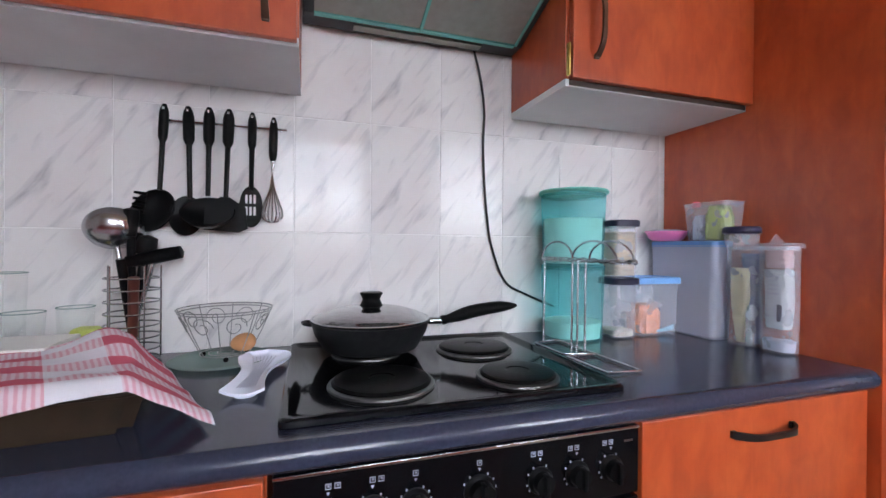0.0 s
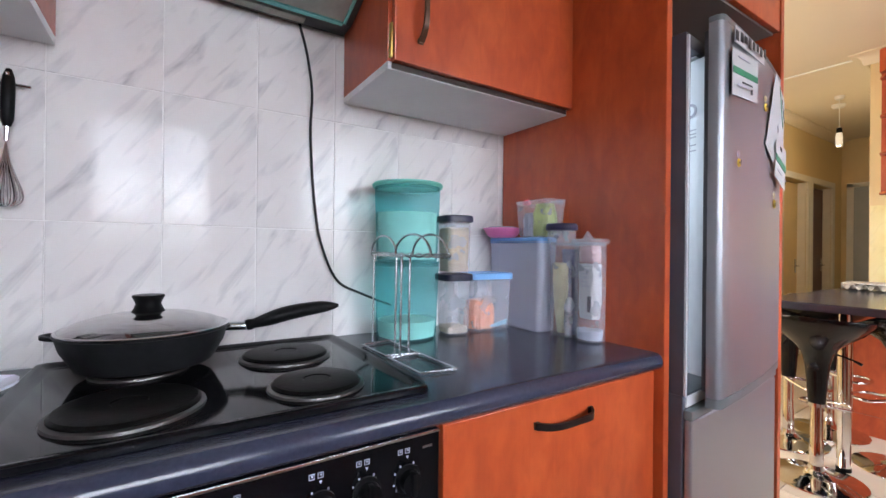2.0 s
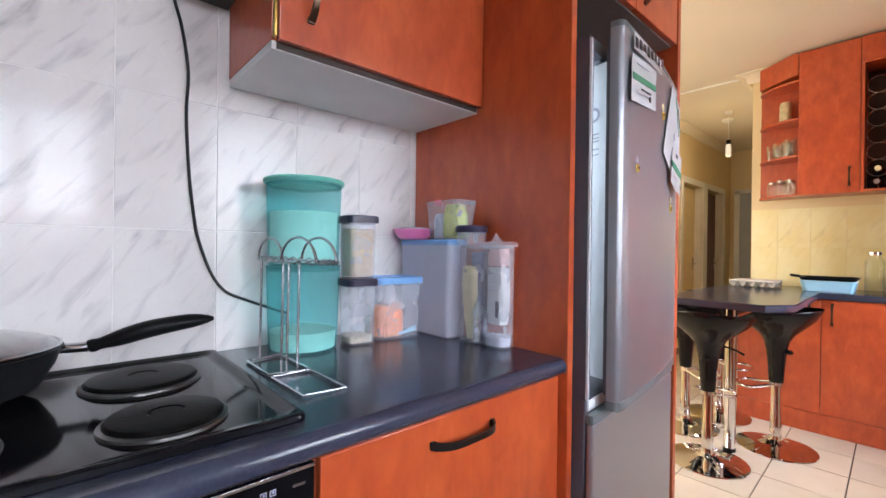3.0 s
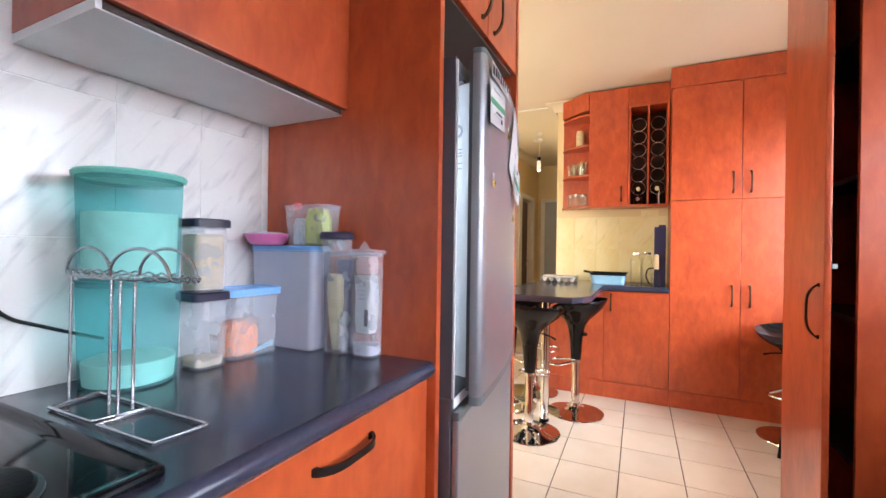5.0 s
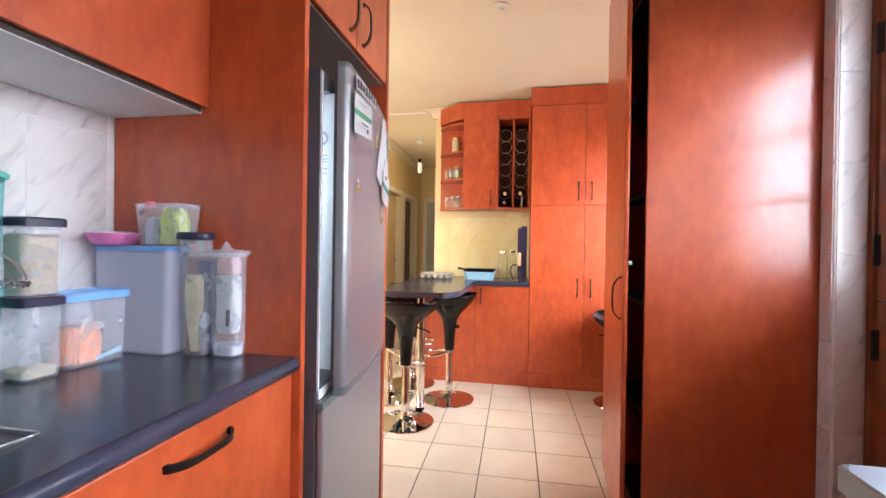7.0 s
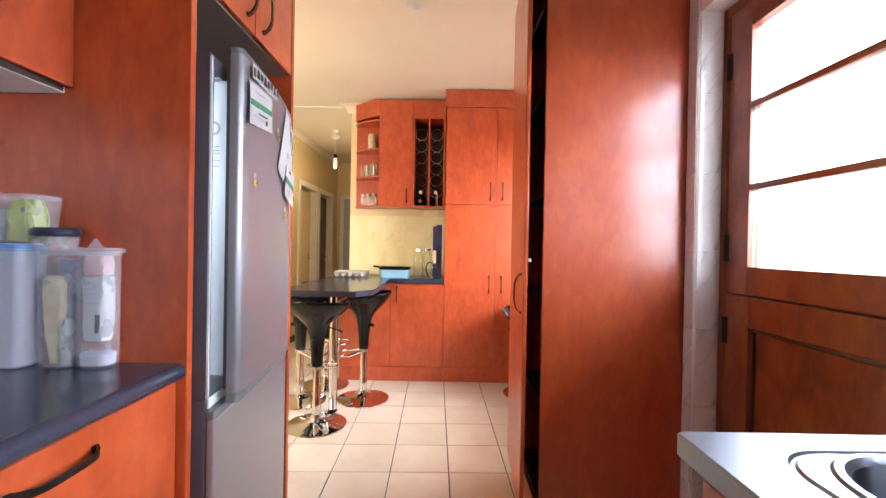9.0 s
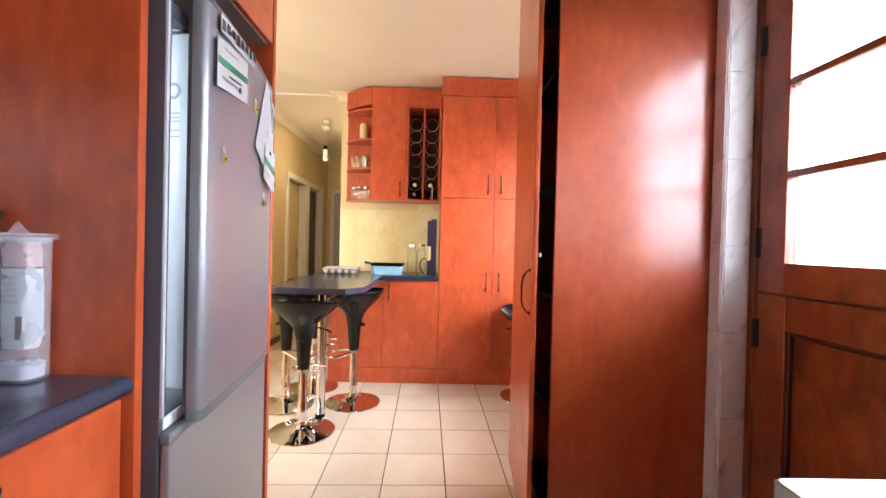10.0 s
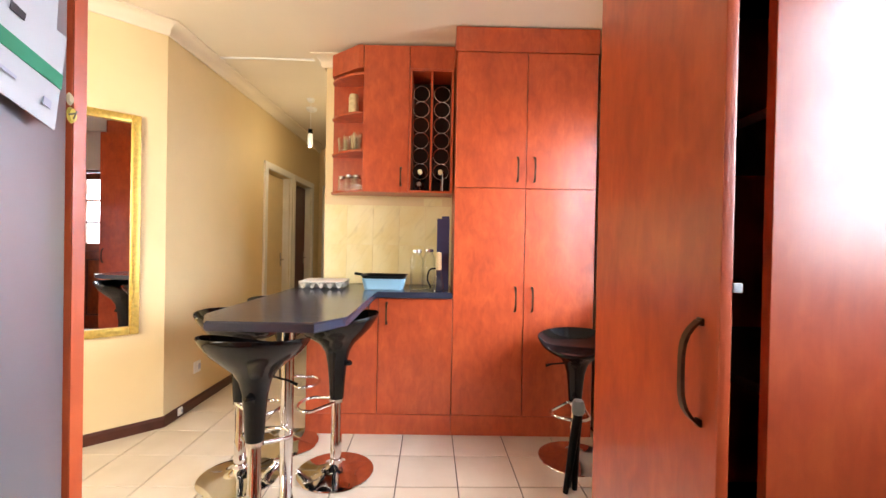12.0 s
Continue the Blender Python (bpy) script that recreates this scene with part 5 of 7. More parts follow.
t = tub_box("cereal_container", "tall clear container with a yellow packet inside", (1.142, 0.862, TOP), 0, 0.062, 0.088, 0.272, 0.026, CLEAR_PLASTIC, taper=0.93)


def crumpled(t, name, sections, mat, label, seed, dx=0.0, dy=0.0):
    """A soft packet standing upright: (width, depth, height) levels, creased."""
    rnd = random.Random(seed)
    rings = []
    for k in range(4 * (len(sections) - 1) + 1):
        i = min(k // 4, len(sections) - 2)
        f = k / 4 - i
        w, d, z = [p + (r - p) * f for p, r in zip(sections[i], sections[i + 1])]
        turn = rnd.uniform(-0.12, 0.12)
        pts = [(x * (1 + rnd.uniform(-0.09, 0.09)), y * (1 + rnd.uniform(-0.09, 0.09))) for x, y in squircle(w, d, min(w, d) * 0.3, 3)]
        rings.append(([(dx + x * math.cos(turn) - y * math.sin(turn), dy + x * math.sin(turn) + y * math.cos(turn)) for x, y in pts], z))
    return part(name, stack(rings), mat, t, label, angle=25)


crumpled(t, "packet", [(0.014, 0.020, 0.008), (0.026, 0.030, 0.06), (0.034, 0.044, 0.12), (0.036, 0.046, 0.205), (0.030, 0.044, 0.212)], PACKET, "creased cream paper packet", 5, -0.006, 0.006)
crumpled(t, "dark_packet", [(0.030, 0.030, 0.006), (0.034, 0.034, 0.08), (0.030, 0.030, 0.16), (0.034, 0.050, 0.23), (0.030, 0.050, 0.252)], NAVY, "dark blue packet", 9, 0.012, -0.014)
crumpled(t, "silver_packet", [(0.016, 0.016, 0.006), (0.018, 0.020, 0.07), (0.010, 0.014, 0.11)], STEEL, "crumpled silver wrapper", 14, -0.014, -0.026)
t = tub_box("cereal_container", "tall clear container with a printed white packet", (1.142, 0.772, TOP), 0, 0.064, 0.084, 0.272, 0.026, CLEAR_PLASTIC, taper=0.93, lid="clear plastic lid", lid_mat=CLEAR_PLASTIC, lid_h=0.008)
crumpled(t, "paper_packet", [(0.034, 0.050, 0.062), (0.040, 0.056, 0.10), (0.040, 0.058, 0.20), (0.036, 0.054, 0.212)], LABEL_PAPER, "white printed paper packet", 21)
crumpled(t, "pink_wrapper", [(0.034, 0.050, 0.216), (0.040, 0.056, 0.24), (0.030, 0.050, 0.262)], PINK_WRAP, "pale pink wrapper", 22)
for k in range(5):
    part("print_line", box(-0.0245, -0.0235, -0.016 + 0.005 * (k % 2), 0.012, 0.150 + 0.011 * k, 0.154 + 0.011 * k), GREYBLUE, t, smooth=False)
part("print_block", box(-0.0245, -0.0235, -0.022, -0.010, 0.082, 0.125), DARK_LID, t, "dark printed block", smooth=False)
filling(t, "seeds", 0.052, 0.070, 0.006, 0.030, 0.022, GREYBLUE, "grey seeds", seed=4)
t = thing("jar", "low clear jar with a black screw lid", "jar", (1.130, 0.864, TOP + 0.2725))
part("glass_body", lathe([(0, 0), (0.036, 0), (0.040, 0.004), (0.041, 0.030), (0.038, 0.034), (0, 0.034)], 32), CLEAR_PLASTIC, t)
part("lid", lathe([(0, 0.034), (0.044, 0.034), (0.046, 0.038), (0.045, 0.049), (0.041, 0.053), (0.035, 0.050), (0, 0.049)], 32), DARK_LID, t, "black ribbed lid")
b = bmesh.new()
rnd = random.Random(3)
vs = [b.verts.new((0.012 * math.cos(k * 1.05) + rnd.uniform(-0.006, 0.006), 0.02 * math.sin(k * 1.05), 0.0)) for k in range(6)]
tip = b.verts.new((0.0, 0.006, 0.024))
for k in range(6):
    b.faces.new((vs[k], vs[(k + 1) % 6], tip))
b.faces.new(list(reversed(vs)))
single("plastic_bag", b, CLEAR_PLASTIC, "crumpled clear bag tip on a container lid", "bag", at=(1.14, 0.775, TOP + 0.2805))
t = tub_box("lunch_box", "clear lunch box with green and red inside", (1.135, 0.955, TOP + 0.2885), 0, 0.082, 0.145, 0.112, 0.016, CLEAR_PLASTIC, taper=0.86)
contents(t, "green_pack", 0.05, 0.055, 0.005, 0.10, GREEN_FOOD, "lime green packet", dy=-0.02)
contents(t, "dark_pack", 0.045, 0.04, 0.005, 0.075, LILAC_PLASTIC, "lilac packet", dy=0.035, seed=7)
part("red_tip", lathe([(0, 0), (0.012, 0.002), (0.014, 0.010), (0.008, 0.018), (0, 0.019)], 16, (0.0, 0.058, 0.103)), RED, t, "red plastic tip")
t = thing("pink_bowl", "shallow pink plastic bowl on a bin lid", "bowl", (1.108, 1.100, TOP + 0.2885))
part("bowl", lathe([(0, 0), (0.040, 0), (0.052, 0.009), (0.062, 0.028), (0.0645, 0.029), (0.0645, 0.032), (0.060, 0.031), (0.050, 0.013), (0.038, 0.005), (0, 0.004)], 40), PINK, t)
part("pink_lid", lathe([(0, 0.038), (0.04, 0.037), (0.057, 0.032), (0.057, 0.0315), (0, 0.031)], 32), CERAMIC, t, "pale translucent cover")

# egg basket on a glass plate
single("glass_plate", lathe([(0, 0), (0.07, 0), (0.104, 0.006), (0.106, 0.008), (0.104, 0.009), (0.07, 0.004), (0, 0.003)], 48), PLATE_GLASS, "round greenish glass plate under a basket", "plate", at=(-0.195, 1.068, TOP))
bk = thing("wire_basket", "round wire basket with scrolled sides", "basket", (-0.187, 1.068, TOP + 0.008))
zb, zt, rb, rt = 0.012, 0.112, 0.052, 0.098
for r, z in ((rt, zt), (rt - 0.003, zt - 0.006), (rb, zb), (rb * 0.66, zb), (rb * 0.33, zb)):
    part("ring", tube(circle(0, 0, z, r, 40), 0.0013, 6, closed=True), WIRE, bk)
for k in range(8):
    a = 2 * math.pi * k / 8
    part("stay", tube([(rb * math.cos(a), rb * math.sin(a), zb), ((rb + rt) / 2 * math.cos(a), (rb + rt) / 2 * math.sin(a), (zb + zt) / 2 - 0.004), (rt * math.cos(a), rt * math.sin(a), zt)], 0.0011, 6), WIRE, bk)
    pts = []
    for i in range(22):
        s = i / 21
        th = s * 2.6 * math.pi
        rr = 0.024 * (1 - 0.72 * s)
        aa = a + 0.39 + rr * math.cos(th) / 0.085
        z = zt - 0.032 + rr * math.sin(th)
        R = rb + (rt - rb) * (z - zb) / (zt - zb)
        pts.append((R * math.cos(aa), R * math.sin(aa), z))
    part("scroll", tube(pts, 0.0011, 6), WIRE, bk)
for k in range(3):
    a = 2 * math.pi * k / 3 - 1.4
    part("ball_foot", lathe([(0, 0), (0.004, 0.002), (0.006, 0.006), (0.004, 0.010), (0, 0.012)], 12, (rb * math.cos(a), rb * math.sin(a), 0.0)), CAST_IRON, bk)
egg = [(0.0205 * math.sin(math.pi * k / 12) * (1 - 0.12 * math.cos(math.pi * k / 12)), 0.027 - 0.027 * math.cos(math.pi * k / 12)) for k in range(13)]
egg[0], egg[-1] = (0, 0), (0, 0.054)
b = lathe(egg, 24)
bmesh.ops.rotate(b, verts=b.verts, cent=(0, 0, 0.027), matrix=Matrix.Rotation(radians(80), 3, "Y"))
single("egg", b, EGG, "single brown egg lying in the wire basket", "egg", at=(-0.148, 1.05, TOP + 0.0165))

# spoon rest
sr = thing("spoon_rest", "white ceramic spoon rest with lilac pattern", "spoon rest", (-0.106, 0.915, TOP), rz=-4)
b = bmesh.new()
n, m = 22, 10
grid = []
for i in range(n + 1):
    s = i / n
    half = 0.036 - 0.010 * math.sin(math.pi * min(1, s * 1.5)) + 0.030 * max(0, (s - 0.5) / 0.5) ** 1.2
    half *= math.sqrt(max(0.0, 1 - max(0, (s - 0.82) / 0.18) ** 2)) * 0.999 + 0.001
    row = []
    for j in range(m + 1):
        w = j / m * 2 - 1
        row.append(b.verts.new((half * w, -0.13 + 0.27 * s, 0.006 + 0.010 * w * w + 0.012 * max(0, s - 0.8) * 5 * 0.6 + 0.004 * (1 - s))))
    grid.append(row)
for i in range(n):
    for j in range(m):
        b.faces.new((grid[i][j], grid[i][j + 1], grid[i + 1][j + 1], grid[i + 1][j]))
ex = bmesh.ops.extrude_face_region(b, geom=b.faces[:])
bmesh.ops.translate(b, verts=[v for v in ex["geom"] if isinstance(v, bmesh.types.BMVert)], vec=(0, 0, -0.005))
part("dish", b, CERAMIC, sr)
b = bmesh.new()
for k in range(7):
    x = -0.018 + 0.006 * k
    tube([(x * 0.8, -0.10, 0.013), (x * 0.55, -0.02, 0.0105), (x * 0.8, 0.05, 0.0115), (x * 1.3, 0.09, 0.019)], 0.0010, 5, b)
part("pattern", b, GREYBLUE, sr, "lilac painted lines")
part("foot", lathe([(0, 0), (0.018, 0), (0.02, 0.006), (0, 0.006)], 20, (0, -0.105, 0)), CERAMIC, sr)
part("foot", lathe([(0, 0), (0.018, 0), (0.02, 0.008), (0, 0.008)], 20, (0, 0.06, 0)), CERAMIC, sr)

# baking tin under a checked towel
C = [Vector((-0.80, 0.640, 0)), Vector((-0.225, 0.690, 0)), Vector((-0.335, 0.995, 0)), Vector((-0.90, 0.965, 0))]
cc = sum(C, Vector()) / 4
tin = thing("baking_tin", "scorched brown baking tin under a tea towel", "baking tin", (cc.x, cc.y, TOP))


def tin_ring(f):
    return [((p - cc) * f + cc)[:2] for p in C]


b = stack([(tin_ring(0.95), TOP), (tin_ring(1.0), TOP + 0.052), (tin_ring(0.99), TOP + 0.052), (tin_ring(0.93), TOP + 0.006)])
bmesh.ops.bevel(b, geom=[e for e in b.edges if abs(e.verts[0].co.z - e.verts[1].co.z) > 0.02], offset=0.02, segments=4, affect="EDGES")
part("pan", b, TRAY_METAL, tin, world=True)
rim = []
for p, nx in zip(C, C[1:] + C[:1]):
    rim += [p.lerp(nx, f) for f in (0.04, 0.35, 0.65, 0.96)]
part("rolled_rim", tube([(p.x, p.y, TOP + 0.0545) for p in rim], 0.0035, 8, closed=True), TRAY_METAL, tin, "rolled rim", world=True)
b = prism([(-0.92, 0.872), (-0.44, 0.900), (-0.445, 1.037), (-0.92, 1.030)], TOP + 0.0595, TOP + 0.082)
bmesh.ops.bevel(b, geom=b.edges[:], offset=0.002, segments=2, affect="EDGES")
single("box_lid", b, TRIM_WHITE, "plain white box lid lying on the baking tin", "lid")
b = bmesh.new()
uvl = b.loops.layers.uv.new("UVMap")
T = [Vector((-0.86, 0.612, 0)), Vector((-0.135, 0.672, 0)), Vector((-0.275, 0.945, 0)), Vector((-0.97, 0.860, 0))]
n, m = 70, 46
grid, where = [], {}
for i in range(n + 1):
    row = []
    for j in range(m + 1):
        u, v = i / n, j / m
        p = T[0].lerp(T[1], u).lerp(T[3].lerp(T[2], u), v)
        # inside the tin's rim the towel lies level; outside it falls away
        edge = 0.86 + 0.07 * v
        over = max(0.0, u - edge) / (1 - edge)
        fall_r = 0.060 * over ** 0.9 * (1 - 0.15 * v)
        fall_f = 0.026 * max(0.0, 1 - v / 0.06) ** 1.2 * (0.65 + 0.35 * math.sin(11 * u + 1))
        wob = 0.006 * noise.noise(Vector((u * 7, v * 5, 0.3))) + 0.0035 * math.sin(9 * u + 5 * v) * (0.3 + over) + 0.003 * noise.noise(Vector((u * 22, v * 9, 1.3)))
        hump = 0.034 * math.exp(-((u - 0.88) / 0.09) ** 2 - ((v - 0.90) / 0.35) ** 2) * min(1.0, (1 - u) / 0.12)
        z = TOP + 0.076 + wob + hump - fall_r - fall_f
        vtx = b.verts.new((p.x, p.y, max(z, TOP + 0.006)))
        where[vtx] = (u, v)
        row.append(vtx)
    grid.append(row)
for i in range(n):
    for j in range(m):
        f = b.faces.new((grid[i][j], grid[i + 1][j], grid[i + 1][j + 1], grid[i][j + 1]))
        for lp in f.loops:
            lp[uvl].uv = where[lp.vert]
ex = bmesh.ops.extrude_face_region(b, geom=b.faces[:])
bmesh.ops.translate(b, verts=[v for v in ex["geom"] if isinstance(v, bmesh.types.BMVert)], vec=(0, 0, 0.0015))
single("tea_towel", b, CLOTH, "red and white checked tea towel over a tin", "towel", angle=80)

# utensil holder with utensils
uh = thing("utensil_holder", "round wire utensil holder against the wall", "utensil holder", (-0.383, 1.115, TOP))
for k in range(8):
    part("ring", tube(circle(0, 0, 0.006 + 0.026 * k, 0.053, 32), 0.0019, 6, closed=True), STAND_STEEL, uh)
for k in range(5):
    a = 2 * math.pi * k / 5 + 0.4
    part("stay", tube([(0.053 * math.cos(a), 0.053 * math.sin(a), 0.004), (0.053 * math.cos(a), 0.053 * math.sin(a), 0.215)], 0.0019, 6), STAND_STEEL, uh)
part("base_grid", tube([(-0.05, 0, 0.005), (0.05, 0, 0.005)], 0.0019, 6, tube([(0, -0.05, 0.005), (0, 0.05, 0.005)], 0.0019, 6)), STAND_STEEL, uh)
UB = Vector((-0.383, 1.115, TOP + 0.010))


def stick(name, label, lean, length, r0, r1, mat, head=None, head_mat=None, head_label=""):
    """A utensil that stands in the holder and leans by (x, y)."""
    t = thing(name, label, "utensil", UB + Vector((-lean[0] * 0.25, -lean[1] * 0.25, 0)))
    top = Vector((lean[0], lean[1], length))
    part("shaft", tube([(0, 0, 0), top * 0.5, top], [r0, (r0 + r1) / 2, r1], 10), mat, t)
    if head:
        hbm = head()
        bmesh.ops.translate(hbm, verts=hbm.verts, vec=top)
        part("head", hbm, head_mat, t, head_label)
    return t


def ladle_head():
    b = lathe([(0, -0.024), (0.02, -0.021), (0.034, -0.010), (0.040, 0.004), (0.038, 0.004), (0.032, -0.008), (0.018, -0.018), (0, -0.021)], 28)
    bmesh.ops.rotate(b, verts=b.verts, cent=(0, 0, 0), matrix=Matrix.Rotation(radians(-28), 3, "Y") @ Matrix.Rotation(radians(-62), 3, "X"))
    bmesh.ops.scale(b, vec=(1.4, 1.4, 1.25), verts=b.verts)
    return b


def knob_head(r, ln, tilt):
    def make():
        b = lathe([(0, -ln / 2), (r * 0.8, -ln / 2 + 0.006), (r, 0), (r * 0.9, ln / 2 - 0.006), (0, ln / 2)], 16)
        bmesh.ops.rotate(b, verts=b.verts, cent=(0, 0, 0), matrix=Matrix.Rotation(radians(tilt), 3, "Y"))
        return b
    return make


stick("ladle", "stainless steel ladle standing in the holder", (-0.045, -0.01, 0.0), 0.285, 0.006, 0.005, STEEL, ladle_head, STEEL)
stick("spatula", "black plastic utensil standing in the holder", (0.0, -0.02), 0.30, 0.007, 0.009, BAKELITE, knob_head(0.016, 0.07, 4), BAKELITE)
stick("carving_fork", "dark handled utensil leaning out of the holder", (0.06, -0.015), 0.225, 0.005, 0.006, STEEL, knob_head(0.016, 0.12, 78), BAKELITE)
stick("serving_spoon", "black serving utensil standing in the holder", (0.03, 0.012), 0.25, 0.007, 0.010, BAKELITE, knob_head(0.022, 0.05, 10), BAKELITE)
stick("knife_sharpener", "dark wooden handled tool in the holder", (0.012, -0.03), 0.18, 0.010, 0.011, DOOR_DARK)
stick("tongs", "black handled tongs standing in the holder", (-0.02, -0.03), 0.22, 0.009, 0.010, BAKELITE)

# glasses at the back
def tumbler(name, label, category, at, r, h):
    """A thin glass with a thick foot and a rounded lip."""
    t = thing(name, label, category, at, group="glasses by the wall")
    part("glass_wall", lathe([(0, 0.006), (r * 0.80, 0.006), (r * 0.86, 0.009), (r, h - 0.001)], 32), JAR_GLASS, t)
    part("foot", lathe([(0, 0), (r * 0.80, 0), (r * 0.84, 0.003), (r * 0.80, 0.0055), (0, 0.0055)], 32), PLATE_GLASS, t, "thick glass foot")
    part("lip", tube(circle(0, 0, h, r, 32), 0.0012, 6, closed=True), PLATE_GLASS, t, "rounded glass lip")
    return t


for x, y, r, h in ((-0.492, 1.125, 0.033, 0.125), (-0.560, 1.080, 0.034, 0.122), (-0.690, 1.075, 0.036, 0.122)):
    tumbler("drinking_glass", "clear drinking glass behind the baking tin", "glass", (x, y, TOP), r, h)
tumbler("glass_jug", "tall clear glass jug behind the tumblers", "jug", (-0.622, 1.130, TOP), 0.040, 0.20)
single("green_cloth", box(-0.485, -0.435, 1.07, 1.12, TOP, TOP + 0.085, 0.012, seg=4), GREEN_FOOD, "bright green sponge beside the glasses", "sponge")
# ---- utensils hung on the tiled wall ----
single("utensil_rail", tube([(-0.345, 1.172, 1.492), (-0.065, 1.172, 1.492)], 0.003, 8, tube([(-0.33, 1.183, 1.492), (-0.33, 1.172, 1.492)], 0.004, 8, tube([(-0.08, 1.183, 1.492), (-0.08, 1.172, 1.492)], 0.004, 8))), STEEL, "thin steel rail fixed on the tiled wall", "rail")


def flat_outline(pts, thick, yc, bm=None):
    """A plate in the plane of the wall from (x, z) corners."""
    b = bmesh.new()
    f = [b.verts.new((x, yc - thick / 2, z)) for x, z in pts]
    g = [b.verts.new((x, yc + thick / 2, z)) for x, z in pts]
    b.faces.new(f)
    b.faces.new(list(reversed(g)))
    k = len(pts)
    for i in range(k):
        b.faces.new((f[i], g[i], g[(i + 1) % k], f[(i + 1) % k]))
    return join(bm, b)


def hung(name, label, x, ztop, lean, handle_len, shaft_end, kind, yy=1.163):
    t = thing(name, label, "utensil", (x, yy, shaft_end), group="utensils on the rail")
    zt = ztop
    hw = 0.0115 if kind not in ("slotted", "whisk", "pasta") else 0.0095
    n = 8
    pts = []
    for k in range(n + 1):
        s = k / n
        pts.append((x + lean * s * handle_len + 0, zt - handle_len * s))
    part("handle", tube([(px, yy, pz) for px, pz in pts], [hw * (0.45 if k == 0 else 0.9 if k == 1 else 1.0 + 0.12 * math.sin(math.pi * k / n) if k < n else 0.62) for k in range(n + 1)], 12), BAKELITE, t, "black moulded handle", world=True)
    part("hanging_hole", lathe([(0, -0.003), (0.003, -0.003), (0.003, 0.003), (0, 0.003)], 10, (x + lean * 0.01, yy - hw * 0.9, zt - 0.012)), STEEL, t, "bright hanging loop", world=True)
    x1, z1 = pts[-1]
    x2 = x1 + lean * (z1 - shaft_end)
    sm = STEEL if kind == "whisk" else BAKELITE
    part("shaft", tube([(x1, yy, z1), (x2, yy, shaft_end)], [0.0062, 0.0055] if kind != "whisk" else [0.005, 0.0035], 8), sm, t, world=True)
    if kind == "slotted":
        b = bmesh.new()
        outline = [(x2 + 0.027 * math.sin(a) * (1.05 if math.cos(a) < 0 else 1), shaft_end - 0.040 + 0.052 * math.cos(a)) for a in [2 * math.pi * k / 24 for k in range(24)]]
        part("blade", flat_outline(outline, 0.004, yy, b), BAKELITE, t, world=True)
        sb = bmesh.new()
        for r0 in (0, 1):
            for k in range(3):
                box(x2 - 0.013 + 0.0095 * k, x2 - 0.0075 + 0.0095 * k, yy - 0.0032, yy - 0.0022, shaft_end - 0.062 + r0 * 0.030, shaft_end - 0.040 + r0 * 0.030, 0, sb)
        part("slot", sb, TILE_GROUT, t, "pale slots showing the tiles", world=True, smooth=False)
    elif kind == "whisk":
        for k in range(8):
            a = math.pi * k / 8
            loop = []
            for i in range(25):
                s = i / 24 * 2 - 1
                zz = shaft_end - 0.128 * (1 - s * s) ** 0.62
                rr = 0.032 * math.sin(math.pi * s) * (0.55 + 0.45 * abs(s) ** 0.3) * (1 - 0.25 * abs(s))
                loop.append((x2 + rr * math.cos(a), yy + 0.5 * rr * math.sin(a), zz))
            part("wire", tube(loop, 0.0011, 5), CHROME, t, world=True)
    elif kind == "pasta":
        b = lathe([(0, -0.03), (0.025, -0.026), (0.037, -0.012), (0.042, 0.0), (0.040, 0.001), (0.03, -0.012), (0, -0.022)], 24, (0, 0, 0), sy=1.35)
        bmesh.ops.rotate(b, verts=b.verts, cent=(0, 0, 0), matrix=Matrix.Rotation(radians(72), 3, "X"))
        bmesh.ops.rotate(b, verts=b.verts, cent=(0, 0, 0), matrix=Matrix.Rotation(radians(24), 3, "Y"))
        bmesh.ops.translate(b, verts=b.verts, vec=(x2 - 0.012, yy - 0.006, shaft_end - 0.048))
        hd2 = part("head", b, BAKELITE, t, world=True)
        tb = bmesh.new()
        for k in range(4):
            tube([(x2 - 0.022, yy - 0.012 - 0.006 * k, shaft_end - 0.012 - 0.014 * k), (x2 - 0.046, yy - 0.018 - 0.006 * k, shaft_end - 0.008 - 0.014 * k)], [0.005, 0.003], 7, tb)
        part("teeth", tb, BAKELITE, hd2, world=True)
    elif kind == "ladle":
        b = lathe([(0, -0.034), (0.02, -0.031), (0.038, -0.018), (0.048, 0.0), (0.046, 0.001), (0.036, -0.016), (0, -0.030)], 28, sx=1.25)
        bmesh.ops.rotate(b, verts=b.verts, cent=(0, 0, 0), matrix=Matrix.Rotation(radians(52), 3, "X"))
        bmesh.ops.translate(b, verts=b.verts, vec=(x2 + 0.004, yy - 0.022, shaft_end - 0.040))
        part("bowl", b, BAKELITE, t, world=True)
    elif kind == "turner":
        pts = [(x2 - 0.010, shaft_end + 0.004), (x2 + 0.010, shaft_end + 0.004), (x2 + 0.046, shaft_end - 0.022), (x2 + 0.050, shaft_end - 0.072), (x2 + 0.03, shaft_end - 0.082), (x2 - 0.046, shaft_end - 0.076), (x2 - 0.044, shaft_end - 0.02)]
        part("blade", flat_outline(pts, 0.004, yy - 0.006), BAKELITE, t, world=True)
    elif kind == "spoon":
        b = lathe([(0, -0.012), (0.02, -0.010), (0.034, -0.003), (0.038, 0.002), (0.034, 0.001), (0.018, -0.006), (0, -0.008)], 24, sy=1.3)
        bmesh.ops.rotate(b, verts=b.verts, cent=(0, 0, 0), matrix=Matrix.Rotation(radians(80), 3, "X"))
        bmesh.ops.translate(b, verts=b.verts, vec=(x2 - 0.006, yy - 0.004, shaft_end - 0.042))
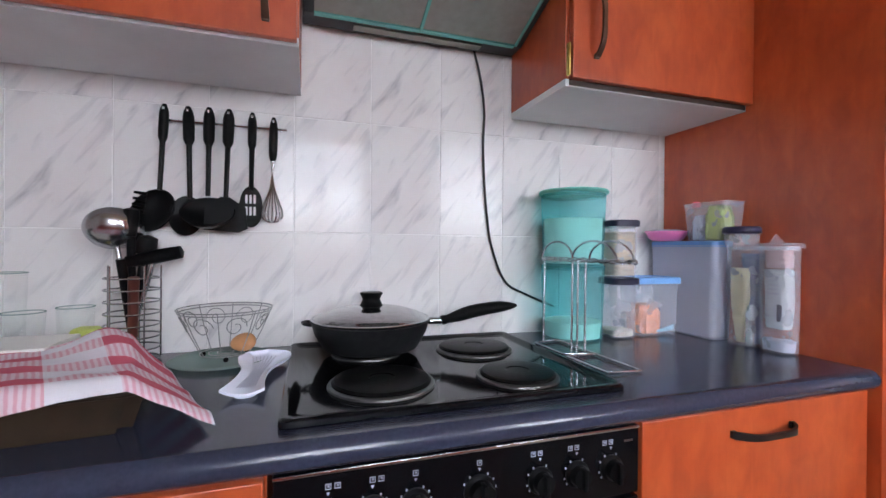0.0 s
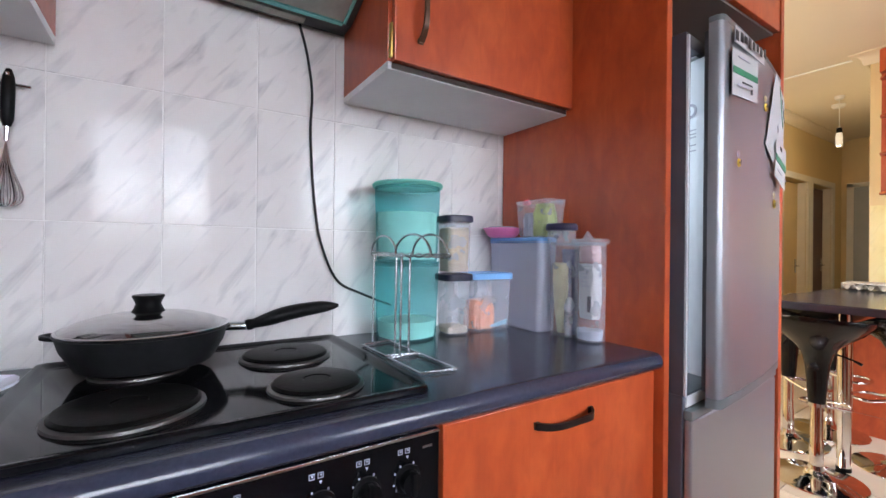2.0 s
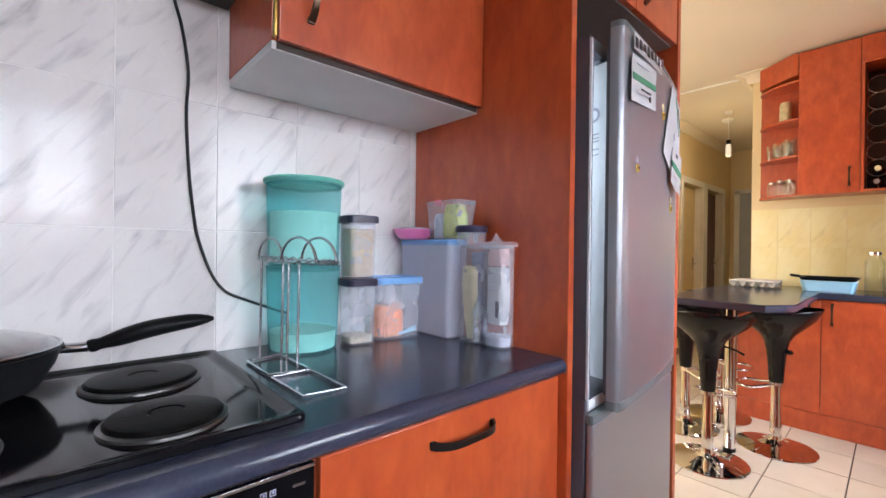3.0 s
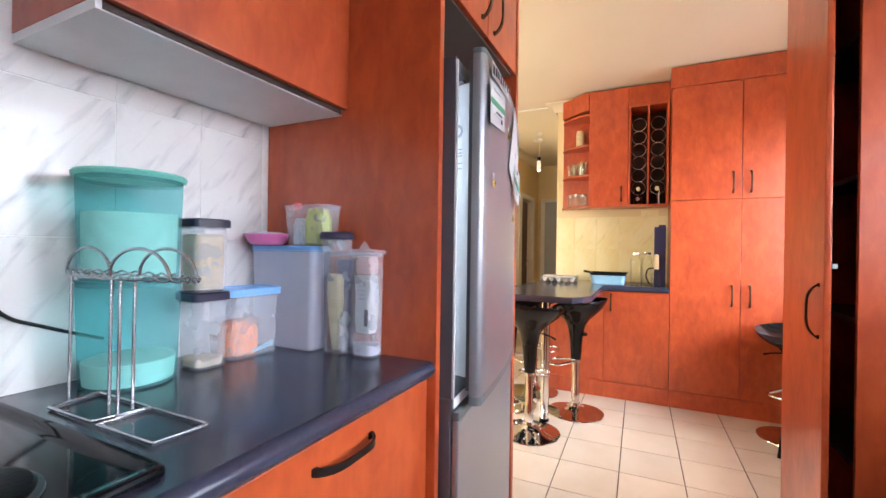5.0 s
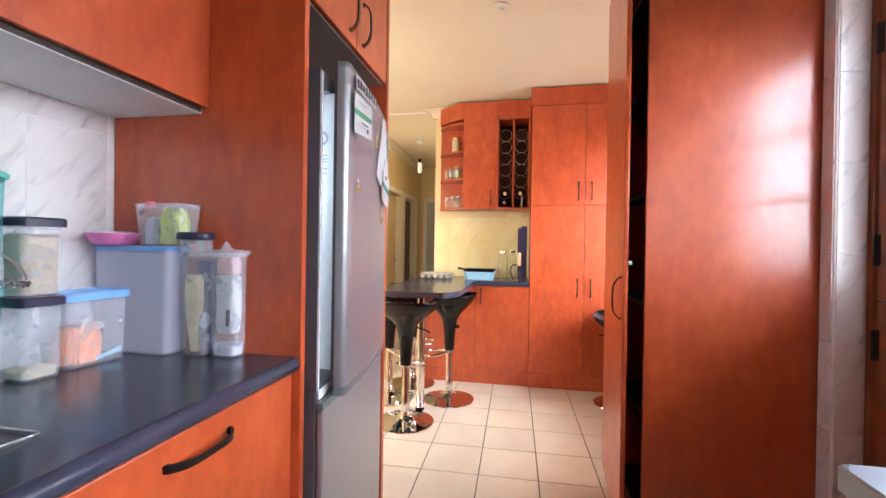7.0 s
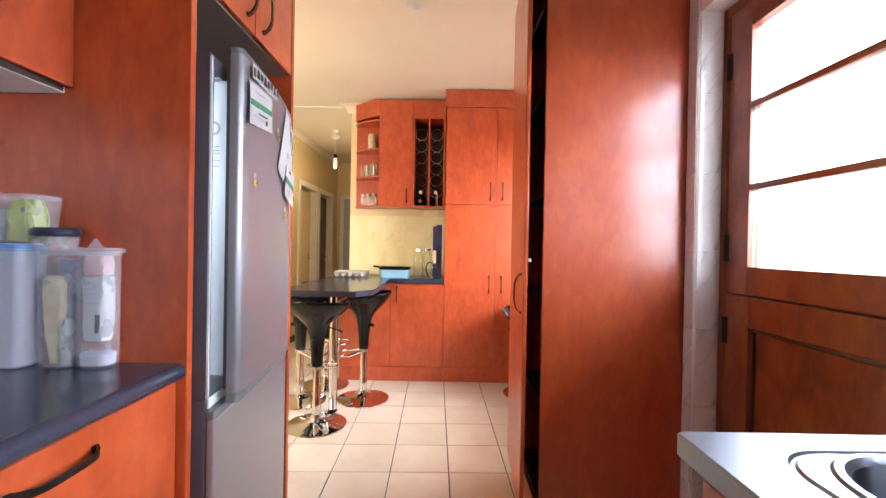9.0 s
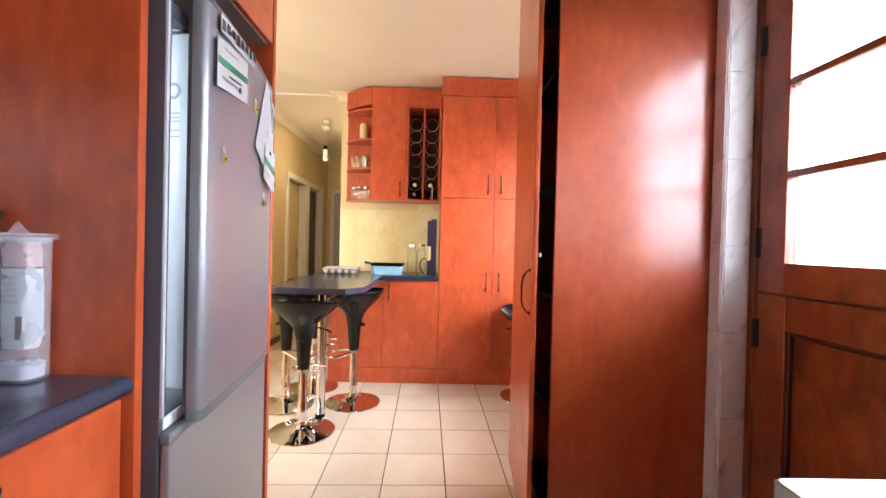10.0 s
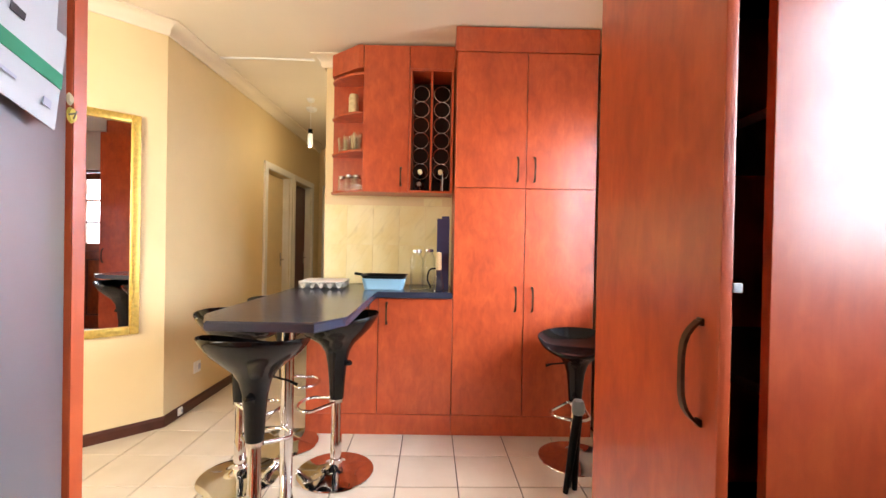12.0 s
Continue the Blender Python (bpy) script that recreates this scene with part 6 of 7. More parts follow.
        part("bowl", b, BAKELITE, t, world=True)
    return t


hung("pasta_server", "black plastic pasta server hung on the tiles", -0.337, 1.527, -0.045, 0.090, 1.322, "pasta")
hung("serving_spoon", "black plastic serving spoon hung on the tiles", -0.289, 1.528, 0.02, 0.092, 1.305, "spoon", 1.170)
hung("ladle", "black plastic soup ladle hung on the tiles", -0.241, 1.527, -0.01, 0.092, 1.312, "ladle", 1.158)
hung("turner", "black plastic turner hung on the tiles", -0.196, 1.525, -0.03, 0.092, 1.306, "turner", 1.150)
hung("slotted_spoon", "black slotted spoon hung on the tiles", -0.145, 1.526, -0.012, 0.092, 1.330, "slotted")
hung("whisk", "wire whisk with a black handle hung on the tiles", -0.095, 1.519, -0.02, 0.112, 1.380, "whisk")

# ---- far kitchen wall ----
FX = 3.982
tc = thing("tall_cupboard", "tall cherry veneer cupboard with four doors", "cupboard", (4.25, -0.5, 0))
part("body", box(FX + 0.019, 4.504, -0.965, -0.050, 0.0, 2.49, 0.0015), CHERRY, tc, world=True)
part("fascia", box(FX - 0.006, 4.504, -0.972, -0.040, 2.492, 2.648, 0.002), CHERRY, tc, "plain fascia under the ceiling", world=True)
part("plinth", box(FX + 0.001, FX + 0.018, -0.965, -0.050, 0.0, 0.130, 0.001), CHERRY, tc, world=True)
for y0, y1, hy in ((-0.506, -0.051, -0.452), (-0.965, -0.510, -0.562)):
    for z0, z1, hz in ((0.133, 1.609, 0.893), (1.614, 2.488, 1.735)):
        dd = part("door", box(FX, FX + 0.018, y0, y1, z0, z1, 0.002), CHERRY, tc, world=True)
        bow_handle(dd, FX, hy, hz, "z", (-1, 0, 0), 0.16)

bc = thing("far_base_cabinet", "cherry veneer base cabinet under the breakfast bar", "cabinet", (4.25, 0.43, 0))
part("body", box(FX + 0.019, 4.504, -0.0485, 0.893, 0.0, 0.889, 0.0015), CHERRY, bc, world=True)
part("plinth", box(FX + 0.001, FX + 0.018, -0.0485, 0.893, 0.0, 0.130, 0.001), CHERRY, bc, world=True)
for y0, y1, hy in ((-0.047, 0.430, 0.378), (0.434, 0.892, 0.49)):
    dd = part("door", box(FX, FX + 0.018, y0, y1, 0.133, 0.886, 0.002), CHERRY, bc, world=True)
    bow_handle(dd, FX, hy, 0.79, "z", (-1, 0, 0), 0.14)
poly = [(4.503, -0.046), (4.503, 1.025), (3.02, 1.025), (2.848, 0.935), (2.842, 0.515), (3.00, 0.418), (FX - 0.022, 0.445), (FX - 0.022, -0.046)]
b = prism(poly, 0.891, 0.93)
bmesh.ops.bevel(b, geom=[e for e in b.edges if abs(e.verts[0].co.z - e.verts[1].co.z) < 0.001], offset=0.006, segments=3, affect="EDGES")
bb = thing("breakfast_bar", "charcoal breakfast bar top on a chrome post", "breakfast bar", (3.6, 0.6, 0))
part("bar_top", b, WORKTOP, bb, world=True)
po = part("post", lathe([(0, 0), (0.030, 0), (0.030, 0.886), (0, 0.886)], 28, (3.255, 0.757, 0.004)), CHROME, bb, "chrome post", world=True)
part("post_ring", lathe([(0.03, 0.0), (0.033, 0.0), (0.033, 0.02), (0.03, 0.022)], 28, (3.255, 0.757, 0.001), close=True), BAKELITE, po, "black foot ring", world=True)
part("post_flange", lathe([(0.03, 0.87), (0.045, 0.884), (0.045, 0.8905), (0.03, 0.8905)], 28, (3.255, 0.757, 0), close=True), CHROME, po, world=True)

# wall cabinet with angled end shelves, door and bottle rack
WX, WZ0, WZ1 = 4.24, 1.604, 2.640
wc = thing("far_wall_cabinet", "cherry veneer wall cabinet with end shelves and bottle rack", "cabinet", (4.3, 0.4, WZ0))
b = bmesh.new()
box(WX + 0.019, 4.503, 0.275, 0.293, WZ0, WZ1, 0.001, b)
box(WX + 0.019, 4.503, 0.582, 0.600, WZ0, WZ1, 0.001, b)
box(WX + 0.001, 4.503, -0.039, -0.023, WZ0, WZ1 - 0.18, 0.001, b)
box(WX + 0.001, 4.503, 0.257, 0.273, WZ0, WZ1 - 0.18, 0.001, b)
box(WX + 0.001, 4.503, -0.023, 0.257, WZ0, WZ0 + 0.016, 0.001, b)
box(WX + 0.001, 4.503, -0.039, 0.273, WZ1 - 0.178, WZ1 - 0.162, 0.001, b)
box(WX + 0.02, 4.503, 0.293, 0.582, WZ0, WZ0 + 0.016, 0.001, b)
box(WX + 0.02, 4.503, 0.293, 0.582, WZ1 - 0.02, WZ1, 0.001, b)
box(4.485, 4.503, -0.023, 0.257, WZ0 + 0.016, WZ1 - 0.18, 0, b)
part("body", b, CHERRY, wc, world=True)
part("fascia", box(WX, 4.503, -0.039, 0.273, WZ1 - 0.160, WZ1, 0.001), CHERRY, wc, world=True)
# dark sheet over the cherry back gives the rack its shade
part("rack_shade", box(4.478, 4.484, -0.022, 0.256, WZ0 + 0.017, WZ1 - 0.181), SHADE_AND_STROKE, wc, "dark sheet for the shade inside the bottle rack", world=True, smooth=False)
part("divider", box(WX + 0.004, 4.477, 0.110, 0.124, WZ0 + 0.017, WZ1 - 0.179, 0.001), CHERRY, wc, world=True)
dd = part("door", box(WX, WX + 0.018, 0.277, 0.598, WZ0 + 0.002, WZ1 - 0.002, 0.002), CHERRY, wc, world=True)
bow_handle(dd, WX, 0.326, 1.715, "z", (-1, 0, 0), 0.13)
EY = 0.868


def corner_poly(inset):
    pts = [(4.502, 0.602), (WX + inset, 0.602)]
    for k in range(7):
        a = radians(15 * k)
        pts.append((WX + inset + (4.45 - WX - inset) * (1 - math.cos(a)) * 0.55 + (4.45 - WX - inset) * 0.45 * k / 6, 0.616 + (EY - 0.616) * (0.55 * math.sin(a) + 0.45 * k / 6)))
    pts.append((4.502, EY))
    return pts


for z in (WZ0, 1.888, 2.158, 2.432):
    part("shelf", prism(corner_poly(0.004), z, z + 0.016, 0.001), CHERRY, wc, "open shelf with a shaped front", world=True)
part("end_back", box(4.492, 4.5025, 0.604, EY, WZ0 + 0.018, WZ1 - 0.002), CHERRY, wc, world=True, smooth=False)
b = prism([(WX, 0.602), (WX, 0.636), (4.43, EY), (4.502, EY), (4.502, 0.602)], 2.478, WZ1, 0.001)
part("end_fascia", b, CHERRY, wc, world=True)
for c0 in (0.0435, 0.1905):
    for k in range(6):
        pts = [(WX + 0.02, c0 + 0.0555 * math.cos(2 * math.pi * i / 28), 1.757 + 0.110 * k + 0.0555 * math.sin(2 * math.pi * i / 28)) for i in range(28)]
        part("bottle_ring", tube(pts, 0.0026, 6, closed=True), CHROME, wc, "chrome bottle ring", world=True)
    part("ring_rod", tube([(WX + 0.02, c0 - 0.0, 1.621), (WX + 0.02, c0, 1.70)], 0.002, 6), CHROME, wc, world=True)
for y, z in ((0.195, 1.673), (0.048, 1.757), (0.190, 1.757)):
    bt = thing("wine_bottle", "dark wine bottle lying in the rack", "bottle", (4.35, y, z))
    prof = [(0, 0), (0.034, 0.0), (0.036, 0.004), (0.036, 0.17), (0.03, 0.195), (0.015, 0.22), (0.0135, 0.275), (0.015, 0.277), (0.015, 0.285), (0, 0.286)]
    b = lathe(prof, 24)
    bmesh.ops.rotate(b, verts=b.verts, cent=(0, 0, 0), matrix=Matrix.Rotation(radians(-90), 3, "Y"))
    bmesh.ops.translate(b, verts=b.verts, vec=(0.125, 0, -0.012 if z > 1.7 else -0.014))
    part("bottle_body", b, BLACK_ENAMEL, bt)
    b = lathe([(0.0152, 0.24), (0.0158, 0.24), (0.0158, 0.2872), (0, 0.288)], 20)
    bmesh.ops.rotate(b, verts=b.verts, cent=(0, 0, 0), matrix=Matrix.Rotation(radians(-90), 3, "Y"))
    bmesh.ops.translate(b, verts=b.verts, vec=(0.125, 0, -0.012 if z > 1.7 else -0.014))
    part("foil_cap", b, STEEL if z < 1.7 else PACKET, bt, "foil capped neck")
single("folded_paper", box(4.25, 4.44, 0.028, 0.034, 1.6205, 1.745, 0.001), LABEL_PAPER, "folded white paper stuck in the bottle rack", "paper")
# glasses and jars on the end shelves
for k, (x, y, z, r, h, kind) in enumerate(((4.37, 0.68, 1.9045, 0.034, 0.125, 0), (4.40, 0.74, 1.9045, 0.034, 0.125, 0), (4.45, 0.795, 1.9045, 0.030, 0.12, 0), (4.455, 0.68, 1.9045, 0.034, 0.125, 0), (4.30, 0.65, 1.9045, 0.034, 0.125, 0), (4.47, 0.745, 1.9045, 0.030, 0.125, 0),
                                            (4.35, 0.655, 1.6205, 0.030, 0.115, 1), (4.38, 0.72, 1.6205, 0.030, 0.12, 1), (4.42, 0.78, 1.6205, 0.030, 0.115, 1), (4.455, 0.70, 1.6205, 0.030, 0.125, 1), (4.40, 0.70, 2.1745, 0.036, 0.165, 2))):
    if kind == 2:
        single("amber_jar", lathe([(0, 0), (r * 0.9, 0), (r, 0.01), (r, h * 0.85), (r * 0.8, h), (0, h)], 24), PACKET, "tan storage jar on the open shelf", "jar", at=(x, y, z))
    elif kind == 0:
        single("glass_tumbler", lathe([(0, 0), (r * 0.7, 0), (r, h), (r - 0.002, h), (r * 0.68, 0.006), (0, 0.006)], 20), SHELF_GLASS, "clear glass tumbler on the open shelf", "glass", group="glasses on the shelf", at=(x, y, z))
    else:
        t = thing("spice_jar", "small spice jar with a steel lid", "jar", (x, y, z), group="spice jars on the shelf")
        part("jar_body", lathe([(0, 0), (r, 0), (r, h * 0.8), (r * 0.8, h * 0.84), (0, h * 0.84)], 20), SHELF_GLASS, t)
        part("lid", lathe([(0, h * 0.84), (r * 0.85, h * 0.84), (r * 0.85, h), (0, h)], 20), STEEL, t, "steel screw lid")

# things on the far counter
et = thing("egg_tray", "grey pulp egg tray on the breakfast bar", "egg tray", (4.16, 0.825, 0.9305), rz=4)
n = 5
b = bmesh.new()
g, S, N = [], 0.29, 40
for i in range(N + 1):
    row = []
    for j in range(N + 1):
        x, y = -S / 2 + S * i / N, -S / 2 + S * j / N
        z = 0.022 + 0.018 * math.cos(2 * math.pi * n * i / N) * math.cos(2 * math.pi * n * j / N)
        row.append(b.verts.new((x, y, z + 0.002)))
    g.append(row)
for i in range(N):
    for j in range(N):
        b.faces.new((g[i][j], g[i + 1][j], g[i + 1][j + 1], g[i][j + 1]))
ex = bmesh.ops.extrude_face_region(b, geom=b.faces[:])
bmesh.ops.translate(b, verts=[v for v in ex["geom"] if isinstance(v, bmesh.types.BMVert)], vec=(0, 0, 0.002))
part("tray", b, CARTON, et)
b = bmesh.new()
for i in range(5):
    for j in range(5):
        if (i * 7 + j * 3) % 5 < 3:
            e2 = lathe(egg, 14, (-S / 2 + S * (i + 0.5) / 5, -S / 2 + S * (j + 0.5) / 5, 0.010))
            join(b, e2)
part("lid_tray", box(-S / 2, S / 2, -S / 2, S / 2, 0.044, 0.052, 0.003), CARTON, et, "second tray turned over as cover")
b.free()
t = tub_box("storage_tub", "pale blue plastic tub with a dark tray on top", (4.13, 0.412, 0.9305), 0, 0.20, 0.285, 0.075, 0.03, TUB_BLUE, taper=0.9)
b = stack([(squircle(0.21, 0.27, 0.03), 0.0765), (squircle(0.235, 0.30, 0.035), 0.094), (squircle(0.24, 0.305, 0.035), 0.095), (squircle(0.24, 0.305, 0.035), 0.098), (squircle(0.225, 0.29, 0.03), 0.096), (squircle(0.2, 0.26, 0.03), 0.080)])
b2 = tube([(0.0, 0.15, 0.096), (-0.01, 0.185, 0.100), (-0.02, 0.2, 0.104)], 0.009, 8, b)
part("dark_tray", b2, BAKELITE, t, "dark tray with a lug")
for x, y, r, h in ((4.12, 0.195, 0.047, 0.27), (4.20, 0.115, 0.045, 0.275)):
    t = thing("glass_jar", "tall clear glass jar with a metal lid", "jar", (x, y, 0.9305), group="tall glass jars")
    part("glass_body", lathe([(0, 0), (r, 0), (r, h * 0.72), (r * 0.96, h * 0.79), (r * 0.62, h * 0.88), (r * 0.60, h * 0.93), (r * 0.57, h * 0.93), (r * 0.58, h * 0.88), (r * 0.92, h * 0.78), (r - 0.003, h * 0.7), (r - 0.003, 0.006), (0, 0.006)], 28), JAR_GLASS, t)
    part("lid", lathe([(0, h * 0.93), (r * 0.68, h * 0.93), (r * 0.68, h), (0, h)], 24), STEEL, t, "dull metal lid")
t = thing("tall_box", "tall navy blue cardboard box against the cupboard", "box", (4.24, 0.01, 0.9305))
part("carton", box(4.10, 4.36, -0.022, 0.062, 0.9305, 1.415, 0.003), NAVY, t, world=True)
part("flap", box(4.12, 4.16, -0.020, 0.03, 1.4155, 1.432, 0.002), NAVY, t, world=True)
t = thing("carafe", "glass carafe with a wooden collar and black handle", "carafe", (4.055, 0.045, 0.9305))
part("glass_body", lathe([(0, 0), (0.040, 0), (0.036, 0.05), (0.016, 0.14), (0.014, 0.16), (0.012, 0.16), (0.013, 0.14), (0.033, 0.05), (0.036, 0.006), (0, 0.006)], 24), JAR_GLASS, t)
part("collar", lathe([(0.0165, 0.14), (0.018, 0.15), (0.016, 0.255), (0, 0.26)], 20), DOOR_CREAM, t, "pale wooden collar")
part("handle", tube(smooth_path([(-0.005, 0.02, 0.15), (-0.01, 0.06, 0.14), (-0.01, 0.075, 0.08), (-0.01, 0.05, 0.02)]), 0.0055, 8), BAKELITE, t, "black curved handle")


# ---- bar stools ----
def bar_stool(at, rz, h, label):
    """Shell seat on a trumpet column with a chrome foot; the front faces +x."""
    t = thing("bar_stool", label, "stool", at, rz, group="bar stools")
    part("base", lathe([(0, 0), (0.200, 0), (0.205, 0.003), (0.203, 0.008), (0.17, 0.016), (0.10, 0.028), (0.055, 0.040), (0.036, 0.055), (0.032, 0.075), (0, 0.075)], 56), CHROME, t, "round chrome trumpet base")
    part("gas_column", lathe([(0.029, 0.07), (0.029, 0.20), (0.026, 0.205), (0.026, h * 0.55), (0, h * 0.55)], 28), CHROME, t, "chrome column")
    zc = h * 0.475
    part("collar", lathe([(0.032, zc - 0.012), (0.037, zc - 0.012), (0.037, zc + 0.006), (0.032, zc + 0.006)], 28, close=True), CHROME, t)
    pts = [(0.035 * math.cos(a), 0.035 * math.sin(a), zc - 0.004) for a in (2.2, 1.57)]
    loop = [(0.0, 0.036, zc - 0.004)] + [(0.13 + 0.075 * math.cos(a), 0.105 * math.sin(a), zc - 0.030) for a in [math.pi * 0.62 - math.pi * 1.24 * k / 16 for k in range(17)]] + [(0.0, -0.036, zc - 0.004)]
    part("footrest", tube(smooth_path(loop, 3), 0.0085, 10), CHROME, t, "chrome footrest loop")
    # shell: column, flare and scooped seat in one skin
    seg = 56
    outer = [(0.036, h * 0.475 + 0.004), (0.039, h * 0.52), (0.044, h * 0.62), (0.052, h * 0.72), (0.066, h * 0.79), (0.092, h * 0.84), (0.135, h * 0.882), (0.180, h * 0.925), (0.212, h * 0.972), (0.222, h * 0.998)]
    inner = [(0.219, h * 1.004), (0.208, h * 0.985), (0.18, h * 0.945), (0.13, h * 0.918), (0.06, h * 0.905), (0, h * 0.903)]
    b = bmesh.new()
    rings = []
    for r, z in outer + inner:
        if r == 0:
            rings.append([b.verts.new((0, 0, z))])
            continue
        ring = []
        w = min(1.0, max(0.0, (r - 0.07) / 0.15))
        for k in range(seg):
            a = 2 * math.pi * k / seg
            front = math.cos(a)
            lift = -0.030 * w * w * front - 0.030 * w * w * max(0, front) ** 2 + 0.012 * w * w * (1 - abs(front)) * 0.5
            rr = r * (1 + w * (0.04 * abs(math.sin(a)) - 0.13 * max(0, front) - 0.02))
            ring.append(b.verts.new((rr * math.cos(a), rr * math.sin(a), z + lift)))
        rings.append(ring)
    for p, c in zip(rings, rings[1:]):
        for k in range(seg):
            if len(c) == 1:
                b.faces.new((p[k], p[(k + 1) % seg], c[0]))
            else:
                b.faces.new((p[k], p[(k + 1) % seg], c[(k + 1) % seg], c[k]))
    part("seat_shell", b, SEAT_BLACK, t, "glossy black scooped seat shell", angle=70)
    part("lever", tube([(0.03, -0.05, h * 0.80), (0.03, -0.13, h * 0.775), (0.03, -0.165, h * 0.755)], [0.005, 0.005, 0.008], 8), BAKELITE, t, "black height lever")
    part("lever_hub", lathe([(0, 0), (0.022, 0), (0.024, 0.012), (0.016, 0.022), (0, 0.024)], 16, (-0.058, 0, h * 0.70)), SEAT_BLACK, t)
    return t


bar_stool((3.015, 0.806, 0.001), 0, 0.83, "black shell bar stool at the end of the bar")
bar_stool((3.522, 0.584, 0.001), 90, 0.83, "black shell bar stool pulled up to the bar")
bar_stool((3.455, 1.068, 0.001), -90, 0.84, "black shell bar stool behind the bar")
bar_stool((3.842, 0.975, 0.001), -90, 0.86, "black shell bar stool beside the base cabinet")
bar_stool((3.70, -0.765, 0.001), 150, 0.70, "black shell bar stool lowered beside the cupboard")

# small folded stand on the floor in front of the lowered stool
st = thing("folded_stand", "small black folded stand on the tiled floor", "stand", (3.36, -0.62, 0.001))
for k, (dx, dy) in enumerate(((-0.02, 0.012), (0.015, -0.045), (0.04, -0.02))):
    part("leg", tube([(dx, dy, 0.006), (dx * 0.4, dy * 0.3 - 0.03, 0.26), (0.0, -0.05, 0.40)], [0.014, 0.021, 0.023], 10), BAKELITE, st)
part("head", lathe([(0, 0), (0.026, 0), (0.032, 0.012), (0.032, 0.05), (0.024, 0.07), (0, 0.074)], 20, (0.0, -0.05, 0.395)), FRIDGE_CAP, st, "grey plastic head")

# ---- mirror, sockets and ceiling fittings ----
mc = Vector((3.90, 2.0, 0))
mr = thing("wall_mirror", "tall wall mirror in a gilded frame", "mirror", (3.9, 2.0, 0.6))
E1, E2 = Vector((-q, q, 0)), Vector((-q, -q, 0))
start = Vector((4.05, 1.85, 0)) + E1 * 0.142


def on_wall(u0, u1, z0, z1, d0, d1, bevel=0.0):
    b = box(u0, u1, d0, d1, z0, z1, bevel)
    for v in b.verts:
        p = start + E1 * v.co.x + E2 * v.co.y
        v.co = Vector((p.x, p.y, v.co.z))
    return b


ML, MZ0, MZ1, MF = 0.62, 0.640, 2.008, 0.050
part("mirror_glass", on_wall(MF - 0.01, ML - MF + 0.01, MZ0 + MF - 0.01, MZ1 - MF + 0.01, 0.006, 0.010), MIRROR, mr, "clear mirror glass", world=True, smooth=False)
for u0, u1, z0, z1 in ((0, MF, MZ0, MZ1), (ML - MF, ML, MZ0, MZ1), (MF, ML - MF, MZ0, MZ0 + MF), (MF, ML - MF, MZ1 - MF, MZ1)):
    part("frame_bar", on_wall(u0, u1, z0, z1, 0.003, 0.030, 0.006), GOLD, mr, "gilded frame bar", world=True)
nb = 60
for u in (MF - 0.012, ML - MF + 0.012):
    b = on_wall(u - 0.006, u + 0.006, MZ0 + MF, MZ1 - MF, 0.0285, 0.031, 0.001)
    for k in range(nb):
        z = MZ0 + MF + (MZ1 - MZ0 - 2 * MF) * (k + 0.5) / nb
        join(b, on_wall(u - 0.005, u + 0.005, z - 0.008, z + 0.008, 0.030, 0.035, 0.002))
    part("beading", b, GOLD, mr, "carved gilt beading", world=True)
for x, z, w, h, lab in ((4.43, 0.29, 0.085, 0.085, "white wall socket above the skirting"), (4.2, 0.045, 0.05, 0.05, "small white telephone point on the skirting")):
    t = thing("wall_socket", lab, "socket", (x, 1.84, z))
    y1 = 1.849 if z > 0.1 else 1.8325
    part("plate", box(x - w / 2, x + w / 2, y1 - 0.010, y1, z - h / 2, z + h / 2, 0.003), TRIM_WHITE, t, world=True)
    part("rocker", box(x + 0.005, x + w / 2 - 0.008, y1 - 0.013, y1 - 0.0105, z - h * 0.25, z + h * 0.25, 0.001), GREYBLUE, t, world=True)
t = thing("ceiling_rose", "small white ceiling lamp fitting", "ceiling fitting", (2.67, 0.16, CEIL))
part("rose", lathe([(0, -0.001), (0.045, -0.001), (0.045, -0.010), (0.03, -0.018), (0, -0.018)], 28), TRIM_WHITE, t)
part("lamp_cap", lathe([(0, -0.0185), (0.016, -0.0185), (0.014, -0.03), (0, -0.032)], 20), BULB, t)
t = thing("smoke_detector", "round white detector on the passage ceiling", "detector", (5.75, 1.42, CEIL))
part("case", lathe([(0, -0.001), (0.055, -0.001), (0.055, -0.02), (0.04, -0.035), (0, -0.037)], 28), TRIM_WHITE, t)
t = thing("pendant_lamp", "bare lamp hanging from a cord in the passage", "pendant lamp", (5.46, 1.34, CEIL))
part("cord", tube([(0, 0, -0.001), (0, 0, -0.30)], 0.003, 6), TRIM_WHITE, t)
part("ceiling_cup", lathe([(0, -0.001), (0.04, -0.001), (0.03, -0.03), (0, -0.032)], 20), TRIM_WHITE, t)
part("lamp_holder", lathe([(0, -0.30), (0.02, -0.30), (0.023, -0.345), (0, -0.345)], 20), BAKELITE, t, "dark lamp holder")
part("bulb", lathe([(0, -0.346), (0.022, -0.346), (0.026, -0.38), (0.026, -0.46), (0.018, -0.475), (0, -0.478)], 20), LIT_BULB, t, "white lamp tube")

# ---- tiles, last ----
wall_n = bpy.data.objects["wall_north"]
tile_meshes = {}


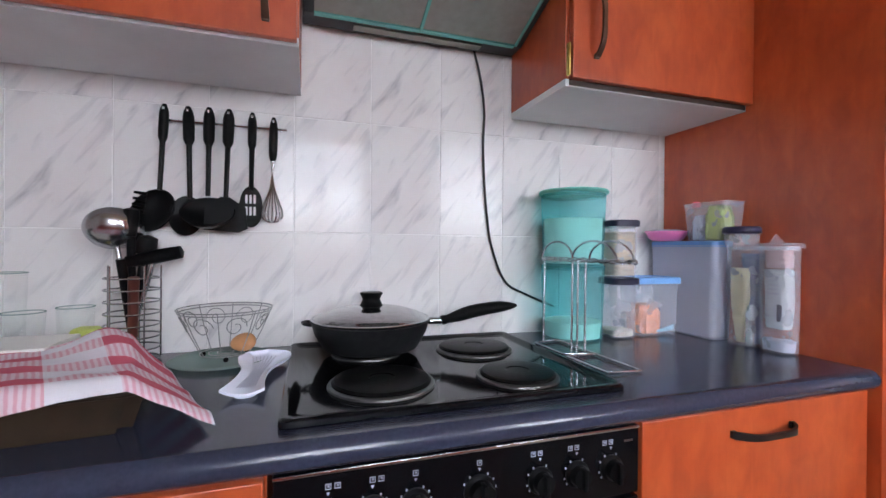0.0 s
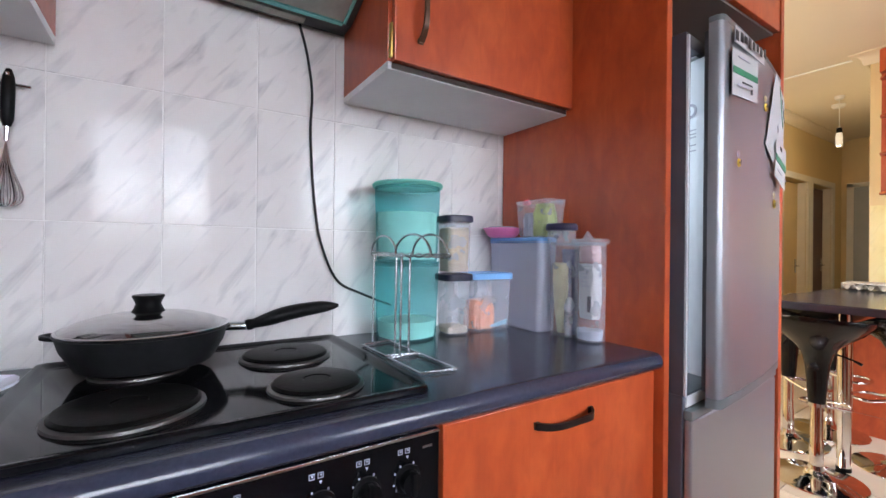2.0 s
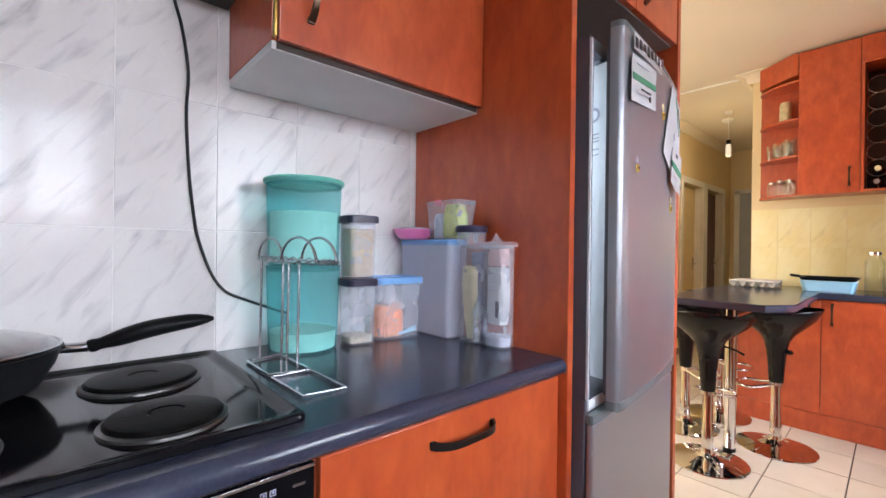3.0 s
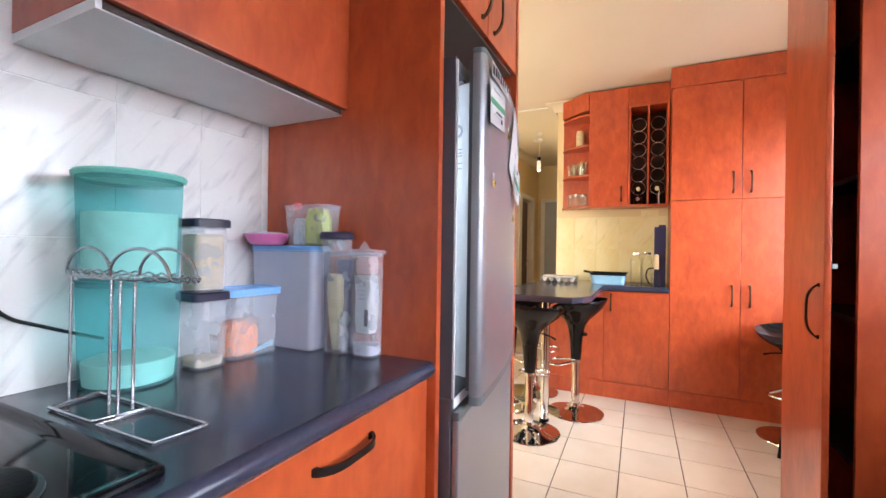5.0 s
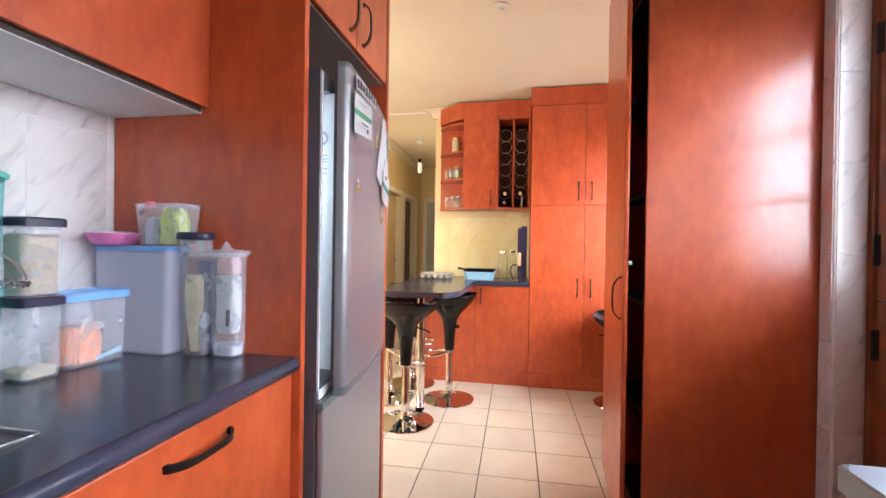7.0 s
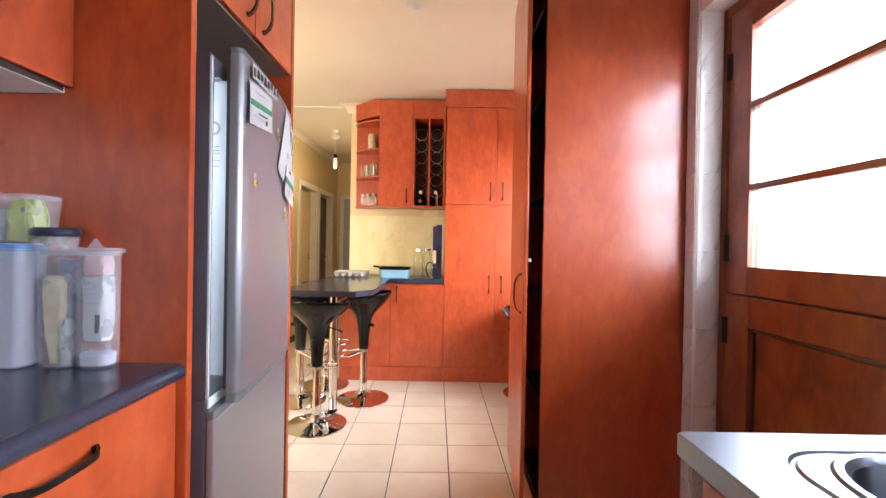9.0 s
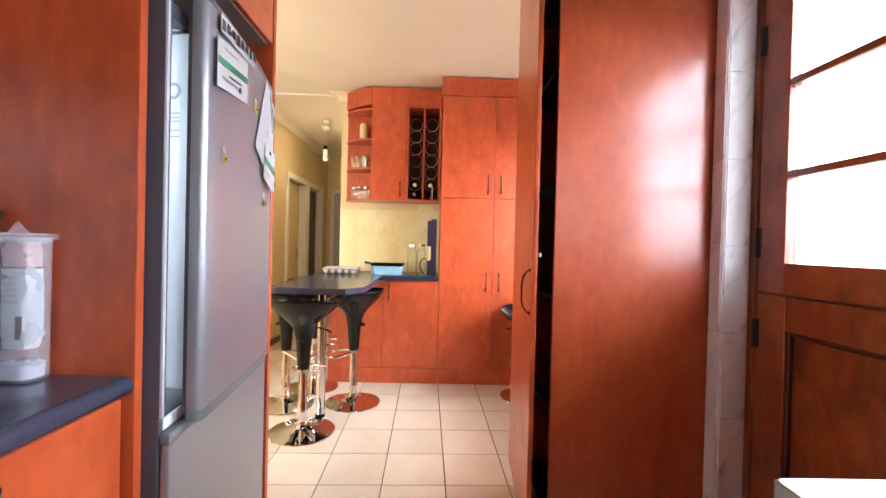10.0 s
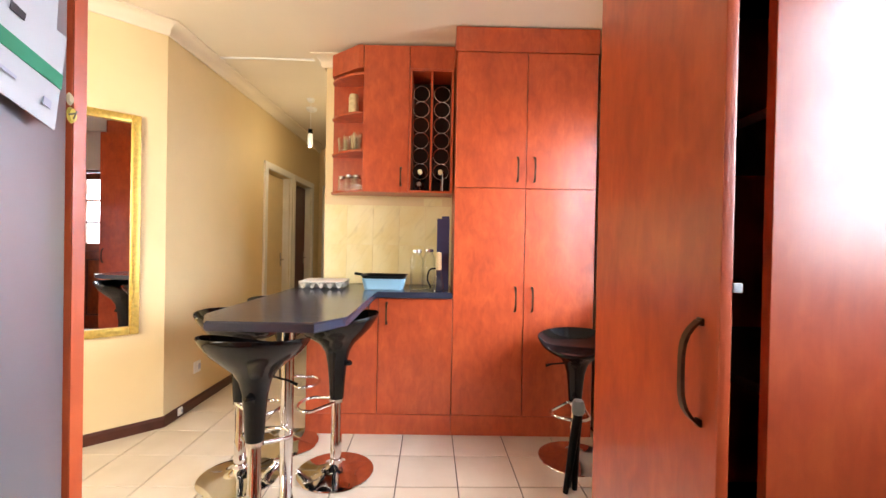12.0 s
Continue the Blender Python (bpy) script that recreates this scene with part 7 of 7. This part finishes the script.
def tile_mesh(kind, w, h, d, mat, bevel):
    key = (kind, round(w, 3), round(h, 3))
    if key not in tile_meshes:
        b = bmesh.new()
        lo = [(-w / 2, -h / 2), (w / 2, -h / 2), (w / 2, h / 2), (-w / 2, h / 2)]
        A = [b.verts.new((x, y, 0)) for x, y in lo]
        B = [b.verts.new((x, y, d - bevel)) for x, y in lo]
        D = [b.verts.new((x - math.copysign(bevel, x), y - math.copysign(bevel, y), d)) for x, y in lo]
        for p, r in ((A, B), (B, D)):
            for k in range(4):
                b.faces.new((p[k], p[(k + 1) % 4], r[(k + 1) % 4], r[k]))
        b.faces.new(D)
        tile_meshes[key] = finish(kind, b, mat, smooth=False)
    return tile_meshes[key]


rt_ = random.Random(11)


def lay(parent, name, mesh, m):
    ob = new(name, mesh)
    ob.parent = parent
    j = 0.0012
    ob.matrix_basis = m @ pose(rt_.uniform(-j, j) * 0.3, rt_.uniform(-j, j) * 0.3, rt_.uniform(0, 0.0004), rt_.uniform(-0.12, 0.12), rt_.uniform(-0.12, 0.12), 0)
    return ob


face_south = Matrix(((1, 0, 0), (0, 0, -1), (0, 1, 0))).to_4x4()
face_west = Matrix(((0, 0, -1), (-1, 0, 0), (0, 1, 0))).to_4x4()
face_north = Matrix(((-1, 0, 0), (0, 0, 1), (0, 1, 0))).to_4x4()
zj = [0.93, 1.2285, 1.533, 1.8375, 2.142]
xj = [-1.05 + 0.2008 * k for k in range(12)]
for x0 in xj:
    x1 = min(x0 + 0.2008, PX0)
    if x1 - x0 < 0.02:
        continue
    for z0, z1 in zip(zj, zj[1:]):
        lay(wall_n, "tile", tile_mesh("wall_tile", x1 - x0 - 0.0024, z1 - z0 - 0.0024, 0.006, TILE, 0.0008), Matrix.Translation(((x0 + x1) / 2, NORTH + 0.006, (z0 + z1) / 2)) @ face_south)
wall_e = bpy.data.objects["wall_east"]
for k in range(5):
    y0 = -0.045 + 0.2 * k
    y1 = min(y0 + 0.2, 0.925)
    for z0, z1 in zip(zj, zj[1:3]):
        lay(wall_e, "tile", tile_mesh("far_wall_tile", y1 - y0 - 0.0016, z1 - z0 - 0.0016, 0.004, FAR_TILE, 0.0005), Matrix.Translation((4.5055, (y0 + y1) / 2, (z0 + z1) / 2)) @ face_west)
lay(wall_e, "tile", tile_mesh("far_wall_tile", 0.14, 0.056, 0.004, FAR_TILE, 0.001), Matrix.Translation((4.5055, 0.10, 1.563)) @ face_west)
nib, rev = bpy.data.objects["trim_tiled_nib"], bpy.data.objects["trim_tiled_reveal"]
for k in range(9):
    z0, z1 = 0.0105 + 0.3045 * k, min(0.0105 + 0.3045 * (k + 1), CEIL)
    lay(nib, "tile", tile_mesh("nib_tile", 0.058, z1 - z0 - 0.003, 0.004, TILE, 0.001), Matrix.Translation((1.831, SOUTH + 0.006, (z0 + z1) / 2)) @ face_north)
    if z1 <= 2.2:
        lay(rev, "tile", tile_mesh("reveal_tile", 0.085, min(z1, 2.158) - z0 - 0.003, 0.004, TILE, 0.001), Matrix.Translation((1.7968, SOUTH - 0.042, (z0 + min(z1, 2.158)) / 2)) @ face_west)
fl = bpy.data.objects["floor"]
P = 0.3185
fm = tile_mesh("floor_tile", P - 0.006, P - 0.006, 0.008, FLOOR_TILE, 0.0015)
turned = Matrix.Translation((2.755, -0.084, -0.0079)) @ Matrix.Rotation(radians(1.1), 4, "Z")
for i in range(-15, 17):
    for j in range(-4, 12):
        m = turned @ Matrix.Translation((P * (i + 0.5), P * (j + 0.5), 0))
        cx, cy = m.translation.x, m.translation.y
        inside = (-1.6 < cx < 4.5 and -1.05 < cy < 1.1) or (1.85 < cx < 4.4 and 1.0 < cy < 3.3 and cx + cy < 6.2) or (4.3 < cx < 7.7 and 0.8 < cy < 1.98)
        if inside:
            lay(fl, "tile", fm, m)
